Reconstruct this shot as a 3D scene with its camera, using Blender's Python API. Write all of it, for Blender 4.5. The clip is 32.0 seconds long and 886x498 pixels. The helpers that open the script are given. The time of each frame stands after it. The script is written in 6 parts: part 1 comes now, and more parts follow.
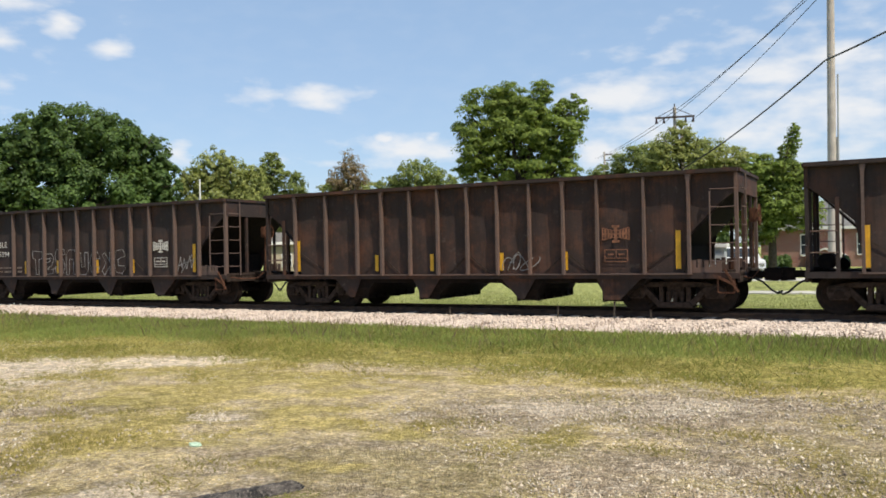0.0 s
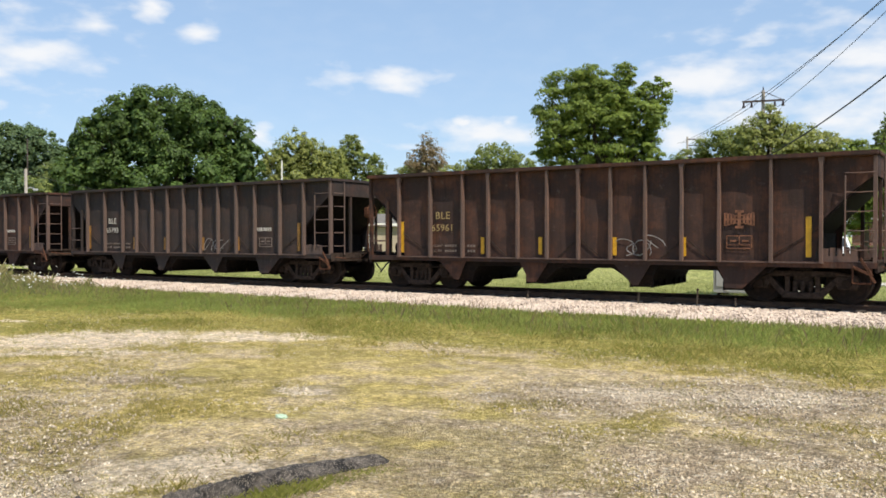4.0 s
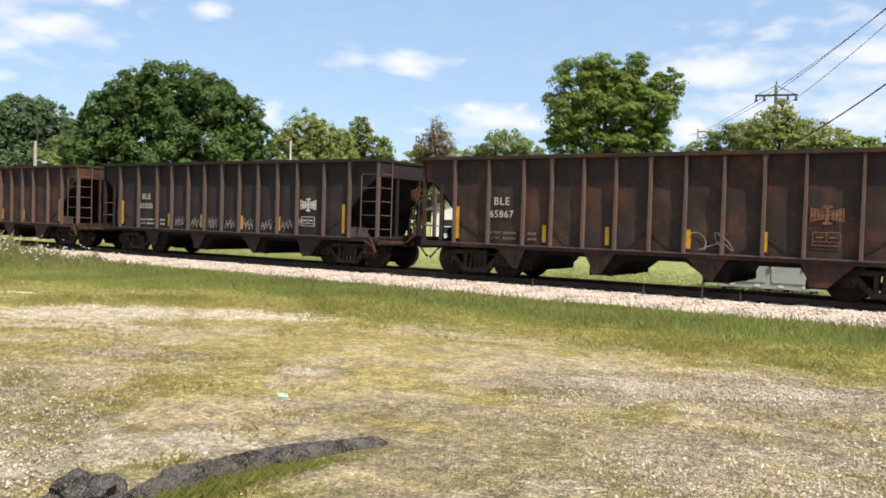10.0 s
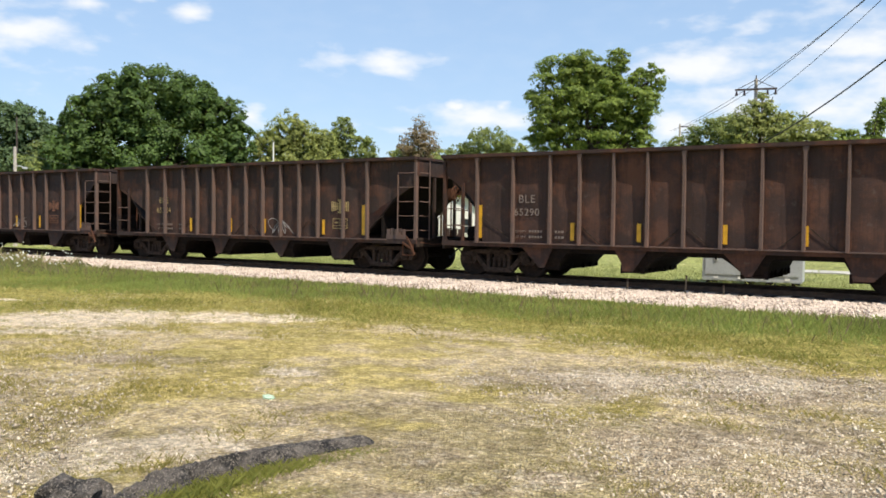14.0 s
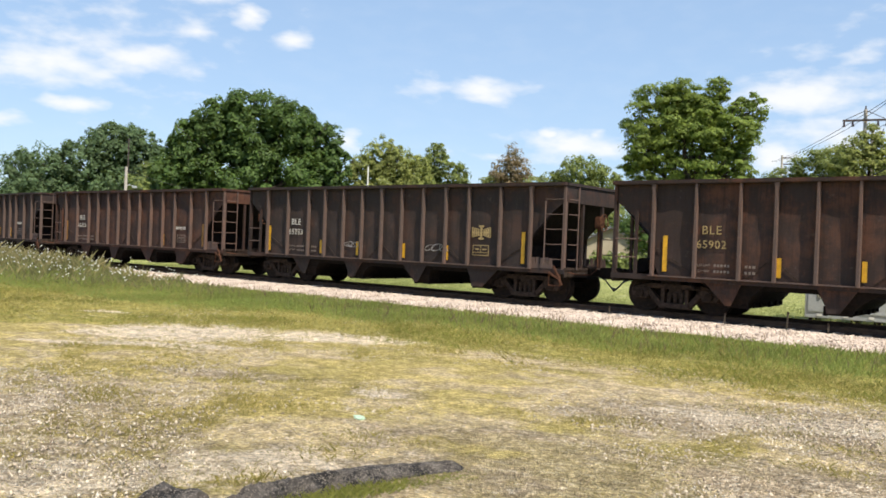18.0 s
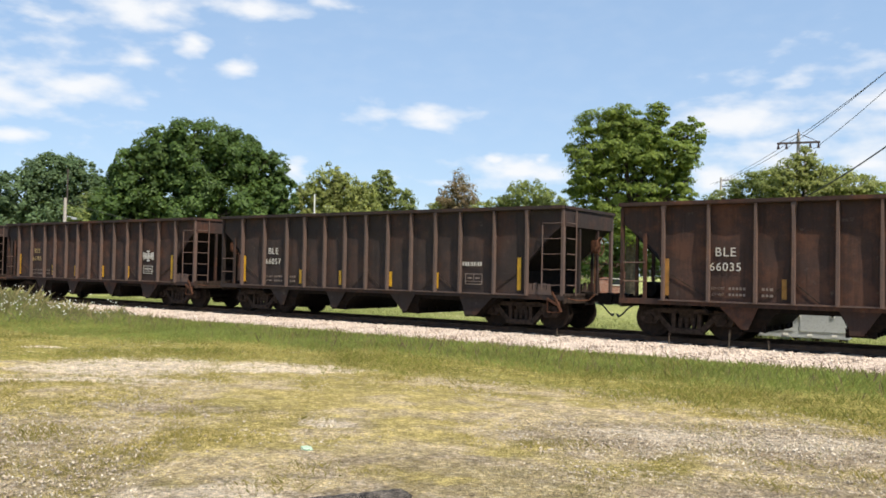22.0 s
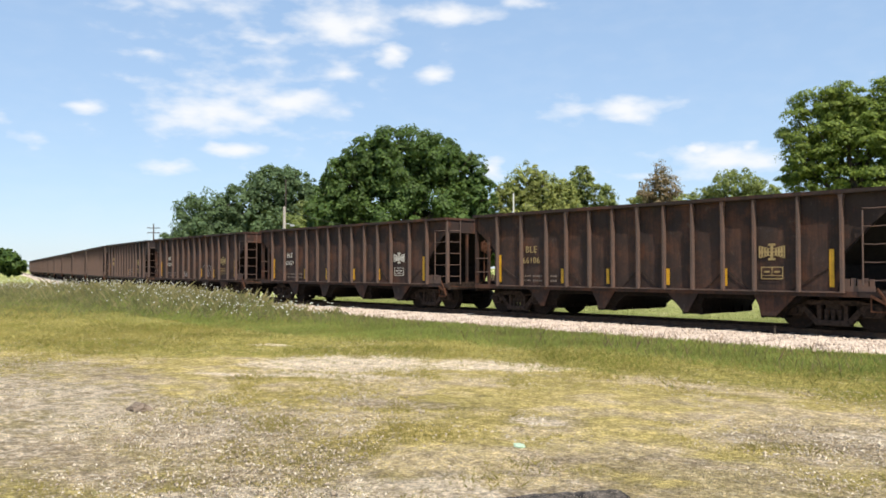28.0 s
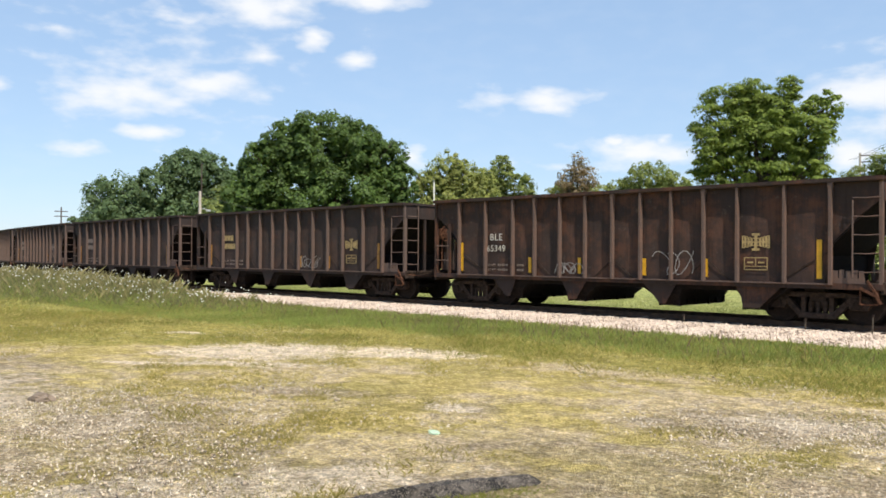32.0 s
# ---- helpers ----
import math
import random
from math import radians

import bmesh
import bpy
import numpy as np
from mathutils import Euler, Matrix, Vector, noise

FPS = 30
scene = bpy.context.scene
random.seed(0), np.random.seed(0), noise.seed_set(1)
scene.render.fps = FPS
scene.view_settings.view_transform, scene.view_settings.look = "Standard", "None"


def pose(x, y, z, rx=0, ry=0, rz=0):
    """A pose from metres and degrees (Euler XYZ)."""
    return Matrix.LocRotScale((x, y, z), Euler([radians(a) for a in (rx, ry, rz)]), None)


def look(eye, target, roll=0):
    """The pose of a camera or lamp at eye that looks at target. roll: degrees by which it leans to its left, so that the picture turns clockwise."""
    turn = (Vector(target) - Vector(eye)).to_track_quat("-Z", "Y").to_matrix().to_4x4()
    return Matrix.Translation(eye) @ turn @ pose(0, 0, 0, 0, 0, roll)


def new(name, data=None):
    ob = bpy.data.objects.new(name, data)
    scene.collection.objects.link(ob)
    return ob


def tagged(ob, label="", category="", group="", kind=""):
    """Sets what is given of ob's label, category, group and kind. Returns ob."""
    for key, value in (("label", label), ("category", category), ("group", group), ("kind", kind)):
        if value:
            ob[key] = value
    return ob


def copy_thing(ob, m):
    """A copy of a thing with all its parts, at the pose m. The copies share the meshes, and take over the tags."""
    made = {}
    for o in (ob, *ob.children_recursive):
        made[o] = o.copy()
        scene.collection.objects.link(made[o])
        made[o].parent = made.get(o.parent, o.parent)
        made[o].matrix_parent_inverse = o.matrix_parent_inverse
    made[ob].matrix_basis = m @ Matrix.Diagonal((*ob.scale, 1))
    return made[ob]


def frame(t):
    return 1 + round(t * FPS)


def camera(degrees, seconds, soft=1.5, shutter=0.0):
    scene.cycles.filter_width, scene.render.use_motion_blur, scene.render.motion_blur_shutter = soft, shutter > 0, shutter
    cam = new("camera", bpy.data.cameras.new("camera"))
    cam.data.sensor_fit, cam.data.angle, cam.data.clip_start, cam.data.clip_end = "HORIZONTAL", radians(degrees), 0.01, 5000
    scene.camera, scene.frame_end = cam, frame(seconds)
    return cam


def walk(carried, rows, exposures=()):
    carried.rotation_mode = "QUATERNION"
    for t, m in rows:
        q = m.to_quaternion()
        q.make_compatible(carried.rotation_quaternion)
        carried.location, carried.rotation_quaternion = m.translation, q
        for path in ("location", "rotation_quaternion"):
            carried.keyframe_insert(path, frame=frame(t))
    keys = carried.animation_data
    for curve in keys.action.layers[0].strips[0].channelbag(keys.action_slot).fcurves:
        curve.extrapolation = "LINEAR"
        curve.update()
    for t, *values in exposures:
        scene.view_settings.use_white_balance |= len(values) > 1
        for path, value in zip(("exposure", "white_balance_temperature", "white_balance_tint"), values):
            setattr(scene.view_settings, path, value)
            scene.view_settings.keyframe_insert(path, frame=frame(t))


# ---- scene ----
cam = camera(55.83, 32.0, soft=1.7)
# seconds, eye x, y, z, yaw, pitch, roll: a hand-held camera that pans on the spot
ROWS = [
    (0.0, 0.071, 0.027, 1.536, 28.19, 0.19, 1.08),
    (0.5, 0.045, 0.041, 1.529, 28.32, 0.48, 0.47),
    (1.0, 0.051, 0.037, 1.526, 29.04, 0.41, 0.33),
    (1.5, 0.038, 0.042, 1.526, 29.30, 0.05, -0.27),
    (2.0, 0.036, 0.040, 1.529, 29.15, 0.50, -0.63),
    (2.5, 0.029, 0.050, 1.523, 29.08, 0.37, -0.63),
    (3.0, 0.039, 0.038, 1.528, 28.99, -0.03, -0.60),
    (3.5, 0.027, 0.030, 1.520, 29.06, -0.17, -0.56),
    (4.0, -0.013, 0.006, 1.501, 33.36, -0.86, 0.04),
    (4.5, 0.007, -0.034, 1.509, 37.05, -1.28, 0.12),
    (6.5, -0.002, -0.001, 1.501, 38.30, -1.35, -1.30),
    (7.0, -0.006, 0.008, 1.495, 38.40, -1.67, -1.26),
    (7.5, 0.003, -0.008, 1.506, 37.71, -2.00, -1.48),
    (8.0, 0.003, -0.007, 1.511, 37.64, -1.45, -1.27),
    (8.5, 0.002, 0.008, 1.516, 37.46, -1.59, -0.95),
    (9.0, -0.011, 0.023, 1.513, 35.60, -0.54, -1.51),
    (9.5, -0.008, 0.031, 1.490, 34.32, -1.53, -0.89),
    (10.0, -0.011, 0.016, 1.498, 33.83, -1.89, -1.74),
    (10.5, -0.005, 0.003, 1.493, 33.08, -1.40, -1.59),
    (11.0, 0.002, 0.010, 1.497, 33.63, -1.75, -1.45),
    (11.5, 0.013, 0.019, 1.504, 32.72, -0.92, -1.35),
    (12.0, 0.015, 0.030, 1.493, 32.20, -1.15, -1.19),
    (12.5, 0.009, 0.023, 1.494, 31.72, -1.34, -1.20),
    (13.0, 0.024, 0.012, 1.502, 31.66, -1.19, -1.09),
    (13.5, 0.010, 0.021, 1.493, 31.66, -1.34, -1.00),
    (14.0, 0.016, 0.008, 1.494, 32.79, -1.94, -0.72),
    (14.5, -0.007, -0.003, 1.497, 36.19, -0.60, -0.90),
    (15.0, -0.015, -0.003, 1.493, 37.72, 0.09, -1.44),
    (15.5, -0.018, -0.007, 1.491, 38.52, -0.15, -1.74),
    (17.5, -0.023, -0.005, 1.490, 38.95, -0.13, -2.16),
    (18.0, -0.028, -0.006, 1.485, 38.93, -0.29, -2.27),
    (18.5, -0.028, 0.012, 1.482, 38.92, -0.70, -2.41),
    (19.0, -0.014, 0.003, 1.486, 38.24, -0.96, -2.01),
    (19.5, -0.013, 0.020, 1.488, 38.77, 0.11, -1.16),
    (20.0, 0.020, 0.002, 1.506, 35.20, 1.06, -1.05),
    (20.5, 0.025, -0.004, 1.504, 34.44, 1.10, -0.96),
    (21.0, 0.014, -0.003, 1.489, 34.56, 0.54, -1.08),
    (21.5, 0.006, -0.014, 1.492, 36.03, 0.90, -1.04),
    (22.0, 0.010, -0.008, 1.491, 35.42, 1.59, -1.14),
    (22.5, 0.010, -0.015, 1.492, 35.37, 1.41, -1.11),
    (23.0, 0.004, -0.009, 1.490, 35.60, 1.17, -1.45),
    (23.5, -0.001, -0.010, 1.489, 35.70, 1.12, -1.56),
    (24.0, -0.005, -0.018, 1.489, 35.97, 1.11, -1.86),
    (24.5, -0.012, -0.018, 1.491, 36.21, 1.08, -2.08),
    (26.5, 0.003, -0.020, 1.489, 34.35, 0.21, -1.57),
    (27.0, -0.007, -0.032, 1.488, 37.30, 0.64, -0.66),
    (27.5, -0.027, -0.081, 1.512, 43.58, 0.97, 0.28),
    (28.0, -0.038, -0.057, 1.495, 49.03, 1.32, 0.08),
    (28.5, -0.036, -0.023, 1.483, 47.34, 1.20, -0.47),
    (29.0, -0.034, -0.021, 1.484, 45.90, 0.82, -0.77),
    (29.5, -0.027, -0.028, 1.486, 44.47, 0.83, -0.57),
    (30.0, -0.028, -0.019, 1.488, 44.00, 0.90, -0.18),
    (30.5, -0.025, -0.031, 1.494, 43.84, 1.03, -0.09),
    (31.0, -0.034, -0.029, 1.489, 44.06, 0.82, -0.34),
    (31.5, -0.027, -0.026, 1.488, 44.02, 0.51, -0.41),
    (32.0, -0.026, -0.024, 1.492, 43.58, 0.50, -0.40),
]
walk(cam, [(t, pose(x, y, z, 90 + pitch, roll, yaw)) for t, x, y, z, yaw, pitch, roll in ROWS], exposures=[(0.0, 0.50), (1.0, 0.68), (2.5, 0.66), (4.0, 0.61), (6.5, 0.69), (20.0, 0.70), (22.0, 0.65), (27.0, 0.62), (28.0, 0.67), (32.0, 0.68)])

# ---- world and sun ----
SUN_WAY = Vector((0.477, -0.185, 0.86)).normalized()
SKY_STRENGTH, SUN_STRENGTH = 0.10, 4.4

# clouds: azimuth (degrees to the left of +y), elevation, half width, half height, thickness
CLOUDS = (
    (64.8, 10.0, 4.6, 1.7, 1.0), (59.5, 11.1, 4.4, 1.3, 0.95), (62.9, 7.95, 2.5, 0.6, 0.9), (67.4, 6.6, 2.4, 0.55, 0.8),
    (56.0, 16.3, 3.8, 1.9, 1.0), (52.6, 14.4, 1.3, 0.9, 1.0), (49.6, 13.2, 1.5, 0.9, 0.75), (56.0, 13.1, 1.8, 0.9, 0.6),
    (48.4, 17.0, 3.6, 0.9, 0.95), (61.3, 15.3, 1.9, 0.5, 0.7), (36.2, 10.6, 3.0, 0.95, 0.95), (40.2, 10.7, 2.8, 1.0, 0.6),
    (30.4, 7.0, 3.8, 1.2, 1.0), (29.0, 7.6, 1.0, 0.6, 1.0), (32.2, 7.7, 1.0, 0.6, 1.0), (16.3, 10.2, 4.6, 1.7, 1.0),
    (12.8, 12.3, 1.8, 0.6, 0.6), (6.5, 10.9, 3.6, 1.2, 1.0), (2.6, 11.4, 3.4, 1.2, 1.0), (2.6, 8.0, 3.6, 1.9, 0.95),
    (8.2, 7.1, 3.2, 0.9, 1.0), (17.6, 6.2, 1.6, 1.4, 1.0), (45.4, 6.7, 1.0, 0.8, 1.0), (68.4, 13.7, 1.4, 0.6, 0.5),
    (72.0, 10.2, 1.6, 0.5, 0.8), (75.5, 8.0, 1.2, 0.6, 0.5), (80.0, 9.0, 3.0, 0.9, 0.8), (-4.0, 9.5, 4.0, 1.8, 1.0),
    (43.0, 17.5, 2.0, 0.4, 0.6), (-12.0, 12.0, 5.0, 1.5, 0.9), (95.0, 12.0, 5.0, 1.5, 0.9), (36.0, 6.2, 2.6, 0.4, 0.5),
    (4.0, 8.5, 15.0, 6.5, 0.62), (62.0, 12.0, 9.0, 5.0, 0.34), (14.0, 7.8, 5.5, 2.0, 0.7), (31.0, 6.5, 6.0, 1.8, 0.45), (66.0, 17.5, 7.0, 1.6, 0.6),
)


def make_world():
    world = bpy.data.worlds.new("sky")
    world.use_nodes = True
    scene.world = world
    nt = world.node_tree
    nt.nodes.clear()
    node, join = nt.nodes.new, nt.links.new

    def calc(op, a, b=None, clamp=False):
        n = node("ShaderNodeMath")
        n.operation, n.use_clamp = op, clamp
        for i, v in enumerate((a, b)):
            if v is None:
                continue
            if isinstance(v, (int, float)):
                n.inputs[i].default_value = v
            else:
                join(v, n.inputs[i])
        return n.outputs[0]

    out, mix = node("ShaderNodeOutputWorld"), node("ShaderNodeMixShader")
    blue, white = node("ShaderNodeBackground"), node("ShaderNodeBackground")
    sky = node("ShaderNodeTexSky")
    sky.sky_type, sky.sun_disc = "NISHITA", False
    sky.sun_elevation, sky.sun_rotation = math.asin(SUN_WAY.z), math.atan2(SUN_WAY.x, SUN_WAY.y)
    sky.altitude, sky.air_density, sky.dust_density, sky.ozone_density = 200, 1.0, 0.35, 2.0
    tint = node("ShaderNodeMix")
    tint.data_type, tint.blend_type = "RGBA", "MULTIPLY"
    tint.inputs[0].default_value, tint.inputs[7].default_value = 1.0, (0.955, 1.0, 1.05, 1)
    join(sky.outputs[0], tint.inputs[6])
    haze = node("ShaderNodeMix")
    haze.data_type = "RGBA"
    haze.inputs[0].default_value, haze.inputs[7].default_value = 0.55, (2.55, 3.85, 5.6, 1)
    join(tint.outputs[2], haze.inputs[6])
    join(haze.outputs[2], blue.inputs[0])
    blue.inputs[1].default_value = SKY_STRENGTH
    coord, split = node("ShaderNodeTexCoord"), node("ShaderNodeSeparateXYZ")
    join(coord.outputs["Generated"], split.inputs[0])
    x, y, z = split.outputs
    az = calc("MULTIPLY", calc("ARCTAN2", calc("MULTIPLY", x, -1.0), y), 57.2958)
    el = calc("MULTIPLY", calc("ARCSINE", z), 57.2958)
    place = node("ShaderNodeCombineXYZ")
    join(az, place.inputs[0]), join(calc("MULTIPLY", el, 2.3), place.inputs[1])
    puff = node("ShaderNodeTexNoise")
    puff.inputs["Scale"].default_value, puff.inputs["Detail"].default_value, puff.inputs["Roughness"].default_value = 0.42, 6, 0.5
    join(place.outputs[0], puff.inputs["Vector"])
    warp = node("ShaderNodeTexNoise")
    warp.inputs["Scale"].default_value, warp.inputs["Detail"].default_value = 0.35, 3
    join(place.outputs[0], warp.inputs["Vector"])
    bend = node("ShaderNodeVectorMath")
    bend.operation = "MULTIPLY_ADD"
    join(warp.outputs["Color"], bend.inputs[0])
    bend.inputs[1].default_value = (2.6, 1.0, 0)
    here = node("ShaderNodeCombineXYZ")
    join(calc("SUBTRACT", az, 1.3), here.inputs[0]), join(calc("SUBTRACT", el, 0.5), here.inputs[1])
    join(here.outputs[0], bend.inputs[2])
    total = None
    for a, e, w, h, thick in CLOUDS:
        away, scale, length = node("ShaderNodeVectorMath"), node("ShaderNodeVectorMath"), node("ShaderNodeVectorMath")
        away.operation, scale.operation, length.operation = "SUBTRACT", "MULTIPLY", "LENGTH"
        join(bend.outputs[0], away.inputs[0])
        away.inputs[1].default_value = (a, e, 0)
        join(away.outputs[0], scale.inputs[0])
        scale.inputs[1].default_value = (1 / w, 1 / h, 0)
        join(scale.outputs[0], length.inputs[0])
        one = calc("MULTIPLY", calc("SUBTRACT", 1.25, length.outputs["Value"]), thick)
        total = one if total is None else calc("MAXIMUM", total, one)
    ragged = calc("ADD", total, calc("MULTIPLY", calc("SUBTRACT", puff.outputs["Fac"], 0.5), 1.7))
    veil = calc("MULTIPLY", calc("SUBTRACT", puff.outputs["Fac"], 0.44), 0.16, clamp=True)
    soft = node("ShaderNodeMapRange")
    soft.interpolation_type = "SMOOTHSTEP"
    soft.inputs["From Min"].default_value, soft.inputs["From Max"].default_value, soft.inputs["To Max"].default_value = -0.08, 1.25, 0.95
    join(ragged, soft.inputs["Value"])
    low = node("ShaderNodeMapRange")
    low.inputs["From Min"].default_value, low.inputs["From Max"].default_value = 22.0, 2.0
    low.inputs["To Min"].default_value, low.inputs["To Max"].default_value = 0.03, 0.14
    join(el, low.inputs["Value"])
    mask = calc("MAXIMUM", soft.outputs[0], calc("ADD", veil, low.outputs[0]), clamp=True)
    white.inputs[0].default_value, white.inputs[1].default_value = (0.97, 0.98, 1.0, 1), 0.64
    join(mask, mix.inputs[0]), join(blue.outputs[0], mix.inputs[1]), join(white.outputs[0], mix.inputs[2]), join(mix.outputs[0], out.inputs[0])


make_world()
sun = new("sun", bpy.data.lights.new("sun", "SUN"))
sun.data.energy, sun.data.angle, sun.data.color = SUN_STRENGTH, radians(0.6), (1.0, 0.905, 0.755)
sun.matrix_world = look(SUN_WAY * 60, (0, 0, 0))

# ---- materials ----


class Shade:
    """A node material in short: nodes by calls."""

    def __init__(self, name, rough=0.7, metal=0.0):
        self.m = bpy.data.materials.new(name)
        self.m.use_nodes = True
        self.t = self.m.node_tree
        self.b = self.t.nodes["Principled BSDF"]
        self.b.inputs["Roughness"].default_value, self.b.inputs["Metallic"].default_value = rough, metal
        self.coords = None

    def put(self, value, socket):
        if isinstance(value, (int, float)):
            socket.default_value = value
        elif isinstance(value, tuple):
            socket.default_value = (*value, 1) if len(value) == 3 and len(socket.default_value) == 4 else value
        else:
            self.t.links.new(value, socket)

    def where(self, scale=(1, 1, 1), world=False):
        n = self.t.nodes.new("ShaderNodeMapping")
        n.inputs["Scale"].default_value = scale
        if world:
            self.put(self.t.nodes.new("ShaderNodeNewGeometry").outputs["Position"], n.inputs[0])
        else:
            self.put(self.t.nodes.new("ShaderNodeTexCoord").outputs["Object"], n.inputs[0])
        return n.outputs[0]

    def noise(self, at, scale, detail=4, rough=0.55):
        n = self.t.nodes.new("ShaderNodeTexNoise")
        n.inputs["Scale"].default_value, n.inputs["Detail"].default_value, n.inputs["Roughness"].default_value = scale, detail, rough
        self.put(at, n.inputs["Vector"])
        return n.outputs["Fac"]

    def cells(self, at, scale, feature="F1", out="Distance"):
        n = self.t.nodes.new("ShaderNodeTexVoronoi")
        n.feature = feature
        n.inputs["Scale"].default_value = scale
        self.put(at, n.inputs["Vector"])
        return n.outputs[out]

    def ramp(self, value, lo, hi, a=0.0, b=1.0):
        n = self.t.nodes.new("ShaderNodeMapRange")
        n.interpolation_type = "SMOOTHSTEP"
        for k, v in (("From Min", lo), ("From Max", hi), ("To Min", a), ("To Max", b)):
            n.inputs[k].default_value = v
        self.put(value, n.inputs["Value"])
        return n.outputs[0]

    def calc(self, op, a, b=0.0, clamp=False):
        n = self.t.nodes.new("ShaderNodeMath")
        n.operation, n.use_clamp = op, clamp
        self.put(a, n.inputs[0]), self.put(b, n.inputs[1])
        return n.outputs[0]

    def mix(self, f, a, b, blend="MIX"):
        n = self.t.nodes.new("ShaderNodeMix")
        n.data_type, n.blend_type = "RGBA", blend
        self.put(f, n.inputs[0]), self.put(a, n.inputs[6]), self.put(b, n.inputs[7])
        return n.outputs[2]

    def info(self, out):
        return self.t.nodes.new("ShaderNodeObjectInfo").outputs[out]

    def island(self):
        return self.t.nodes.new("ShaderNodeNewGeometry").outputs["Random Per Island"]

    def cover(self, name):
        n = self.t.nodes.new("ShaderNodeAttribute")
        n.attribute_name = name
        s = self.t.nodes.new("ShaderNodeSeparateColor")
        self.put(n.outputs["Color"], s.inputs[0])
        return s.outputs

    def value_of(self, name):
        n = self.t.nodes.new("ShaderNodeAttribute")
        n.attribute_name = name
        return n.outputs["Fac"]

    def done(self, colour=None, bump=None, depth=0.02, rough=None, strength=0.6):
        if colour is not None:
            self.put(colour, self.b.inputs["Base Color"])
        if rough is not None:
            self.put(rough, self.b.inputs["Roughness"])
        if bump is not None:
            n = self.t.nodes.new("ShaderNodeBump")
            n.inputs["Strength"].default_value, n.inputs["Distance"].default_value = strength, depth
            self.put(bump, n.inputs["Height"])
            self.put(n.outputs[0], self.b.inputs["Normal"])
        return self.m


def worn(name, colour, dark=0.6, scale=3.0, rough=0.75, metal=0.0, bump=0.004):
    """A plain surface with stains at two scales."""
    s = Shade(name, rough, metal)
    at = s.where()
    big, fine = s.noise(at, scale, 3), s.noise(at, scale * 14, 5)
    c = s.mix(s.ramp(big, 0.35, 0.7), tuple(v * dark for v in colour), colour)
    c = s.mix(s.ramp(fine, 0.45, 0.75, 0.0, 0.45), c, tuple(v * 0.55 for v in colour))
    return s.done(c, fine, bump)


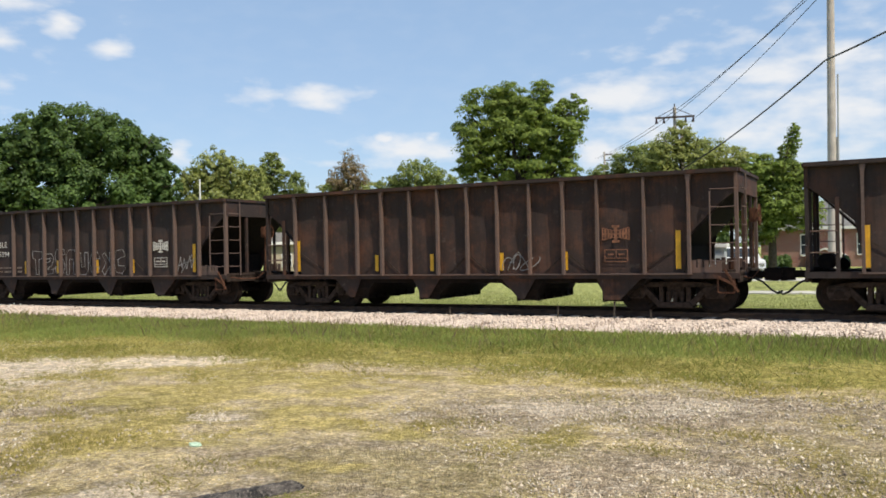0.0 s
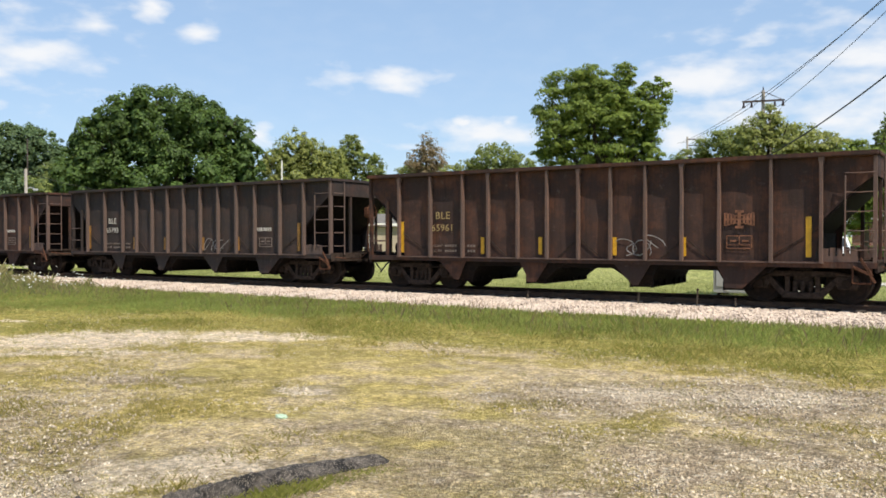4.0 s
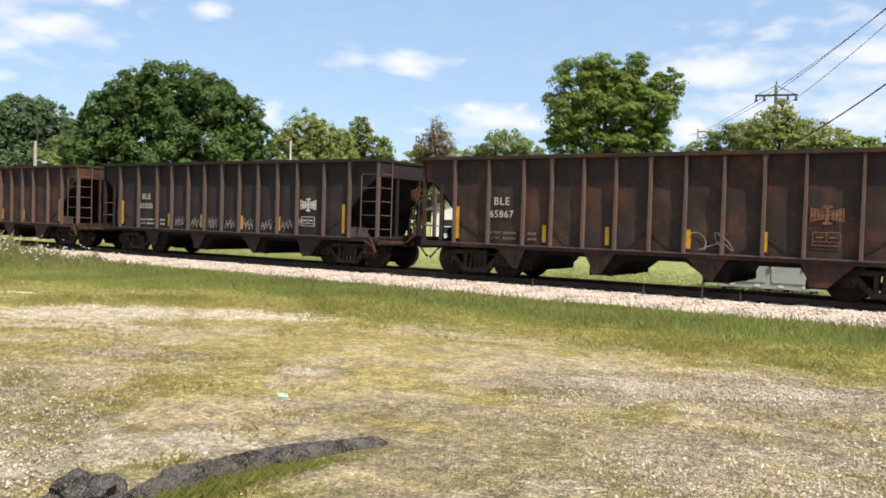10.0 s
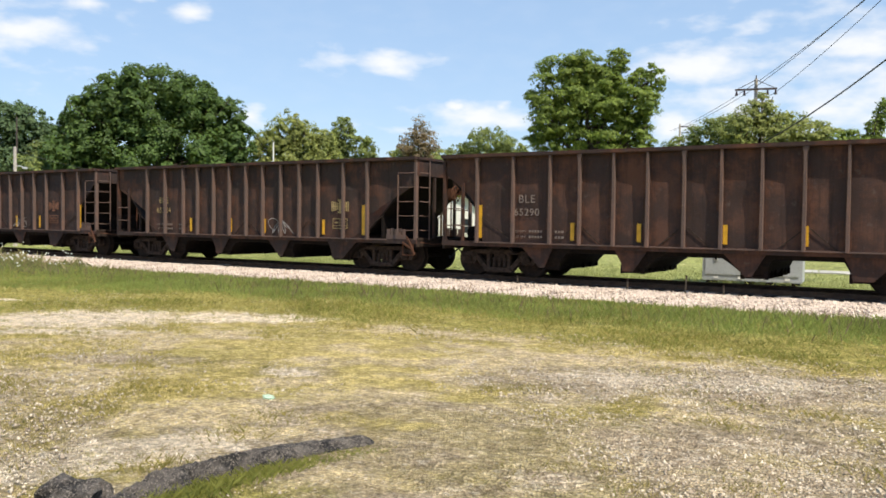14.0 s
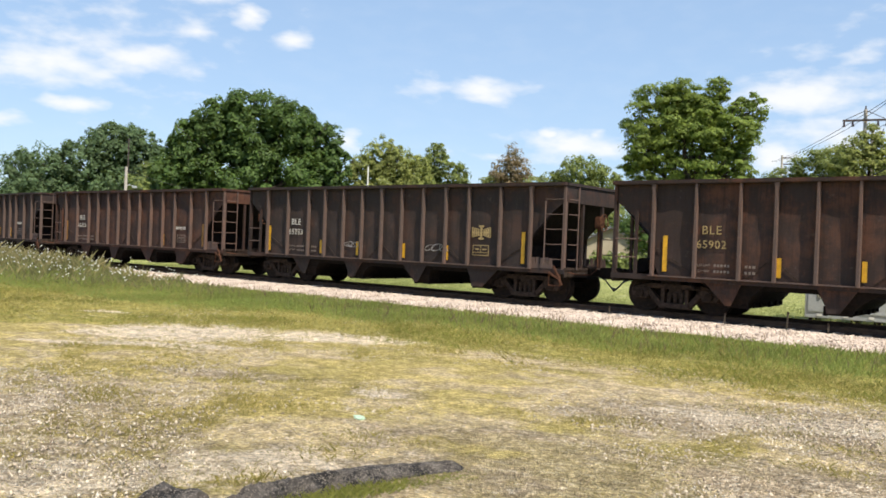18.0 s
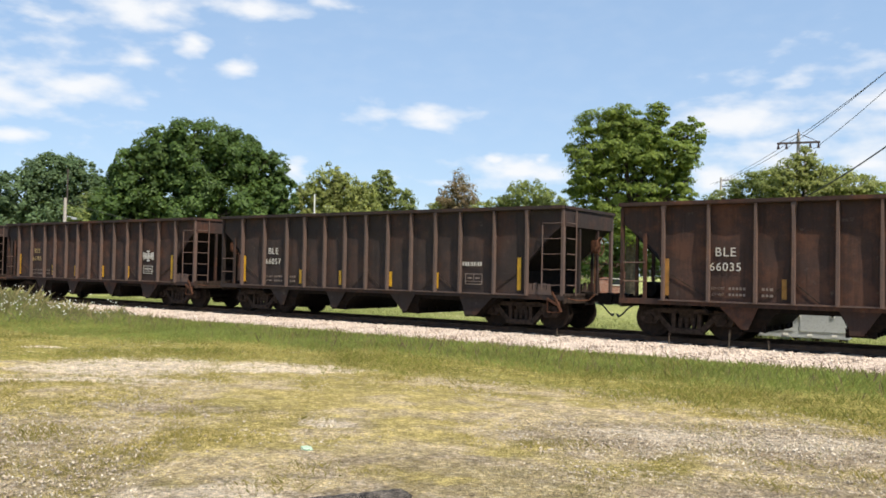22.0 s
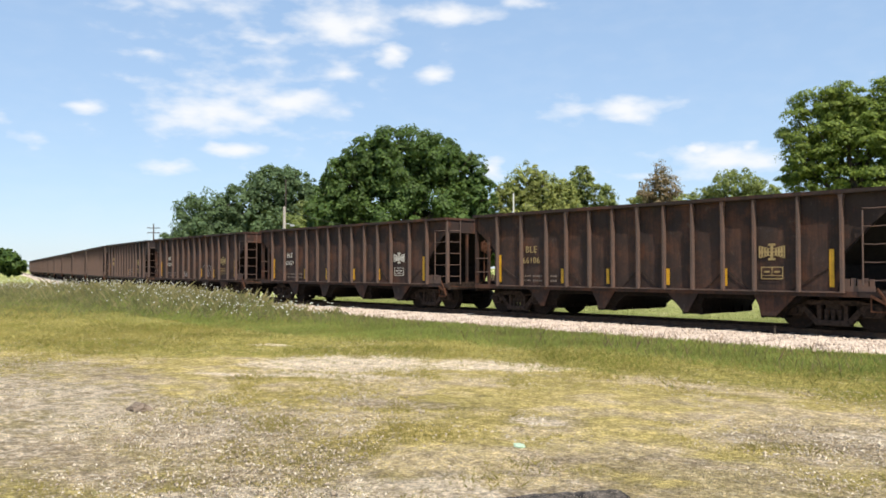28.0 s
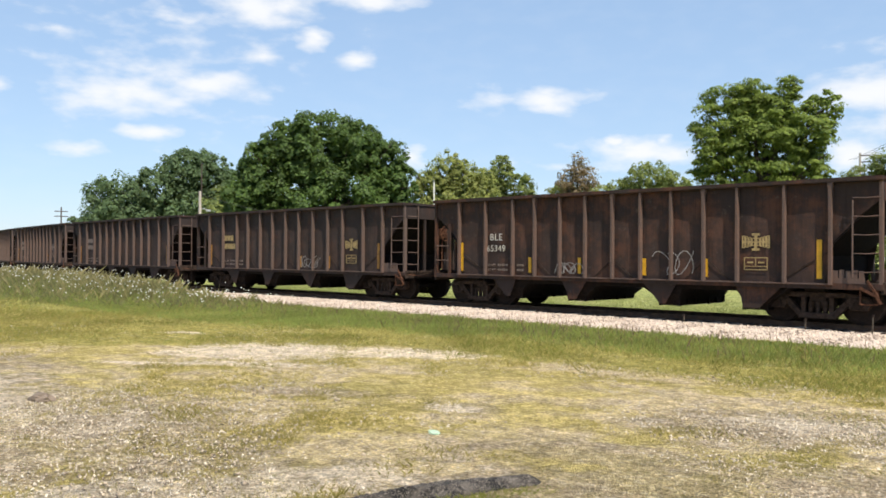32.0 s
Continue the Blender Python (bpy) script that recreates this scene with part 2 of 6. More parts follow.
def car_steel(name, rust, speck, bare=0.0):
    """Old freight-car paint: the car's own colour, sheet by sheet a little different, with rust blooms and streaks that run down."""
    s = Shade(name, 0.78)
    s.b.inputs["Specular IOR Level"].default_value = 0.25
    at = s.where()
    own = s.info("Color")
    parts = s.t.nodes.new("ShaderNodeSeparateColor")
    s.put(own, parts.inputs[0])
    redness = s.calc("MAXIMUM", s.calc("MULTIPLY", s.calc("SUBTRACT", parts.outputs[0], parts.outputs[2]), 46.0, clamp=True), 0.3)
    shift = s.t.nodes.new("ShaderNodeVectorMath")
    shift.operation = "MULTIPLY_ADD"
    mixed = s.t.nodes.new("ShaderNodeCombineXYZ")
    for k in range(3):
        s.put(s.info("Random"), mixed.inputs[k])
    s.put(mixed.outputs[0], shift.inputs[0])
    shift.inputs[1].default_value = (60.0, 11.0, 37.0)
    s.put(at, shift.inputs[2])
    spot = shift.outputs[0]
    thin = s.t.nodes.new("ShaderNodeMapping")
    thin.inputs["Scale"].default_value = (7.0, 7.0, 0.5)
    s.put(spot, thin.inputs[0])
    blot, fine = s.noise(spot, 1.3, 6, 0.68), s.noise(at, 24.0, 5, 0.62)
    streak, drip = s.noise(thin.outputs[0], 1.2, 5, 0.62), s.noise(thin.outputs[0], 3.4, 3, 0.6)
    line = s.t.nodes.new("ShaderNodeSeparateXYZ")
    s.put(at, line.inputs[0])
    sheet = s.t.nodes.new("ShaderNodeTexWhiteNoise")
    sheet.noise_dimensions = "2D"
    pair = s.t.nodes.new("ShaderNodeCombineXYZ")
    s.put(s.calc("FLOOR", s.calc("MULTIPLY", line.outputs[0], 1.13)), pair.inputs[0])
    s.put(s.calc("MULTIPLY", s.info("Random"), 91.0), pair.inputs[1])
    s.put(pair.outputs[0], sheet.inputs["Vector"])
    c = s.mix(s.calc("MULTIPLY", sheet.outputs["Value"], 0.42), own, s.mix(0.6, own, (0.008, 0.007, 0.0075)))
    c = s.mix(s.ramp(blot, 0.34, 0.66, 0.5, 0.0), c, (0.040, 0.030, 0.027))
    wear = s.calc("ADD", s.calc("MULTIPLY", blot, 0.92), s.calc("MULTIPLY", drip, 0.18))
    c = s.mix(s.calc("MULTIPLY", s.ramp(wear, 0.50, 0.70, 0.0, rust), redness), c, (0.112, 0.047, 0.027))
    c = s.mix(s.ramp(s.noise(spot, 4.5, 4, 0.7), 0.60, 0.72, 0.0, 0.5), c, (0.105, 0.078, 0.066))
    # painted sunlight: the panel's middle is paler, below and beside the rib shadows
    panel_sun = s.t.nodes.new("ShaderNodeAttribute")
    panel_sun.attribute_name = "panel_sun"
    c = s.mix(s.calc("MULTIPLY", panel_sun.outputs["Fac"], s.ramp(blot, 0.36, 0.58, 0.05, 0.42)), c, s.mix(redness, (0.058, 0.046, 0.042), (0.080, 0.044, 0.034)))
    c = s.mix(s.ramp(streak, 0.48, 0.80, 0.0, 0.55), c, (0.010, 0.008, 0.0078))
    c = s.mix(bare, c, (0.205, 0.142, 0.120))
    c = s.mix(s.ramp(fine, 0.5, 0.8, 0.0, speck), c, (0.24, 0.16, 0.13))
    return s.done(c, s.calc("ADD", fine, s.calc("MULTIPLY", blot, 2.5)), 0.008, rough=s.ramp(fine, 0.3, 0.7, 0.65, 0.9))


STEEL = car_steel("weathered_car_steel", 0.8, 0.07)
POST_STEEL = car_steel("rusted_post_steel", 0.9, 0.6, 0.42)


def rusty(name, a, b, scale=9.0):
    s = Shade(name, 0.88)
    s.b.inputs["Specular IOR Level"].default_value = 0.15
    at = s.where()
    n, f = s.noise(at, scale, 5, 0.65), s.noise(at, scale * 9, 4)
    c = s.mix(s.ramp(n, 0.35, 0.7), a, b)
    return s.done(s.mix(s.ramp(f, 0.5, 0.8, 0, 0.5), c, tuple(v * 0.4 for v in a)), f, 0.006)


RUST = rusty("flaking_rust", (0.13, 0.058, 0.034), (0.05, 0.024, 0.016))
# sooty steel, taken near black so the deep shade under cars is in its colour
UNDER = rusty("sooty_shade_dark_steel", (0.0065, 0.005, 0.0045), (0.016, 0.0095, 0.0075))
TRUCK = rusty("dusty_cast_steel", (0.058, 0.040, 0.032), (0.020, 0.0145, 0.012))
TREAD = rusty("wheel_steel", (0.019, 0.0145, 0.0125), (0.036, 0.023, 0.017))
HOSE = worn("black_rubber", (0.02, 0.02, 0.02), rough=0.6)
YELLOW = worn("yellow_reflective_tape", (0.80, 0.42, 0.02), 0.7, 5.0, 0.5)
FADED = worn("faded_amber_tape", (0.42, 0.20, 0.04), 0.6, 5.0, 0.7)
LETTER = worn("chalky_white_paint", (0.62, 0.58, 0.52), 0.75, 6.0, 0.8)
LETTER_DIM = worn("dirty_white_paint", (0.26, 0.20, 0.17), 0.6, 8.0, 0.85)
LETTER_AMBER = worn("yellowed_paint", (0.42, 0.30, 0.13), 0.65, 8.0, 0.85)
LETTER_RUST = worn("rusted_over_paint", (0.26, 0.11, 0.06), 0.5, 8.0, 0.9)
SPRAY = worn("pale_spray_paint", (0.40, 0.37, 0.36), 0.45, 5.0, 0.7)
RAILSTEEL = rusty("rail_steel", (0.12, 0.075, 0.05), (0.07, 0.045, 0.035), 4)
TIEWOOD = worn("creosoted_wood", (0.06, 0.045, 0.035), 0.5, 6.0, 0.9, bump=0.01)
BARK = worn("bark", (0.11, 0.085, 0.06), 0.5, 5.0, 0.95, bump=0.03)
POLEWOOD = worn("weathered_pole_wood", (0.50, 0.45, 0.40), 0.75, 2.0, 0.9, bump=0.01)
DARKWOOD = worn("dark_crossarm_wood", (0.10, 0.075, 0.065), 0.6, 3.0, 0.9)
CERAMIC = worn("dark_glazed_ceramic", (0.05, 0.03, 0.03), 0.8, 3.0, 0.3)
WIRE = worn("black_cable", (0.03, 0.03, 0.035), 0.8, 1.0, 0.6)
CONCRETE = worn("pale_concrete", (0.46, 0.44, 0.40), 0.8, 1.5, 0.9)
WHITEPAINT = worn("white_painted_siding", (0.74, 0.73, 0.70), 0.88, 1.0, 0.7)
TANPAINT = worn("tan_siding", (0.42, 0.36, 0.27), 0.85, 1.0, 0.8)
GREYMETAL = worn("pale_grey_sheet_metal", (0.40, 0.42, 0.44), 0.85, 1.2, 0.55)
ROOFGREY = worn("grey_asphalt_shingle", (0.16, 0.155, 0.15), 0.7, 4.0, 0.95, bump=0.01)
PLASTIC = worn("pale_green_plastic", (0.46, 0.60, 0.44), 0.7, 20.0, 0.45)
FLOWER = worn("white_umbel", (0.78, 0.78, 0.70), 0.85, 30.0, 0.9)
STONE = worn("brown_stone", (0.22, 0.17, 0.13), 0.6, 12.0, 0.9, bump=0.01)
CARPAINT = worn("white_car_paint", (0.70, 0.71, 0.72), 0.92, 1.0, 0.3)
GLASS = Shade("window_glass", 0.08).done((0.03, 0.035, 0.04))
CHROME = Shade("bright_metal", 0.25, 1.0).done((0.6, 0.6, 0.6))


def brickwork():
    s = Shade("red_brick", 0.9)
    at = s.where()
    n = s.t.nodes.new("ShaderNodeTexBrick")
    n.inputs["Scale"].default_value, n.inputs["Brick Width"].default_value, n.inputs["Row Height"].default_value, n.inputs["Mortar Size"].default_value = 1.0, 0.22, 0.075, 0.01
    n.inputs["Color1"].default_value, n.inputs["Color2"].default_value, n.inputs["Mortar"].default_value = (0.27, 0.085, 0.06, 1), (0.20, 0.06, 0.045, 1), (0.36, 0.31, 0.27, 1)
    turn = s.t.nodes.new("ShaderNodeMapping")
    turn.inputs["Rotation"].default_value = (radians(90), 0, 0)
    s.put(at, turn.inputs[0])
    s.put(turn.outputs[0], n.inputs["Vector"])
    return s.done(n.outputs["Color"])


BRICK = brickwork()


def foliage(name, light, dark, thin_share=0.3):
    s = Shade(name, 0.6)
    pick = s.island()
    c = s.mix(pick, dark, light)
    c = s.mix(s.ramp(s.noise(s.where(), 0.45, 3), 0.35, 0.65), c, s.mix(pick, tuple(v * 0.72 for v in dark), tuple(v * 0.8 for v in light)))
    s.b.inputs["Specular IOR Level"].default_value = 0.3
    out = s.t.nodes["Material Output"]
    thin, both = s.t.nodes.new("ShaderNodeBsdfTranslucent"), s.t.nodes.new("ShaderNodeMixShader")
    s.put(s.mix(0.35, c, (0.26, 0.32, 0.05)), thin.inputs[0])
    s.put(c, s.b.inputs["Base Color"])
    both.inputs[0].default_value = thin_share
    s.put(s.b.outputs[0], both.inputs[1]), s.put(thin.outputs[0], both.inputs[2]), s.put(both.outputs[0], out.inputs[0])
    return s.m


LEAF_DEEP = foliage("deep_green_leaves", (0.105, 0.175, 0.036), (0.046, 0.088, 0.024), 0.34)
LEAF_BLUE = foliage("blue_green_leaves", (0.150, 0.222, 0.096), (0.074, 0.126, 0.060), 0.4)
LEAF_MAPLE = foliage("fresh_green_leaves", (0.259, 0.333, 0.055), (0.092, 0.149, 0.030), 0.42)
LEAF_YELLOW = foliage("yellow_green_leaves", (0.413, 0.437, 0.124), (0.177, 0.218, 0.071), 0.45)
LEAF_OLIVE = foliage("olive_leaves", (0.299, 0.345, 0.092), (0.115, 0.161, 0.053), 0.4)
LEAF_BROWN = foliage("browning_leaves", (0.34, 0.235, 0.135), (0.19, 0.15, 0.085), 0.4)
GRASS_GREEN = foliage("green_grass", (0.37, 0.365, 0.090), (0.215, 0.225, 0.053), 0.5)
GRASS_LUSH = foliage("lush_grass", (0.437, 0.487, 0.140), (0.246, 0.308, 0.081), 0.55)
TURF_GOLD = foliage("golden_turf", (0.52, 0.43, 0.15), (0.32, 0.26, 0.075), 0.45)
TURF_MOSS = foliage("mossy_turf", (0.45, 0.365, 0.105), (0.26, 0.215, 0.056), 0.45)
FIELD = foliage("far_lawn_grass", (0.41, 0.43, 0.165), (0.25, 0.28, 0.095), 0.45)
GRASS_DRY = foliage("dry_grass", (0.50, 0.42, 0.21), (0.28, 0.24, 0.10), 0.5)
GRASS_TALL = foliage("seeding_grass", (0.31, 0.29, 0.135), (0.165, 0.165, 0.074), 0.45)
SEED_HEAD = foliage("ripe_seed_heads", (0.30, 0.205, 0.135), (0.17, 0.115, 0.075), 0.3)


def ground_shade():
    s = Shade("lot_ground", 0.97)
    s.b.inputs["Specular IOR Level"].default_value = 0.15
    at = s.where()
    gravel, green, pale = s.cover("cover")[:3]
    wide, mid, fine = s.noise(at, 0.55, 5, 0.62), s.noise(at, 2.4, 6, 0.68), s.noise(at, 11.0, 6, 0.72)
    tiny, grit, turf = s.noise(at, 40.0, 4, 0.7), s.noise(at, 130.0, 3, 0.65), s.noise(at, 5.0, 6, 0.75)

    def cell(scale):
        n = s.t.nodes.new("ShaderNodeTexVoronoi")
        n.inputs["Scale"].default_value = scale
        s.put(at, n.inputs["Vector"])
        q = s.t.nodes.new("ShaderNodeSeparateColor")
        s.put(n.outputs["Color"], q.inputs[0])
        return n.outputs["Distance"], q.outputs[0], q.outputs[1]

    pebble, tone, pick = cell(52.0)
    pebble2, tone2, pick2 = cell(24.0)
    # gravel: grey-brown chips with pale ones among them, and earth between
    stones = s.mix(tone, (0.26, 0.198, 0.134), (0.68, 0.555, 0.405))
    stones = s.mix(s.ramp(fine, 0.40, 0.62, 0.7, 0.0), stones, (0.285, 0.208, 0.126))
    stones = s.mix(s.ramp(grit, 0.46, 0.66, 0, 0.6), stones, (0.42, 0.325, 0.215))
    stones = s.mix(s.ramp(pick2, 0.78, 0.84, 0, 0.85), stones, s.mix(tone2, (0.46, 0.37, 0.265), (0.78, 0.67, 0.52)))
    # trampled turf: golden thatch, brown earth showing through, yellow-green moss in patches
    kept = s.calc("ADD", s.value_of("turf"), s.calc("ADD", s.calc("MULTIPLY", s.calc("SUBTRACT", fine, 0.5), 1.1), s.calc("MULTIPLY", s.calc("SUBTRACT", tiny, 0.5), 0.7)))
    kept = s.ramp(kept, 0.05, 0.95, 0.05, 0.85)
    straw = s.mix(s.ramp(fine, 0.36, 0.62), (0.235, 0.172, 0.088), (0.60, 0.475, 0.265))
    straw = s.mix(s.ramp(tiny, 0.40, 0.60, 0, 0.75), straw, s.mix(s.ramp(grit, 0.42, 0.58), (0.185, 0.135, 0.075), (0.70, 0.58, 0.36)))
    straw = s.mix(s.ramp(mid, 0.50, 0.62, 0.0, 0.7), straw, s.mix(s.ramp(tiny, 0.4, 0.6), (0.21, 0.160, 0.110), (0.60, 0.49, 0.35)))
    straw = s.mix(s.ramp(pick, 0.87, 0.92, 0, 0.85), straw, s.mix(tone, (0.32, 0.26, 0.19), (0.70, 0.61, 0.48)))
    moss = s.mix(s.ramp(fine, 0.34, 0.62), (0.215, 0.165, 0.052), (0.48, 0.385, 0.128))
    moss = s.mix(s.ramp(tiny, 0.42, 0.62, 0, 0.6), moss, (0.54, 0.44, 0.175))
    moss = s.mix(s.ramp(wide, 0.44, 0.60, 0.0, 0.5), moss, s.mix(s.ramp(tiny, 0.35, 0.65), (0.150, 0.128, 0.034), (0.36, 0.315, 0.085)))
    straw = s.mix(kept, straw, moss)
    lawn = s.mix(s.ramp(fine, 0.32, 0.66), (0.165, 0.150, 0.034), (0.37, 0.325, 0.090))
    lawn = s.mix(s.ramp(turf, 0.43, 0.64, 0, 0.7), lawn, s.mix(s.ramp(tiny, 0.4, 0.6), (0.20, 0.165, 0.05), (0.44, 0.37, 0.125)))
    lawn = s.mix(s.value_of("lush"), lawn, s.mix(s.ramp(fine, 0.32, 0.66), (0.165, 0.165, 0.042), (0.34, 0.325, 0.095)))
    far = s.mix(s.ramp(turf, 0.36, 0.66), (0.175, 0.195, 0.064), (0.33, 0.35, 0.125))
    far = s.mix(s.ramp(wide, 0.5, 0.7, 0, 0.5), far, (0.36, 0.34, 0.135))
    dust = s.mix(s.ramp(fine, 0.36, 0.62), (0.42, 0.33, 0.225), (0.80, 0.68, 0.52))
    dust = s.mix(s.ramp(tiny, 0.42, 0.66, 0, 0.6), dust, s.mix(s.ramp(grit, 0.45, 0.55), (0.25, 0.185, 0.11), (0.80, 0.69, 0.54)))
    dust = s.mix(s.ramp(turf, 0.54, 0.64, 0, 0.6), dust, straw)
    ragged = s.calc("SUBTRACT", s.calc("ADD", s.calc("ADD", s.calc("MULTIPLY", fine, 1.2), s.calc("MULTIPLY", mid, 1.6)), s.calc("MULTIPLY", wide, 0.8)), 1.8)
    g = s.ramp(s.calc("ADD", s.calc("MULTIPLY", gravel, 0.8), ragged), 0.22, 0.60, 0.0, 0.9)
    v = s.ramp(s.calc("ADD", green, s.calc("MULTIPLY", ragged, 0.9)), 0.25, 0.85)
    p = s.ramp(s.calc("ADD", s.calc("MULTIPLY", pale, 0.95), ragged), 0.20, 0.50, 0.0, 0.92)
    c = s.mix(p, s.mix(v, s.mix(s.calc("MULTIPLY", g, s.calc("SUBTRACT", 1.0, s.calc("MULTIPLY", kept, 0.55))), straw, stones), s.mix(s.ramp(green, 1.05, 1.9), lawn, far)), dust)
    speckle = s.calc("MULTIPLY", s.ramp(s.noise(at, 26.0, 5, 0.75), 0.34, 0.66, 0.66, 1.44), s.ramp(s.noise(at, 5.0, 6, 0.72), 0.36, 0.64, 0.76, 1.32))
    c = s.mix(1.0, c, speckle, "MULTIPLY")
    high = s.calc("ADD", s.calc("MULTIPLY", pebble, s.calc("ADD", g, 0.3)), s.calc("ADD", s.calc("MULTIPLY", fine, 1.3), s.calc("MULTIPLY", tiny, 0.8)))
    return s.done(c, high, 0.05, strength=1.0)


GROUND = ground_shade()


def ballast_shade(name, island):
    s = Shade(name, 0.92)
    at = s.where()
    f = s.noise(at, 30.0, 4)
    if island:
        c = s.mix(s.island(), (0.72, 0.60, 0.50), (0.36, 0.29, 0.24))
    else:
        tone = s.cells(at, 17.0, out="Color")
        spl = s.t.nodes.new("ShaderNodeSeparateColor")
        s.put(tone, spl.inputs[0])
        c = s.mix(spl.outputs[1], (0.66, 0.55, 0.46), (0.34, 0.28, 0.235))
    return s.done(s.mix(s.ramp(f, 0.5, 0.8, 0, 0.4), c, (0.28, 0.23, 0.2)), s.calc("ADD", f, s.calc("MULTIPLY", s.cells(at, 17.0), 3.0)), 0.02)


BALLAST, BALLAST_STONE = ballast_shade("ballast_bed", False), ballast_shade("ballast_stone", True)


def asphalt_shade():
    s = Shade("broken_asphalt", 0.95)
    at = s.where()
    n, f = s.noise(at, 7.0, 7, 0.78), s.noise(at, 55.0, 4, 0.7)
    grit = s.cells(at, 150.0, out="Color")
    q = s.t.nodes.new("ShaderNodeSeparateColor")
    s.put(grit, q.inputs[0])
    c = s.mix(s.ramp(n, 0.40, 0.60), (0.016, 0.0145, 0.014), (0.150, 0.128, 0.110))
    c = s.mix(s.ramp(q.outputs[0], 0.80, 0.9, 0, 0.7), c, (0.36, 0.31, 0.26))
    return s.done(c, s.calc("ADD", f, s.calc("MULTIPLY", n, 3.0)), 0.03, strength=1.0)


ASPHALT = asphalt_shade()


def gravel_shade():
    s = Shade("loose_gravel", 0.95)
    c = s.mix(s.island(), (0.20, 0.155, 0.11), (0.56, 0.475, 0.36))
    c = s.mix(s.ramp(s.noise(s.where(), 0.9, 4, 0.6), 0.5, 0.62, 0, 0.6), c, (0.70, 0.62, 0.50))
    return s.done(c, s.noise(s.where(), 90.0, 3), 0.004)


DRYSTONE = gravel_shade()
PALESTONE = worn("pale_limestone", (0.66, 0.58, 0.47), 0.7, 9.0, 0.95)

# ---- mesh helpers ----


def mesh_of(name, bm, mat, smooth=False):
    me = bpy.data.meshes.new(name)
    bmesh.ops.recalc_face_normals(bm, faces=bm.faces)
    bm.to_mesh(me)
    bm.free()
    me.materials.append(mat)
    if smooth:
        for p in me.polygons:
            p.use_smooth = True
    return me


def place_part(name, me, parent, m=None, label=""):
    ob = new(name, me)
    ob.parent = parent
    if m is not None:
        ob.matrix_basis = m
    return tagged(ob, label) if label else ob


def part(name, bm, mat, parent, label="", m=None, smooth=False):
    return place_part(name, mesh_of(name, bm, mat, smooth), parent, m, label)


def box(bm, x0, x1, y0, y1, z0, z1, bevel=0.0):
    vs = [bm.verts.new((x, y, z)) for x in (x0, x1) for y in (y0, y1) for z in (z0, z1)]
    faces = [bm.faces.new([vs[i] for i in f]) for f in ((0, 1, 3, 2), (4, 6, 7, 5), (0, 4, 5, 1), (2, 3, 7, 6), (0, 2, 6, 4), (1, 5, 7, 3))]
    if bevel:
        edges = {e for f in faces for e in f.edges}
        bmesh.ops.bevel(bm, geom=list(edges), offset=bevel, segments=2, affect="EDGES")
    return bm


def prism(bm, outline, a, b, axis="y"):
    """Extrudes an outline of (x, z) along y from a to b, or of (y, z) along x."""
    def at(p, s):
        return (p[0], s, p[1]) if axis == "y" else (s, p[0], p[1])
    lo, hi = [bm.verts.new(at(p, a)) for p in outline], [bm.verts.new(at(p, b)) for p in outline]
    bm.faces.new(lo), bm.faces.new(hi[::-1])
    n = len(outline)
    for i in range(n):
        bm.faces.new((lo[i], hi[i], hi[(i + 1) % n], lo[(i + 1) % n]))
    return bm


def rod(bm, a, b, r, seg=8, r2=None):
    a, b = Vector(a), Vector(b)
    m = Matrix.Translation((a + b) / 2) @ (b - a).to_track_quat("Z", "Y").to_matrix().to_4x4()
    bmesh.ops.create_cone(bm, cap_ends=True, segments=seg, radius1=r, radius2=r if r2 is None else r2, depth=(b - a).length, matrix=m)
    return bm


def bar(bm, a, b, w, d, up=(0, 0, 1)):
    """A flat bar from a to b, w wide along the given up, d thick."""
    a, b, up = Vector(a), Vector(b), Vector(up)
    way = (b - a).normalized()
    side = way.cross(up).normalized() * d / 2
    top = side.cross(way).normalized() * w / 2
    q = [[bm.verts.new(p + s * side + t * top) for s, t in ((-1, -1), (1, -1), (1, 1), (-1, 1))] for p in (a, b)]
    bm.faces.new(q[0]), bm.faces.new(q[1][::-1])
    for i in range(4):
        bm.faces.new((q[0][i], q[1][i], q[1][(i + 1) % 4], q[0][(i + 1) % 4]))
    return bm


def pipe(bm, points, r, seg=6):
    for a, b in zip(points, points[1:]):
        rod(bm, a, b, r, seg)
    return bm


def raw_mesh(name, verts, faces, mat, smooth=False):
    """A mesh from arrays: vertices (n, 3), faces (m, 3 or 4)."""
    verts, faces = np.asarray(verts, np.float32), np.asarray(faces, np.int32)
    me = bpy.data.meshes.new(name)
    k = faces.shape[1]
    me.vertices.add(len(verts)), me.loops.add(faces.size), me.polygons.add(len(faces))
    me.vertices.foreach_set("co", verts.ravel())
    me.loops.foreach_set("vertex_index", faces.ravel())
    me.polygons.foreach_set("loop_start", np.arange(0, faces.size, k, dtype=np.int32))
    if smooth:
        me.polygons.foreach_set("use_smooth", np.ones(len(faces), bool))
    me.update(calc_edges=True)
    me.validate()
    me.materials.append(mat)
    return me


def bearing(az, dist):
    """The place at that bearing (degrees to the left of +y) and distance from the lot."""
    return -math.sin(radians(az)) * dist, math.cos(radians(az)) * dist


rng = np.random.default_rng(7)

# ---- the track's line ----
TRACK_Y, RAIL_Z, CURVE_X, CURVE_R, CURVE_END = 20.715, 0.02, -32.0, 170.0, 0.22


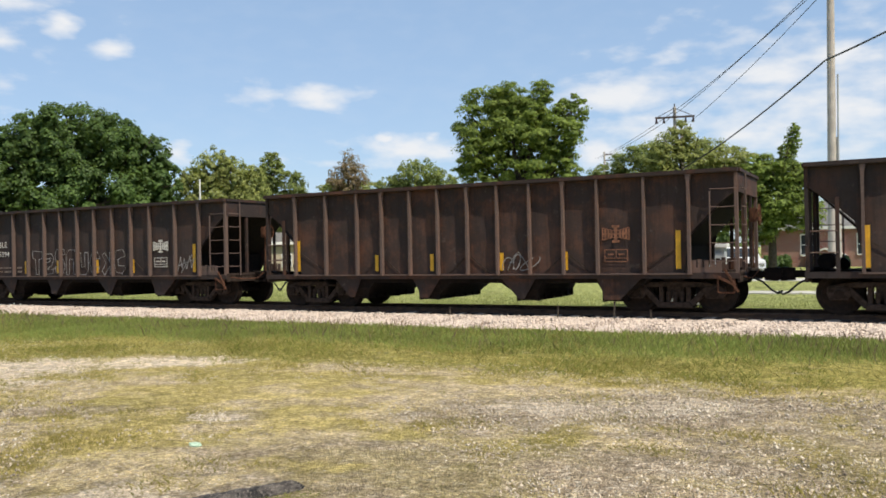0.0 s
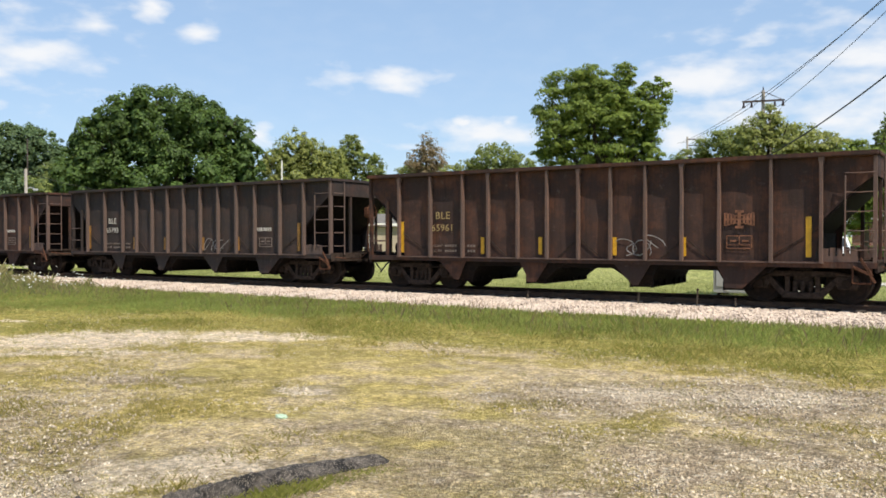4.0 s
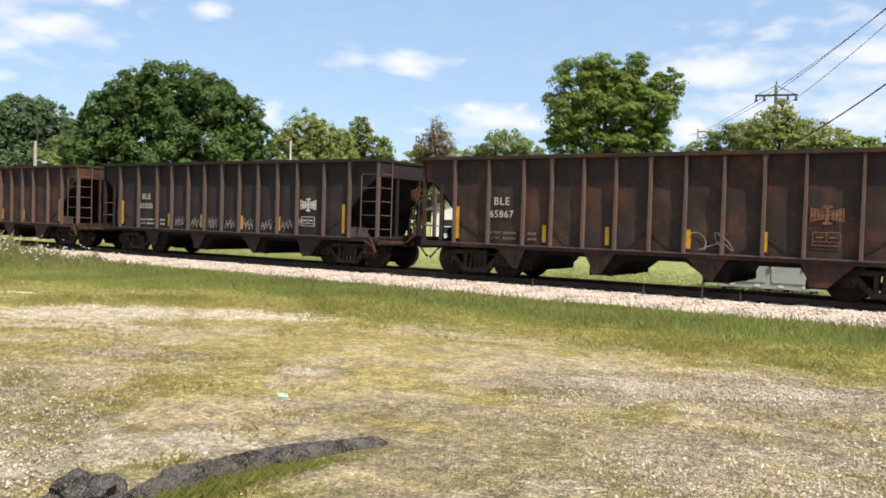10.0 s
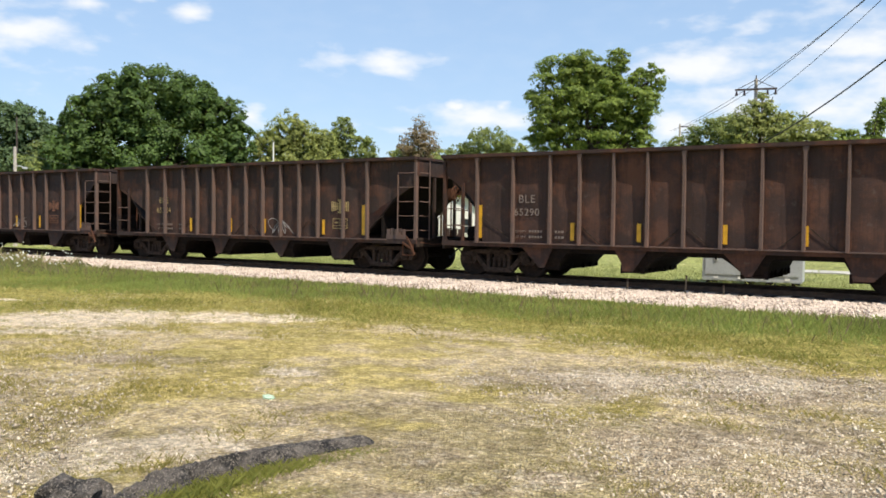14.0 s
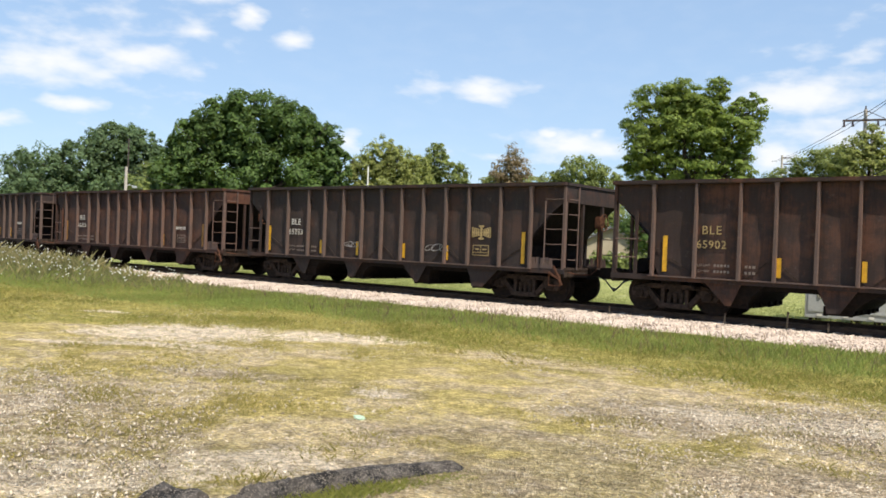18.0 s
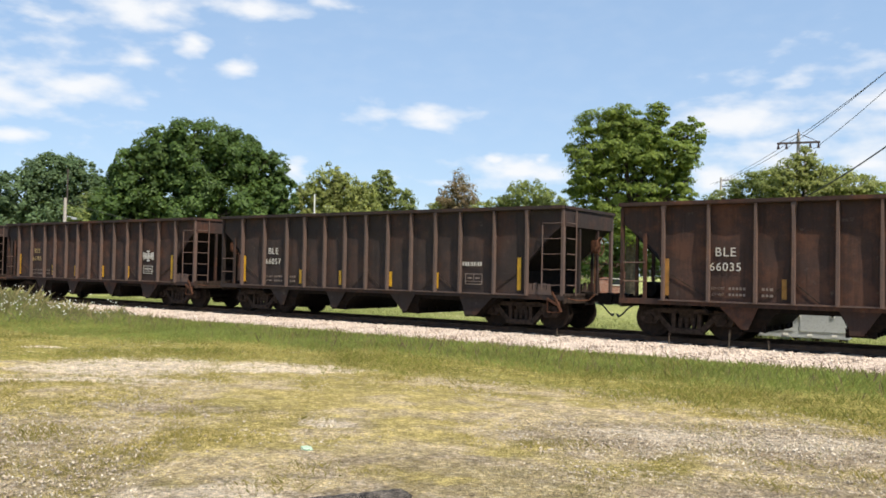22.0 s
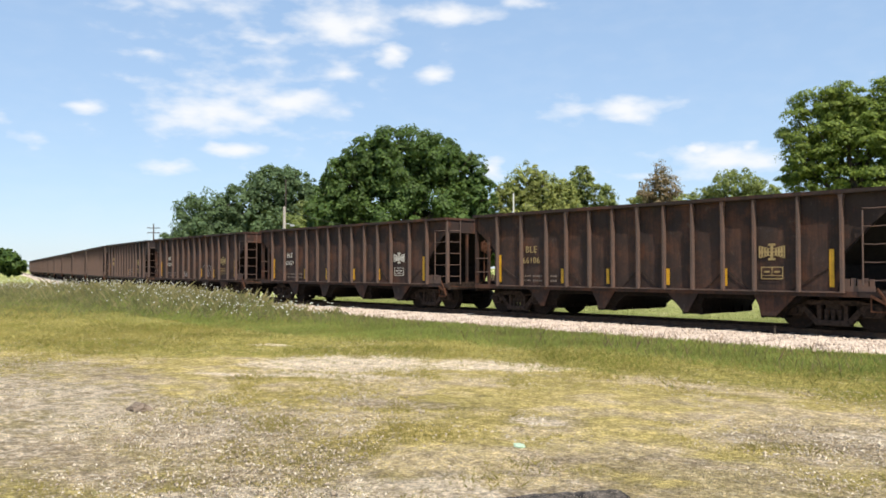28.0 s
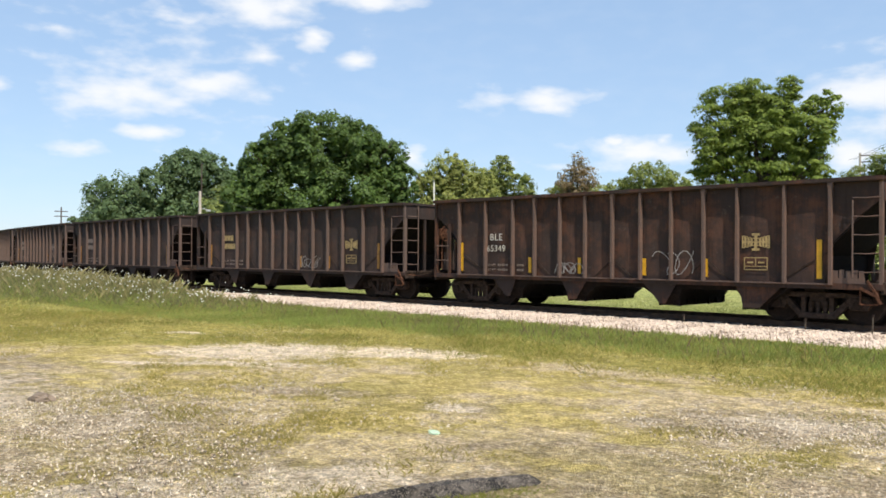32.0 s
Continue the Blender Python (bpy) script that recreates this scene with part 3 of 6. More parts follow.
def on_track(u):
    """Place (x, y) and heading (radians) on the track's centre line at the distance u; straight right of CURVE_X, then bending away."""
    if u >= CURVE_X:
        return u, TRACK_Y, 0.0
    a = (CURVE_X - u) / CURVE_R
    b = min(a, CURVE_END)
    x, y = CURVE_X - CURVE_R * math.sin(b), TRACK_Y + CURVE_R * (1 - math.cos(b))
    rest = (a - b) * CURVE_R
    return x - rest * math.cos(b), y + rest * math.sin(b), -b


# ---- ground ----


def ground_z(x, y):
    z = np.where(y < 17.0, -0.015 * np.maximum(y, -8.0), -0.255 - 0.02 * np.clip(y - 17.0, 0, 4) + 0.006 * np.clip(y - 24.0, 0, 30))
    return z + 0.22 * np.clip(1.3 - np.sqrt(((x + 38) / 12) ** 2 + ((y - 11) / 4.5) ** 2), 0, 1) * (y < 17)


def wavy(x, y, s, seed):
    return (np.sin(x * s + seed) * np.cos(y * s * 1.3 + seed * 2.1) + np.sin((x + y) * s * 0.7 + seed * 3.3)) * 0.5


def fbm(x, y, size, seed, octaves=4):
    """Smooth noise from 0 to 1 whose blots are about that many metres wide."""
    total, weight, gain = 0.0, 0.0, 1.0
    for k in range(octaves):
        u, v = x / size * 2 ** k + 17.3 * k, y / size * 2 ** k + 9.1 * k
        i, j = np.floor(u), np.floor(v)
        f, g = u - i, v - j
        f, g = f * f * (3 - 2 * f), g * g * (3 - 2 * g)

        def corner(a, b):
            h = np.sin((i + a) * 127.1 + (j + b) * 311.7 + seed * 74.7) * 43758.5453
            return h - np.floor(h)

        total = total + gain * ((corner(0, 0) * (1 - f) + corner(1, 0) * f) * (1 - g) + (corner(0, 1) * (1 - f) + corner(1, 1) * f) * g)
        weight, gain = weight + gain, gain * 0.6
    return total / weight


def turf_field(x, y):
    """How well the turf has kept: tufted patches, thin or bare between them."""
    return np.clip((0.62 * fbm(x, y, 1.5, 3.0) + 0.38 * fbm(x, y, 0.42, 8.0, 3) - 0.40) / 0.20, 0, 1)


def lush_field(x, y):
    """Juicy grass close to the ballast, yellower towards the lot."""
    return np.clip((y - np.interp(x, [-30, -18, -12], [8.5, 10.5, 13.0])) / 1.6 + 1.6 * (fbm(x, y, 1.8, 5.0) - 0.5) + 0.2, 0, 1)


def patch(x, y, cx, cy, rx, ry, turn=0.0):
    c, s = math.cos(radians(turn)), math.sin(radians(turn))
    u, v = (x - cx) * c + (y - cy) * s, -(x - cx) * s + (y - cy) * c
    return np.clip(1.35 - np.sqrt((u / rx) ** 2 + (v / ry) ** 2), 0, 1)


def covers(x, y):
    """How much gravel, green grass and pale dust cover the ground."""
    edge = np.interp(x, [-60, -24, -18, -14.5, -12.5, -11, -3, 3, 20], [0.5, 2.0, 3.9, 5.4, 8.6, 10.2, 10.4, 11.0, 11.5]) + 0.5 * wavy(x, y * 0.2, 0.9, 1.0)
    green = np.clip((y - edge) / 1.6 + 0.35, 0, 1)
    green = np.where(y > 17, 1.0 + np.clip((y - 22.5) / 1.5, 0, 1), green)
    green = np.maximum(green, 0.75 * patch(x, y, -3.3, 3.3, 0.7, 0.35, 60))
    gravel = np.zeros_like(x)
    for p in ((-9.6, 2.7, 4.6, 1.75, 4), (-13.5, 4.2, 2.2, 0.8, 10), (-2.3, 8.4, 2.2, 1.0, 28), (-1.8, 5.4, 2.4, 1.2, 30), (-3.6, 5.6, 1.2, 0.5, 20), (1.5, 7.6, 2.6, 1.5, 20), (-5.9, 6.5, 0.45, 0.35, 0), (-8.0, 5.9, 1.3, 0.25, 25), (-0.5, 9.6, 1.4, 0.5, 10)):
        gravel = np.maximum(gravel, patch(x, y, *p))
    gravel = np.maximum(gravel, np.clip(2.9 + 0.7 * wavy(x, y, 1.1, 0.4) - np.hypot(x - 0.6, y * 0.8) * 0.55, 0, 1) * 0.8) * 0.9 + 0.12 * (x > -9)
    pale = np.zeros_like(x)
    for p in ((-12.0, 8.2, 1.5, 1.35, 20), (-10.2, 9.6, 1.4, 0.7, 35), (-11.4, 6.0, 0.9, 0.22, 50), (-15.9, 8.8, 0.5, 0.2, 40), (-4.75, 3.2, 1.1, 0.36, 68), (-5.1, 2.6, 0.9, 0.4, 60), (-10.6, 7.0, 1.0, 0.3, 40), (-5.9, 6.4, 0.3, 0.22, 0), (-2.5, 8.6, 1.5, 0.5, 25), (-38.0, 9.3, 4.0, 0.5, 70)):
        pale = np.maximum(pale, patch(x, y, *p))
    pale = np.maximum(pale, 0.42 * patch(x, y, -10.5, 2.8, 4.4, 1.7, 4))
    return gravel, green, pale


def grid_lines(lo, hi, step, far):
    mid = np.arange(lo, hi + step / 2, step)
    ease = np.geomspace(step, far, 26)
    return np.concatenate([lo - ease[::-1], mid, hi + ease])


def make_ground():
    xs, ys = grid_lines(-34, 8, 0.14, 2600), grid_lines(-4, 18, 0.12, 2600)
    x, y = [a.ravel() for a in np.meshgrid(xs, ys)]
    z = ground_z(x, y)
    near = np.exp(-((x + 12) / 40) ** 2 - ((y - 6) / 20) ** 2)
    z = z + near * (0.025 * wavy(x, y, 0.9, 2.0) + 0.012 * wavy(x, y, 3.1, 5.0) + 0.006 * wavy(x, y, 9.0, 1.0))
    nx = len(xs)
    i = (np.arange(len(ys) - 1)[:, None] * nx + np.arange(nx - 1)).ravel()
    me = raw_mesh("ground", np.stack([x, y, z], 1), np.stack([i, i + 1, i + nx + 1, i + nx], 1), GROUND, True)
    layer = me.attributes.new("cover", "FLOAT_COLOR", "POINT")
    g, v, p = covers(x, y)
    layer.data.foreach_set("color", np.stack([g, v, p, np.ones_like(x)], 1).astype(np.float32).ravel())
    for name, field in (("turf", turf_field(x, y)), ("lush", lush_field(x, y))):
        layer = me.attributes.new(name, "FLOAT", "POINT")
        layer.data.foreach_set("value", field.astype(np.float32))
    return tagged(new("ground", me), "patchy dry lot of yellowed grass, gravel and green verge", "ground", kind="structure")


make_ground()


def lie_on(x, y):
    return float(ground_z(np.array([x]), np.array([y]))[0])


# ballast bed: a long raised strip along the track
def make_ballast():
    us = np.concatenate([np.linspace(-420, -60, 60), np.arange(-59, 12, 0.5), np.linspace(13, 120, 20)])
    prof = [(-3.75, -0.36), (-3.3, -0.30), (-2.7, -0.215), (-2.1, -0.135), (-1.75, -0.115), (-1.4, -0.13), (1.4, -0.13), (1.75, -0.115), (2.1, -0.135), (3.0, -0.25), (3.8, -0.42)]
    verts = []
    for u in us:
        x, y, h = on_track(u)
        c, s = math.cos(h), math.sin(h)
        for k, (d, z) in enumerate(prof):
            j = 0.03 * math.sin(u * 3.1 + d * 5) + 0.02 * math.sin(u * 7.7 + d * 2)
            verts.append((x - s * (d + 3 * j * (k in (0, 1))), y + c * (d + 3 * j * (k in (0, 1))), RAIL_Z + z + j * 0.6))
    n = len(prof)
    i = (np.arange(len(us) - 1)[:, None] * n + np.arange(n - 1)).ravel()
    bed = tagged(new("ballast_bed", raw_mesh("ballast_bed", verts, np.stack([i, i + n, i + n + 1, i + 1], 1), BALLAST)), "pale pinkish crushed-stone ballast bed under the track", "ballast", kind="structure")
    # loose stones on the near shoulder
    n = 26000
    u = rng.uniform(-46, 4, n)
    d = -rng.uniform(1.45, 3.7, n) - np.abs(rng.normal(0, 0.12, n))
    d[: n // 12] = rng.uniform(1.5, 3.0, n // 12)
    z = np.interp(d, [p[0] for p in prof], [p[1] for p in prof]) + RAIL_Z
    path = np.array([on_track(a) for a in u])
    px, py = path[:, 0] - np.sin(path[:, 2]) * d, path[:, 1] + np.cos(path[:, 2]) * d
    stones("ballast_stone", px, py, z, rng.uniform(0.022, 0.05, n), BALLAST_STONE, "loose pinkish-white crushed ballast stones", "ballast")
    return bed


def stones(name, x, y, z, r, mat, label, category, chips=False):
    """Many small angular stones in one mesh; chips: four-sided ones."""
    base = np.array([(1, 0, 0), (-1, 0, 0), (0, 1, 0), (0, -1, 0), (0, 0, 1), (0, 0, -1)], float)
    tri = np.array([(0, 2, 4), (2, 1, 4), (1, 3, 4), (3, 0, 4), (2, 0, 5), (1, 2, 5), (3, 1, 5), (0, 3, 5)])
    if chips:
        base = np.array([(1, 0, -0.4), (-0.5, 0.87, -0.4), (-0.5, -0.87, -0.4), (0, 0, 1.0)], float)
        tri = np.array([(0, 1, 3), (1, 2, 3), (2, 0, 3), (1, 0, 2)])
    n, corners = len(x), len(base)
    jit = base[None] * rng.uniform(0.55, 1.25, (n, corners, 1)) + rng.normal(0, 0.25, (n, corners, 3))
    ang = rng.uniform(0, 6.28, n)
    c, s = np.cos(ang)[:, None], np.sin(ang)[:, None]
    v = np.stack([jit[..., 0] * c - jit[..., 1] * s, jit[..., 0] * s + jit[..., 1] * c, jit[..., 2] * 0.75], -1) * r[:, None, None]
    v += np.stack([x, y, z], -1)[:, None]
    f = tri[None] + corners * np.arange(n)[:, None, None]
    return tagged(new(name, raw_mesh(name, v.reshape(-1, 3), f.reshape(-1, 3), mat)), label, category, kind="stuff")


make_ballast()


def make_rails():
    prof = [(-0.07, -0.18), (0.07, -0.18), (0.07, -0.165), (0.012, -0.14), (0.012, -0.05), (0.036, -0.035), (0.036, -0.004), (0.03, 0.0), (-0.03, 0.0), (-0.036, -0.004), (-0.036, -0.035), (-0.012, -0.05), (-0.012, -0.14), (-0.07, -0.165)]
    us = np.concatenate([np.linspace(-420, -60, 50), np.arange(-58, 12, 2.0), np.linspace(14, 120, 12)])
    for side in (-0.755, 0.755):
        verts = []
        for u in us:
            x, y, h = on_track(u)
            for d, z in prof:
                verts.append((x - math.sin(h) * (side + d), y + math.cos(h) * (side + d), RAIL_Z + z))
        n, k = len(prof), len(us)
        faces = [(a * n + b, (a + 1) * n + b, (a + 1) * n + (b + 1) % n, a * n + (b + 1) % n) for a in range(k - 1) for b in range(n)]
        tagged(new("rail", raw_mesh("rail", verts, faces, RAILSTEEL)), "long rust-brown steel rail laid on wooden ties", "rail", "rails of the track", "structure")


make_rails()

# ---- the hopper cars ----
CAR_PITCH, HALF, SIDE, TOP, SILL = 14.594, 6.62, 1.50, 3.25, 0.92
POSTS = (-5.50, -4.43, -3.38, -2.58, -1.70, -0.86, 0.0, 0.84, 1.71, 2.58, 3.43, 4.54, 5.55)
CAPPED = (0, 3, 6, 9, 12)
# distance from the middle and height of the side sheet's lower edge past the end posts
CUT = ([5.49, 5.52, 6.0, 6.6], [SILL, 1.86, 2.32, 2.78])
TRUCK_X, AXLE, WHEEL_R = 5.1, 0.89, 0.457


def side_sheet_mesh(posts, cut):
    """The side plate: square between the end posts, cut away along the slope sheet past them; bulged and dented between
    its posts, with a paler sunlit field painted into the middle of each panel.
    """
    marks = [-6.6, *posts, 6.6]
    steps, rows = 7, 14
    verts, panel_sun, cols = [], [], []
    for left, right in zip(marks, marks[1:]):
        cols += [(left + (right - left) * k / steps, k / steps, left) for k in range(steps)]
    cols.append((6.6, 1.0, posts[-1]))
    for x, f, left in cols:
        low = float(np.interp(abs(x), *cut))
        # upper and side limits of the painted sunlit field
        lit_top = 2.62 + 0.18 * noise.noise(Vector((left * 7.3, 1.0, 0.0)))
        lit_side = 0.16 + 0.10 * noise.noise(Vector((left * 5.1, 4.0, 0.0)))
        for k in range(rows + 1):
            z = low + (TOP - 0.06 - low) * k / rows
            pin = math.sin(math.pi * f) * math.sin(math.pi * (z - SILL) / (TOP - SILL))
            dent = noise.noise(Vector((x * 1.3, 3.0, z * 1.6))) * 0.035 + noise.noise(Vector((x * 3.1, 8.0, z * 2.7))) * 0.012
            verts.append((x, 0.012 + pin * (0.012 + dent), z))
            panel_sun.append(min(1.0, max(0.0, (f - lit_side) * 7)) * min(1.0, max(0.0, (0.86 - f) * 7)) * min(1.0, max(0.0, (lit_top - z) * 7)))
    n, faces = len(cols) * (rows + 1), []
    verts += [(x, y + 0.02, z) for x, y, z in verts]
    for i in range(len(cols) - 1):
        for k in range(rows):
            q = i * (rows + 1) + k
            faces += [(q, q + rows + 1, q + rows + 2, q + 1), (n + q, n + q + 1, n + q + rows + 2, n + q + rows + 1)]
    me = raw_mesh("side_sheet", verts, faces, STEEL, True)
    layer = me.attributes.new("panel_sun", "FLOAT", "POINT")
    layer.data.foreach_set("value", np.array(panel_sun * 2, np.float32))
    return me


def post_mesh(capped):
    """A rib of the side: a narrow pressed channel, a little broader at its middle; the main ones flare under the top chord."""
    bm = bmesh.new()
    half = [(SILL - 0.02, 0.036), (1.5, 0.033), (2.4, 0.028), (TOP - 0.36, 0.028), (TOP - 0.09, 0.028)]
    if capped:
        half = half[:3] + [(TOP - 0.24, 0.030), (TOP - 0.16, 0.058), (TOP - 0.09, 0.060)]
    outline = [(w, z) for z, w in half] + [(-w, z) for z, w in half[::-1]]
    prism(bm, outline, -0.115, 0.0)
    bmesh.ops.bevel(bm, geom=[e for e in bm.edges], offset=0.005, segments=1, affect="EDGES")
    return mesh_of("side_post", bm, POST_STEEL)


def sideframe_mesh():
    """Cast truck sideframe: arched top bar, V-shaped tension bars, columns, and a box over each axle end."""
    bm = bmesh.new()
    a, b = -0.085, 0.085
    prism(bm, [(-1.12, 0.52), (-1.12, 0.62), (-0.62, 0.72), (0.62, 0.72), (1.12, 0.62), (1.12, 0.52), (0.62, 0.60), (-0.62, 0.60)], a, b)
    for s in (-1, 1):
        q = [(s * 0.80, 0.56), (s * 0.66, 0.60), (s * 0.30, 0.22), (s * 0.36, 0.13), (s * 0.44, 0.17)]
        prism(bm, q, a, b)
        prism(bm, [(s * 0.26, 0.2), (s * 0.36, 0.2), (s * 0.36, 0.64), (s * 0.26, 0.64)], a, b)
        prism(bm, [(s * 0.72, 0.33), (s * 1.08, 0.33), (s * 1.14, 0.45), (s * 1.12, 0.60), (s * 0.70, 0.62), (s * 0.66, 0.45)], a - 0.02, b)
    prism(bm, [(-0.42, 0.12), (0.42, 0.12), (0.36, 0.25), (-0.36, 0.25)], a - 0.03, b + 0.03)
    bmesh.ops.bevel(bm, geom=[e for e in bm.edges], offset=0.012, segments=1, affect="EDGES")
    return mesh_of("sideframe", bm, TRUCK)


def wheelset_mesh():
    bm = bmesh.new()
    rod(bm, (0, -1.12, 0), (0, 1.12, 0), 0.085, 12)
    for s in (-1, 1):
        rod(bm, (0, s * 0.70, 0), (0, s * 0.835, 0), WHEEL_R, 36)
        rod(bm, (0, s * 0.665, 0), (0, s * 0.70, 0), WHEEL_R + 0.028, 36)
        rod(bm, (0, s * 0.83, 0), (0, s * 0.855, 0), 0.37, 28, 0.36)
        rod(bm, (0, s * 0.85, 0), (0, s * 0.93, 0), 0.15, 16)
        rod(bm, (0, s * 1.06, 0), (0, s * 1.17, 0), 0.10, 14)
        for k in range(3):
            w = k * 2.0944
            rod(bm, (0.055 * math.cos(w), s * 1.17, 0.055 * math.sin(w)), (0.055 * math.cos(w), s * 1.19, 0.055 * math.sin(w)), 0.018, 6)
    return mesh_of("wheelset", bm, TREAD)


def spring_mesh():
    """One coil spring as a ringed column."""
    ring = [(0.05 + 0.014 * (k % 2), 0.25 + 0.025 * k) for k in range(11)]
    seg, verts, faces = 10, [], []
    for r, z in ring:
        verts += [(r * math.cos(6.2832 * k / seg), r * math.sin(6.2832 * k / seg), z) for k in range(seg)]
    for i in range(len(ring) - 1):
        faces += [(i * seg + k, i * seg + (k + 1) % seg, (i + 1) * seg + (k + 1) % seg, (i + 1) * seg + k) for k in range(seg)]
    return raw_mesh("spring", verts, faces, TRUCK)


def coupler_mesh():
    bm = bmesh.new()
    box(bm, 6.5, 6.98, -0.08, 0.08, 0.78, 0.94, 0.02)
    prism(bm, [(6.95, 0.72), (7.22, 0.70), (7.34, 0.76), (7.34, 0.98), (7.22, 1.02), (6.95, 1.0)], -0.16, 0.13)
    box(bm, 7.2, 7.38, 0.02, 0.17, 0.72, 1.0, 0.03)
    box(bm, 6.35, 6.62, -0.28, 0.28, 0.66, 1.02, 0.02)
    return mesh_of("coupler", bm, UNDER)


# hopper pockets: left and right at the sill, left and right at the outlet; the flat gussets that carry their ends under the side
POCKETS = ((-4.30, -2.75, -3.72, -3.30), (-1.75, -0.25, -1.50, -1.08), (0.55, 2.05, 1.32, 1.74), (3.25, 4.75, 3.54, 3.98))
GUSSETS = (
    ((-4.28, 0.90), (-3.30, 0.90), (-3.56, 0.31), (-3.70, 0.31)), ((-1.74, 0.90), (-0.82, 0.90), (-1.22, 0.31), (-1.48, 0.31), (-1.51, 0.50)),
    ((0.80, 0.90), (1.86, 0.90), (1.50, 0.31), (1.36, 0.31), (1.24, 0.44)), ((3.32, 0.90), (4.52, 0.90), (3.92, 0.31), (3.54, 0.31), (3.49, 0.55)),
)


def pocket_mesh(a, b, c, d):
    """A hopper pocket: sides that close in towards a ragged outlet frame with its door lips, latches and shaft."""
    bm = bmesh.new()
    hi, mid, lo = SILL - 0.02, 0.56, 0.31
    rows = [(a, b, 1.42, hi), (c + 0.35 * (a - c), d + 0.35 * (b - d), 1.36, mid), (c, d, 1.22, lo)]
    near = [[bm.verts.new((x, -w, z)) for x in (p, q)] for p, q, w, z in rows]
    away = [[bm.verts.new((x, w, z)) for x in (p, q)] for p, q, w, z in rows]
    for i in range(2):
        bm.faces.new((near[i][0], near[i + 1][0], near[i + 1][1], near[i][1]))
        bm.faces.new((away[i][0], away[i][1], away[i + 1][1], away[i + 1][0]))
        bm.faces.new((near[i][0], away[i][0], away[i + 1][0], near[i + 1][0]))
        bm.faces.new((near[i][1], near[i + 1][1], away[i + 1][1], away[i][1]))
    bm.faces.new((near[0][0], near[0][1], away[0][1], away[0][0]))
    bm.faces.new((near[2][0], away[2][0], away[2][1], near[2][1]))
    box(bm, c - 0.03, d + 0.04, -1.25, 1.25, lo - 0.05, lo + 0.02)
    for k, y in enumerate((-1.30, -0.85, -0.40, 0.30, 0.75, 1.18)):
        box(bm, c - 0.09, c - 0.01, y, y + 0.09, lo - 0.06 + 0.02 * (k % 2), lo + 0.15)
        box(bm, d, d + 0.08, y + 0.02, y + 0.09, lo - 0.06 + 0.015 * (k % 3), lo + 0.13)
    rod(bm, (c - 0.05, -1.34, lo + 0.1), (c - 0.05, 1.34, lo + 0.1), 0.026, 6)
    # the pocket's shade is part of this near-black colour
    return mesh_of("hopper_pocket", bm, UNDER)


def ridge_mesh(half, tall):
    """Weld seams of a cross ridge showing on the side sheet: two flat bars that lean together."""
    bm = bmesh.new()
    for s in (-1, 1):
        bar(bm, (s * half, -0.006, SILL + 0.02), (s * 0.03, -0.006, SILL + tall), 0.012, 0.022, (0, 1, 0))
    return mesh_of("ridge_seam", bm, TRUCK)


def end_plate_mesh():
    """The low rusty plate above the sill at the car's end, cut into teeth along its top."""
    bm = box(bmesh.new(), 5.56, 6.24, 0.0, 0.02, SILL + 0.02, SILL + 0.14)
    for k in range(5):
        x = 5.58 + 0.135 * k
        box(bm, x, x + 0.105, 0.0, 0.02, SILL + 0.14, SILL + 0.30 + 0.02 * (k % 2))
    return mesh_of("end_plate", bm, POST_STEEL)


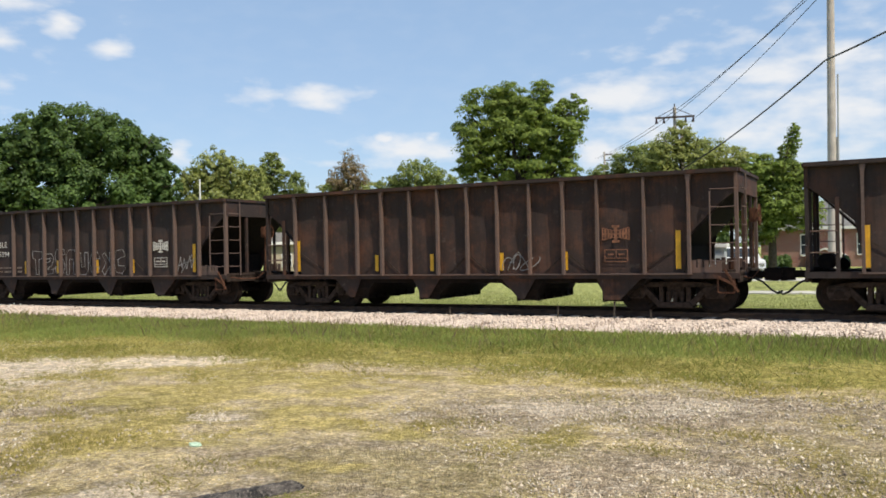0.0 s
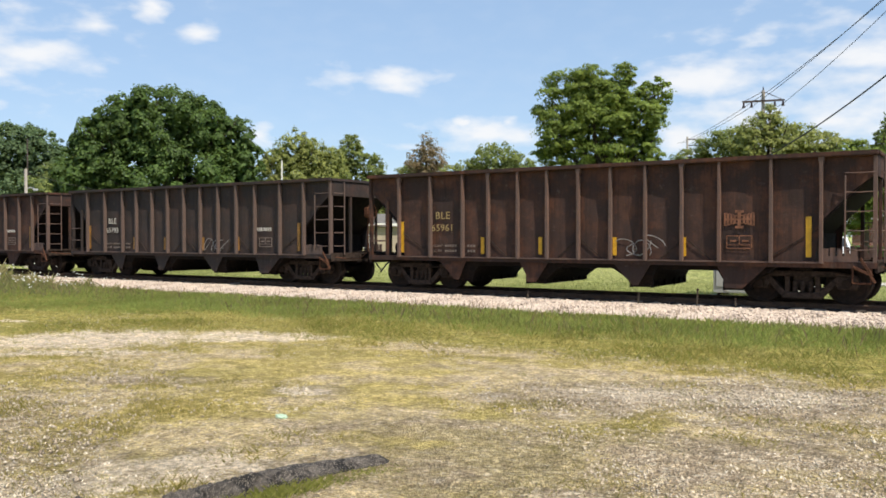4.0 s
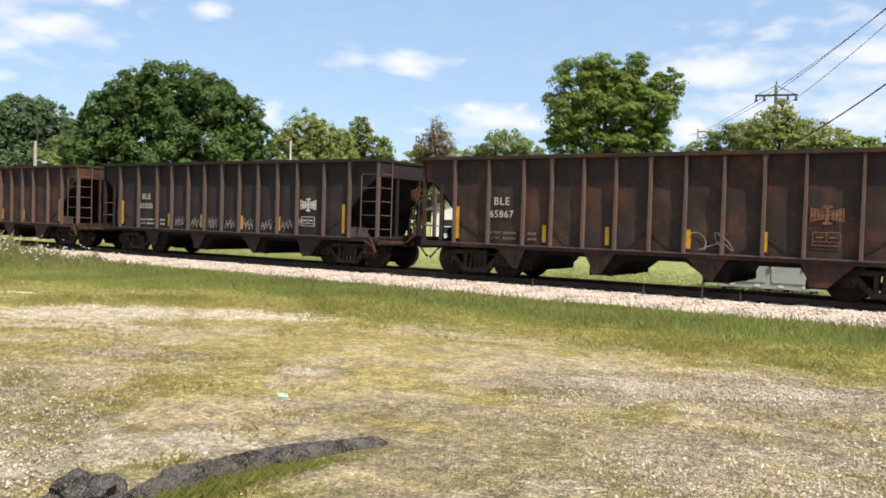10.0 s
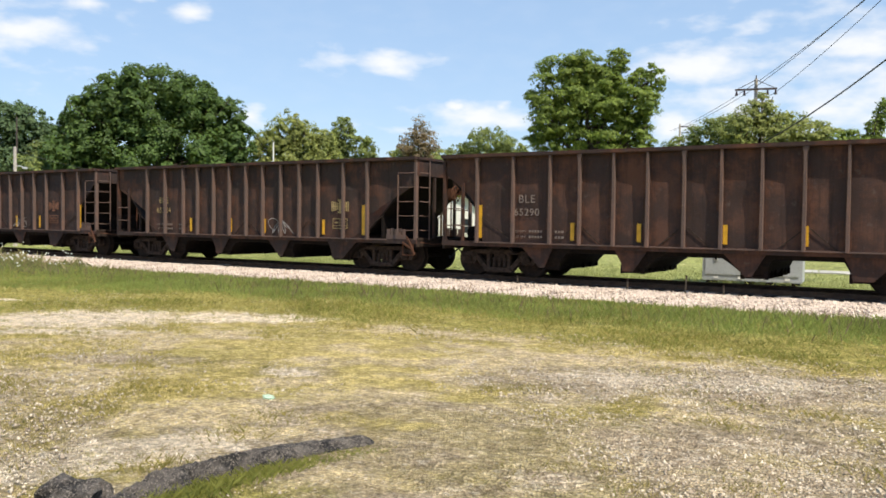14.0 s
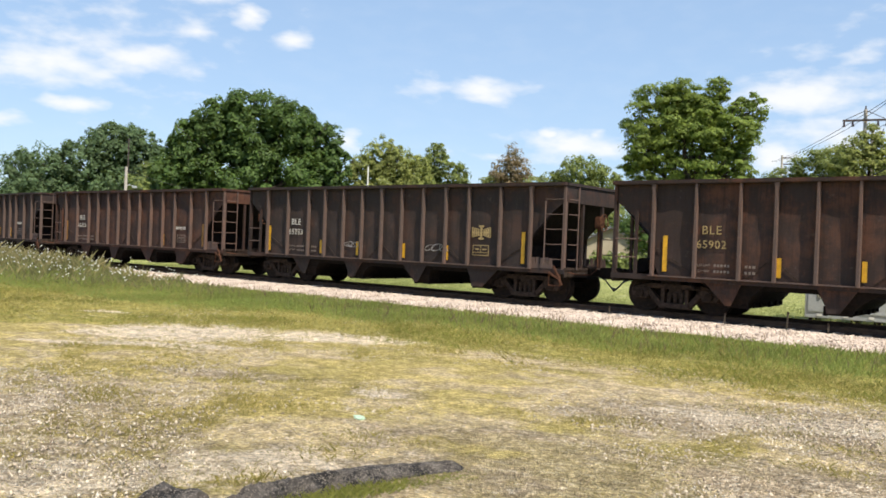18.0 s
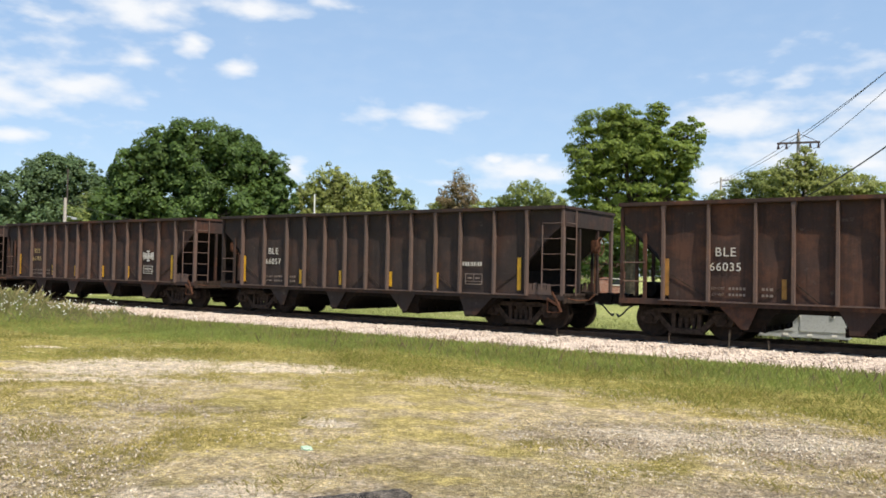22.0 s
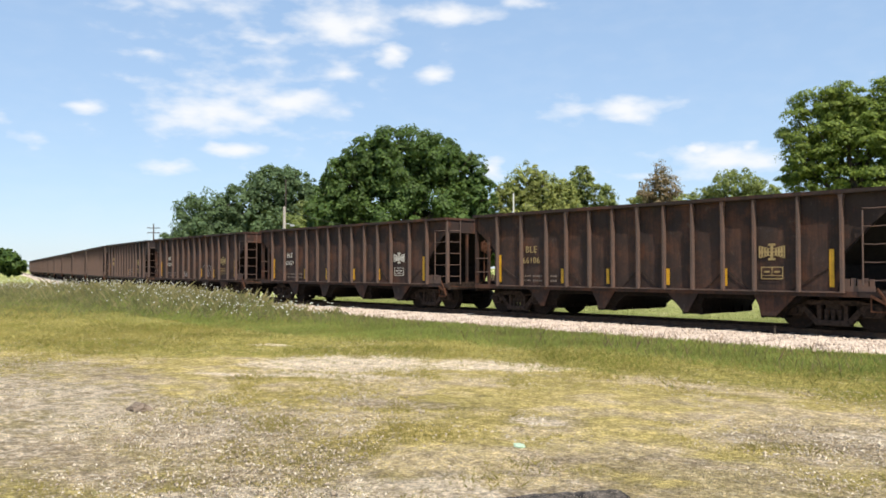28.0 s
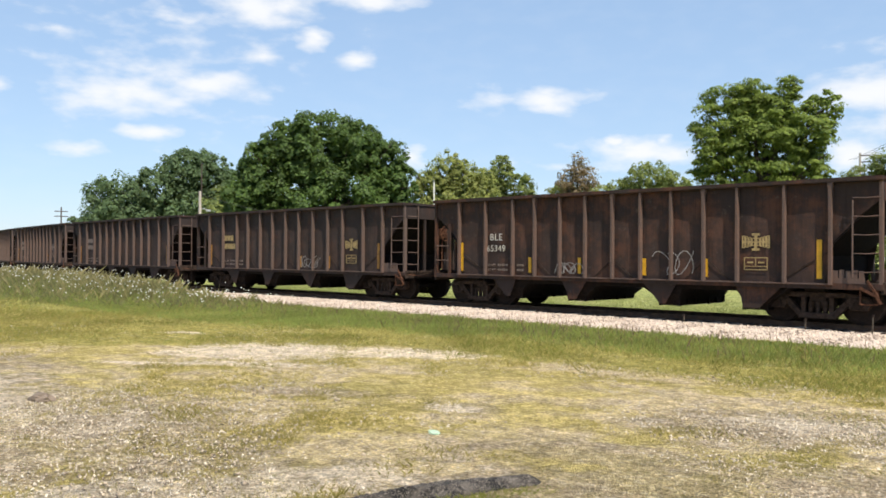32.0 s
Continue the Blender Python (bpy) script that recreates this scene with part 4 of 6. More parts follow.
def make_car():
    car = new("hopper_car")
    car.empty_display_size = 0.5
    side, post, cap_post = side_sheet_mesh(POSTS, CUT), post_mesh(False), post_mesh(True)
    for s in (-1, 1):
        turn = pose(0, s * SIDE, 0, 0, 0, 0 if s < 0 else 180)
        place_part("side_sheet", side, car, turn)
        for k, x in enumerate(POSTS):
            place_part("side_post", cap_post if k in CAPPED else post, car, turn @ pose(x, 0, 0))
        for k, outline in enumerate(GUSSETS):
            part("hopper_gusset", prism(bmesh.new(), outline, 0.03, 0.05), STEEL, car, m=turn @ (Matrix.Identity(4) if s < 0 else Matrix.Scale(-1, 4, (1, 0, 0))))
        bm = box(bmesh.new(), -HALF, HALF, -0.135, 0.06, TOP - 0.10, TOP, 0.015)
        part("top_chord", bm, STEEL, car, m=turn)
        bm = box(bmesh.new(), -HALF, HALF, -0.03, 0.02, SILL - 0.09, SILL + 0.02)
        box(bm, -HALF, HALF, -0.03, 0.16, SILL - 0.11, SILL - 0.09)
        part("side_sill", bm, STEEL, car, m=turn)
        part("sill_flange", box(bmesh.new(), -5.6, 5.6, -0.075, -0.032, SILL - 0.02, SILL + 0.012), POST_STEEL, car, m=turn)
        for x in (-2.64, 0.0, 2.64):
            place_part("ridge_seam", RIDGE, car, turn @ pose(x, 0, 0))
        for q in (-1, 1):
            bm = bar(bmesh.new(), (q * 4.35, -0.006, SILL + 0.02), (q * 5.48, -0.006, 1.62), 0.012, 0.022, (0, 1, 0))
            part("slope_seam", bm, TRUCK, car, m=turn)
            if q * s < 0:
                place_part("end_plate", END_PLATE, car, turn @ (Matrix.Identity(4) if q > 0 else Matrix.Scale(-1, 4, (1, 0, 0))))
        # end of the car at x = s * HALF
        flip = pose(0, 0, 0, 0, 0, 0 if s > 0 else 180)
        part("end_chord", box(bmesh.new(), HALF - 0.08, HALF + 0.03, -SIDE, SIDE, TOP - 0.09, TOP - 0.004, 0.012), STEEL, car, m=flip)
        bm = box(bmesh.new(), HALF - 0.03, HALF - 0.01, -SIDE + 0.03, SIDE - 0.03, 2.72, TOP - 0.09)
        part("end_sheet", bm, STEEL, car, m=flip)
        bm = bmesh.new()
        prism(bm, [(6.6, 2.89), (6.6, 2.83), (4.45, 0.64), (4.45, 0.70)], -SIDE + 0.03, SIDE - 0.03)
        # car steel would catch ground bounce here; underside shade comes from the darker colour
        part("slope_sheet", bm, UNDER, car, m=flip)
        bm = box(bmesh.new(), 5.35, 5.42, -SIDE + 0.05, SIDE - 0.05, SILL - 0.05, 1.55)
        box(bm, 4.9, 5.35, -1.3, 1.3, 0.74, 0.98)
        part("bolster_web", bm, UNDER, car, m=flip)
        bm = box(bmesh.new(), 5.45, HALF, -SIDE + 0.02, SIDE - 0.02, SILL - 0.06, SILL + 0.005)
        box(bm, HALF - 0.06, HALF, -SIDE, SIDE, SILL - 0.2, SILL + 0.06, 0.01)
        part("end_platform", bm, TRUCK, car, m=flip)
        for k, y in enumerate((-SIDE + 0.03, -0.55, 0.55, SIDE - 0.03)):
            bm = bmesh.new()
            w = 0.06 if k in (0, 3) else 0.04
            box(bm, HALF - 0.09, HALF - 0.02, y - w, y + w, SILL, TOP - 0.1 if k in (0, 3) else 2.7)
            # paler steel on sunward corner posts, darker on the rest: light and shade by material
            part("corner_post" if k in (0, 3) else "end_post", bm, POST_STEEL if k in (0, 3) and s > 0 else STEEL, car, m=flip)
        place_part("coupler", coupler_mesh(), car, flip)
        bm = bmesh.new()
        pipe(bm, [(6.6, 0.34, 0.78), (6.85, 0.36, 0.66), (7.05, 0.32, 0.47), (7.2, 0.2, 0.40), (7.3, 0.06, 0.46)], 0.024)
        part("air_hose", bm, HOSE, car, m=flip)
        bm = bmesh.new()
        pipe(bm, [(6.68, -1.4, 0.86), (6.72, -0.9, 0.80), (6.72, -0.25, 0.80), (6.85, -0.1, 0.98)], 0.014)
        part("uncoupling_lever", bm, RUST, car, m=flip)
        # ladders beside the car's own right-hand corner, grab irons at the other
        lad = part("ladder", rod(bmesh.new(), (6.01, -SIDE - 0.07, SILL + 0.15), (6.01, -SIDE - 0.07, 2.75), 0.02, 6), POST_STEEL, car, m=flip)
        rung = bmesh.new()
        pipe(rung, [(6.01, -SIDE - 0.07, 0), (6.28, -SIDE - 0.085, -0.012), (6.57, -SIDE - 0.07, 0)], 0.011)
        rung = mesh_of("rung", rung, POST_STEEL)
        for k in range(5):
            place_part("rung", rung, lad, pose(0, 0, 1.2 + 0.4 * k))
        lad = part("end_ladder", rod(bmesh.new(), (HALF + 0.07, -0.98, SILL), (HALF + 0.07, -0.98, TOP - 0.1), 0.02, 6), POST_STEEL, car, m=flip)
        rung = bmesh.new()
        pipe(rung, [(HALF + 0.06, -0.98, 0), (HALF + 0.08, -1.2, -0.012), (HALF + 0.06, -SIDE + 0.05, 0)], 0.014)
        rung = mesh_of("rung", rung, POST_STEEL)
        for k in range(5):
            place_part("rung", rung, lad, pose(0, 0, 1.2 + 0.4 * k))
        rung = bmesh.new()
        pipe(rung, [(-6.5, -SIDE - 0.02, 0), (-6.48, -SIDE - 0.08, 0), (-6.0, -SIDE - 0.08, 0), (-5.98, -SIDE - 0.02, 0)], 0.014)
        rung = mesh_of("grab_iron", rung, POST_STEEL)
        for k in range(2):
            place_part("grab_iron", rung, car, flip @ pose(0, 0, 1.35 + 0.45 * k))
        bm = box(bmesh.new(), -6.02, -5.94, -SIDE - 0.02, -SIDE + 0.04, SILL, 2.5)
        part("brace_post", bm, STEEL, car, m=flip)
        step = bmesh.new()
        pipe(step, [(6.15, -SIDE, SILL - 0.05), (6.15, -SIDE, 0.5), (6.5, -SIDE, 0.5), (6.5, -SIDE, SILL - 0.05)], 0.02)
        part("sill_step", step, RUST, car, m=flip)
        hook = bar(bmesh.new(), (6.16, -SIDE - 0.03, 0.84), (6.46, -SIDE - 0.05, 0.70), 0.06, 0.04)
        bar(hook, (6.46, -SIDE - 0.05, 0.72), (6.58, -SIDE - 0.04, 0.52), 0.05, 0.04)
        bar(hook, (6.30, -SIDE - 0.04, 1.02), (6.52, -SIDE - 0.05, 0.66), 0.05, 0.04)
        part("pull_hook", hook, RUST, car, "rusted pull hook under the corner", m=flip)
        # truck
        truck = part("truck", box(box(bmesh.new(), -0.2, 0.2, -1.0, 1.0, 0.36, 0.62, 0.03), -0.16, 0.16, -0.25, 0.25, 0.6, 0.78), TRUCK, car, m=pose(s * TRUCK_X, 0, 0))
        for q in (-1, 1):
            place_part("sideframe", FRAME, truck, pose(0, q * 1.0, 0, 0, 0, 0 if q < 0 else 180))
            for sx in (-0.16, 0.0, 0.16):
                place_part("spring", SPRING, truck, pose(sx, q * 1.0, 0))
            place_part("wheelset", WHEELS, truck, pose(q * AXLE, 0, WHEEL_R))
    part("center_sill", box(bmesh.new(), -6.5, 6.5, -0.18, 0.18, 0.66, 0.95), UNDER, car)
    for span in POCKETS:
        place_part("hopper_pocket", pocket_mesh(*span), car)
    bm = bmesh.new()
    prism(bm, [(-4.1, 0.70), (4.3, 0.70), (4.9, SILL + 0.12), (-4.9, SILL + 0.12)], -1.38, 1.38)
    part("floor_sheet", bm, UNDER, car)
    # hand-brake gear at the right end
    bm = bmesh.new()
    for k in range(14):
        a, b = k * 0.4488, (k + 1) * 0.4488
        rod(bm, (HALF + 0.2, 0.2 + 0.24 * math.cos(a), 2.25 + 0.24 * math.sin(a)), (HALF + 0.2, 0.2 + 0.24 * math.cos(b), 2.25 + 0.24 * math.sin(b)), 0.014, 6)
    for k in range(3):
        a = k * 1.0472
        rod(bm, (HALF + 0.2, 0.2 - 0.24 * math.cos(a), 2.25 - 0.24 * math.sin(a)), (HALF + 0.2, 0.2 + 0.24 * math.cos(a), 2.25 + 0.24 * math.sin(a)), 0.011, 5)
    part("brake_wheel", bm, RUST, car)
    bm = box(bmesh.new(), HALF - 0.02, HALF + 0.16, 0.06, 0.34, 2.08, 2.42, 0.03)
    rod(bm, (HALF + 0.05, 0.2, 1.0), (HALF + 0.05, 0.2, 2.1), 0.02, 6)
    part("brake_gear", bm, RUST, car)
    bm = rod(bmesh.new(), (-6.25, -0.5, 1.15), (-6.25, 0.55, 1.15), 0.19, 16)
    part("air_reservoir", bm, UNDER, car)
    bm = bmesh.new()
    rod(bm, (-6.0, 0.75, 1.05), (-6.0, 1.1, 1.05), 0.15, 14)
    part("brake_cylinder", bm, UNDER, car)
    return car


FRAME, SPRING, WHEELS, RIDGE, END_PLATE = sideframe_mesh(), spring_mesh(), wheelset_mesh(), ridge_mesh(0.6, 0.5), end_plate_mesh()

# the train: one row a car, from the leading one back. colour, tape, number, its paint, emblem paint, web mark, scrawl
BROWN, DARK, BLACK, RED, GREY = (0.038, 0.0215, 0.0180), (0.031, 0.0225, 0.0210), (0.015, 0.0130, 0.0140), (0.050, 0.0235, 0.0180), (0.038, 0.0310, 0.0300)
TRAIN = (
    (DARK, 2, "", None, LETTER_DIM, 0, 0), (BROWN, 2, "", None, LETTER_RUST, 0, 1), (DARK, 2, "65294", LETTER, LETTER, 0, 4), (RED, 2, "65961", LETTER_AMBER, LETTER_RUST, 0, 1),
    (GREY, 1, "65795", LETTER, None, 1, 1), (BROWN, 1, "65796", LETTER, None, 1, 7), (BROWN, 2, "65867", LETTER, LETTER_RUST, 0, 1), (BLACK, 2, "65350", LETTER, LETTER, 0, 5),
    (RED, 2, "65290", LETTER_DIM, None, 0, 0), (BROWN, 2, "65724", LETTER_AMBER, LETTER_AMBER, 0, 1), (BROWN, 2, "65902", LETTER_AMBER, LETTER_RUST, 0, 1), (DARK, 2, "65233", LETTER, LETTER_AMBER, 0, 2),
    (RED, 1, "66035", LETTER, None, 1, 0), (DARK, 2, "66057", LETTER, None, 1, 0), (BROWN, 2, "65705", LETTER_AMBER, LETTER, 0, 0), (DARK, 0, "65920", LETTER, None, 0, 6),
    (BROWN, 2, "66106", LETTER_AMBER, LETTER_AMBER, 0, 0), (BROWN, 2, "65621", LETTER, LETTER, 0, 0), (BROWN, 2, "65349", LETTER, LETTER_AMBER, 0, 3), (DARK, 1, "", LETTER_AMBER, LETTER_AMBER, 0, 1),
    # tail cars: body colours set darker to carry the shade on the far bend
    (DARK, 1, "", LETTER_DIM, None, 0, 0), (DARK, 1, "", LETTER_DIM, LETTER_DIM, 0, 0), (BLACK, 1, "", LETTER_DIM, None, 0, 0), (DARK, 1, "", LETTER_DIM, LETTER_DIM, 0, 0),
    (BLACK, 1, "", LETTER_DIM, None, 0, 0), (BLACK, 1, "", LETTER_DIM, None, 0, 0), (DARK, 1, "", LETTER_DIM, None, 0, 0), (BLACK, 1, "", LETTER_DIM, None, 0, 0),
    (BLACK, 1, "", LETTER_DIM, None, 0, 0), (BLACK, 1, "", LETTER_DIM, None, 0, 0),
)


def lettering(text, size):
    """Flat painted letters in the x-z plane as a mesh, centred."""
    cu = bpy.data.curves.new("letters", "FONT")
    cu.body, cu.size, cu.align_x, cu.space_character, cu.extrude, cu.offset = text, size, "CENTER", 1.12, 0.003, 0.0
    ob = new("letters", cu)
    me = bpy.data.meshes.new_from_object(ob.evaluated_get(bpy.context.evaluated_depsgraph_get()))
    bpy.data.objects.remove(ob)
    bpy.data.curves.remove(cu)
    me.transform(pose(0, 0, 0, 90, 0, 0))
    return me


def emblem_mesh(mat):
    """A winged badge with an upright bar, as one flat painted shape."""
    cell, half_w, half_h = 0.0185, 18, 11

    def inked(i, k):
        x, z = abs(i + 0.5) * cell, (k + 0.5) * cell
        if x < 0.035:
            return True
        if z > 0.15 or z < -0.15:
            return x < 0.10
        reach = 0.075 + 0.25 * x
        feather = x > 0.055 and abs(z) < reach and (x % 0.075) < 0.05
        return x < 0.33 and (feather or abs(abs(z) - reach + 0.01) < 0.011 or abs(z) < 0.012)

    spots, verts, faces = {}, [], []

    def vert(i, k):
        if (i, k) not in spots:
            spots[i, k] = len(verts)
            verts.append((i * cell, -0.003, k * cell))
        return spots[i, k]

    for i in range(-half_w, half_w):
        for k in range(-half_h, half_h):
            if inked(i, k):
                faces.append((vert(i, k), vert(i + 1, k), vert(i + 1, k + 1), vert(i, k + 1)))
    return raw_mesh("emblem", verts, faces, mat)


def table_mesh(mat):
    bm = bmesh.new()
    for x0, x1, z0, z1 in ((-0.28, 0.28, 0.28, 0.3), (-0.28, 0.28, 0.0, 0.02), (-0.28, -0.26, 0, 0.3), (0.26, 0.28, 0, 0.3), (-0.01, 0.01, 0.08, 0.3), (-0.28, 0.28, 0.08, 0.095), (-0.2, -0.06, 0.16, 0.2), (0.06, 0.2, 0.16, 0.2)):
        prism(bm, [(x0, z0), (x1, z0), (x1, z1), (x0, z1)], -0.006, 0)
    return mesh_of("stencil_table", bm, mat)


def bars_mesh(name, widths, h, mat):
    bm = bmesh.new()
    x = -sum(w + 0.03 for w in widths) / 2
    for w in widths:
        prism(bm, [(x, 0), (x + w, 0), (x + w, h), (x, h)], -0.005, 0)
        x += w + 0.03
    return mesh_of(name, bm, mat)


def scrawl_mesh(seed, length, height, mat):
    """Loose looping spray strokes, no letters."""
    r = random.Random(seed)
    bm = bmesh.new()
    x = 0.0
    while x < length:
        w, h = r.uniform(0.3, 0.55), height * r.uniform(0.6, 1.0)
        a, b, turns = r.uniform(0, 6.28), r.uniform(0.5, 1.6), r.uniform(0.6, 1.3)
        pts = [(x + w * (0.5 + 0.5 * math.cos(a + 6.28 * turns * k / 16)), h * (0.5 + 0.5 * math.sin(a * 2 + 6.28 * turns * b * k / 16))) for k in range(17)]
        for p, q in zip(pts, pts[1:]):
            if math.hypot(q[0] - p[0], q[1] - p[1]) > 0.01:
                bar(bm, (p[0], -0.004, p[1]), (q[0], -0.004, q[1]), 0.004, 0.02, (0, 1, 0))
        x += w * r.uniform(0.4, 0.8)
    return mesh_of("spray_scrawl", bm, mat)


def block_scrawl_mesh(seed, length, height, mat):
    """Big outlined spray shapes side by side: arches, bends and notched blocks."""
    forms = (
        ((0, 0.7), (0.05, 1), (0.92, 1), (0.97, 0.72), (0.66, 0.68), (0.63, 0), (0.34, 0), (0.32, 0.68), (0, 0.7)),
        ((0.0, 0.25), (0.1, 0.02), (0.75, 0), (0.97, 0.25), (0.85, 0.5), (0.35, 0.62), (0.36, 0.74), (0.95, 0.72), (0.9, 1), (0.2, 1), (0.02, 0.75), (0.15, 0.45), (0.6, 0.32), (0.5, 0.22), (0.0, 0.25)),
        ((0.02, 0), (0.0, 0.8), (0.25, 1), (0.75, 1), (0.98, 0.8), (0.98, 0), (0.68, 0), (0.66, 0.65), (0.34, 0.65), (0.32, 0), (0.02, 0)),
        ((0.95, 0.7), (0.7, 1), (0.2, 0.95), (0, 0.5), (0.2, 0.05), (0.75, 0), (0.95, 0.28), (0.6, 0.3), (0.35, 0.45), (0.4, 0.66), (0.95, 0.7)),
        ((0, 0), (0, 1), (0.3, 1), (0.3, 0.6), (0.75, 1), (1, 0.85), (0.6, 0.5), (1, 0.1), (0.75, 0), (0.3, 0.4), (0.3, 0), (0, 0)),
    )
    r = random.Random(seed)
    bm, x = bmesh.new(), 0.0
    for k in (0, 1, 1, 2, 2, 3, 4, 3):
        w, h, lift = length / 8, height * r.uniform(0.85, 1.05), r.uniform(-0.03, 0.06)
        over, back = r.random() < 0.5, r.random() < 0.7
        pts = [(x + w * (0.98 - 0.94 * a if back else 0.02 + 0.94 * a) + r.uniform(-0.02, 0.02), lift + h * (1 - b if over else b) + r.uniform(-0.03, 0.03)) for a, b in forms[k]]
        for p, q in zip(pts, pts[1:]):
            bar(bm, (p[0], -0.004, p[1]), (q[0], -0.004, q[1]), 0.004, r.uniform(0.010, 0.022), (0, 1, 0))
        x += w
    return mesh_of("spray_scrawl", bm, mat)


def tag_mesh(seed, length, height, mat):
    """A quick jagged tag: crossing strokes over a long slanting one."""
    r = random.Random(seed)
    bm, n = bmesh.new(), 7
    pts = [(length * (k + r.uniform(-0.3, 0.3)) / n, height * (0.15 + 0.75 * (k % 2) + r.uniform(-0.15, 0.15))) for k in range(n + 1)]
    lines = list(zip(pts, pts[1:])) + [((0, height * r.uniform(0.3, 0.6)), (length, height * r.uniform(0.4, 0.9))), ((length * 0.2, 0), (length * r.uniform(0.5, 0.9), height))]
    for p, q in lines:
        bar(bm, (p[0], -0.004, p[1]), (q[0], -0.004, q[1]), 0.004, 0.02, (0, 1, 0))
    return mesh_of("spray_scrawl", bm, mat)


def dress_car(car, spec, seed):
    colour, tape, number, ink, badge, web, scrawl = spec
    r = random.Random(seed)
    y = -SIDE - 0.008
    for o in car.children_recursive:
        o.color = (*colour, 1)
    if number == "65724":
        # an older car with its ribs closer together and longer slopes at the ends
        close = [0.885 * p for p in POSTS]
        sheet = side_sheet_mesh(close, ([4.85, 4.87, 5.6, 6.6], [SILL, 1.55, 1.98, 2.50]))
        for o in car.children:
            if o.name.startswith("side_sheet"):
                o.data = sheet
            elif o.name.startswith("side_post"):
                o.location.x *= 0.885
    long_, short = TAPES[max(tape, 1)]
    ends, mids = SPOTS.get(number, SPOTS[""])
    for x in ends if tape else ():
        place_part("reflector", long_, car, pose(x, y, 0))
    for x in mids:
        if tape == 2 or (tape and r.random() < 0.6):
            place_part("reflector", short, car, pose(x, y, 0))
    if number:
        for text, z, size in (("BLE", 1.96, 0.29), (number, 1.63, 0.265)):
            me = lettering(text, size)
            me.materials.append(ink)
            place_part("letters", me, car, pose(-4.06, y, z))
    elif ink:
        place_part("letters", bars_mesh("letters", (0.2, 0.2, 0.2), 0.22, ink), car, pose(-4.06, y, 2.06))
        place_part("letters", bars_mesh("letters", (0.18,) * 5, 0.22, ink), car, pose(-4.06, y, 1.72))
    if ink:
        dull = LETTER if colour == BLACK else LETTER_DIM
        for text, z in (("LD LMT", 1.20), ("LT WT", 1.06)):
            place_part("stencil_line", small_line(text, dull), car, pose(-4.22, y, z))
            place_part("stencil_line", bars_mesh("stencil_line", (0.05, 0.05, 0.05, 0.05, 0.05), 0.06, dull), car, pose(-3.78, y, z))
            place_part("stencil_line", bars_mesh("stencil_line", (0.06, 0.05, 0.07), 0.06, dull), car, pose(-3.12, y, z))
    if badge:
        place_part("emblem", emblem_mesh(badge), car, pose(3.86, y, 1.86))
        place_part("stencil_table", table_mesh(badge), car, pose(3.86, y, 1.2))
    if web:
        at = 3.50
        for w in (0.055, 0.055, 0.055, 0.012, 0.05, 0.05, 0.012, 0.05, 0.05):
            place_part("web_mark", bars_mesh("web_mark", (w,), 0.11, LETTER), car, pose(at + w / 2, y, 1.66))
            at += w + 0.03
        place_part("stencil_table", table_mesh(LETTER_DIM), car, pose(3.86, y, 1.15))
    spray = LETTER_AMBER if scrawl == 6 else SPRAY
    spots = {0: (), 1: ((0.95, 0.8, 0.5, 1.02),), 2: ((-1.70, 0.42, 0.2, 1.28), (1.78, 0.6, 0.2, 1.28)), 3: ((1.15, 0.9, 0.62, 1.05), (-1.9, 0.5, 0.35, 1.02)), 4: ((-2.45, 4.75, 0.78, 0.99), (4.6, 0.7, 0.55, 1.02)),
             5: tuple((x, 0.52, 0.38, 1.0) for x in (-2.45, -1.6, -0.72, 0.12, 0.98, 1.82, 2.72)) + ((3.35, 0.3, 0.3, 1.15),), 6: tuple((x, 0.36, 0.66, 1.02) for x in (-2.4, -1.5, -0.65, 0.2, 1.05, 1.9, 2.8)),
             7: ((-5.25, 0.45, 0.28, 1.05), (-3.2, 0.5, 0.28, 1.3), (-2.3, 0.6, 0.30, 1.3), (-0.5, 0.6, 0.24, 1.25), (1.1, 0.6, 0.36, 1.15), (1.95, 0.6, 0.55, 1.05))}[scrawl]
    for k, (x, w, h, z) in enumerate(spots):
        make = block_scrawl_mesh if w > 4 else tag_mesh if scrawl in (4, 5, 7) else scrawl_mesh
        place_part("spray_scrawl", make(seed * 31 + k, w, h, spray), car, pose(x, y - 0.002, z))
    rust = {BROWN: "rusty brown", DARK: "dark brown", BLACK: "near-black", RED: "rust-red", GREY: "faded grey-brown"}[colour]
    return tagged(car, rust + " open hopper car" + (" with sprayed scrawls, rolling on the track" if scrawl else " with ribbed sides on the track"), "hopper car", "cars of the ore train")


# where a car wears its reflectors: the long ones, the short ones
SPOTS = {"": ((-5.43, 5.30), (-2.78, -1.07, 0.93, 2.62)), "65724": ((-4.92, 4.74), (-2.66, -0.74, 0.78, 3.22)), "65902": ((-5.2, 5.6), (-2.5, -0.75, 1.23, 2.89))}
SMALL = {}


def small_line(text, mat):
    if (text, mat.name) not in SMALL:
        me = lettering(text, 0.085)
        me.materials.append(mat)
        SMALL[text, mat.name] = me
    return SMALL[text, mat.name]


TAPES = {}
for kind, mat in ((1, FADED), (2, YELLOW)):
    TAPES[kind] = (mesh_of("reflector", box(bmesh.new(), -0.055, 0.055, -0.006, 0.0, 1.03, 1.9), mat), mesh_of("reflector", box(bmesh.new(), -0.05, 0.05, -0.006, 0.0, 1.02, 1.46), mat))

first = make_car()
CARS = [first] + [copy_thing(first, Matrix.Identity(4)) for _ in TRAIN[1:]]
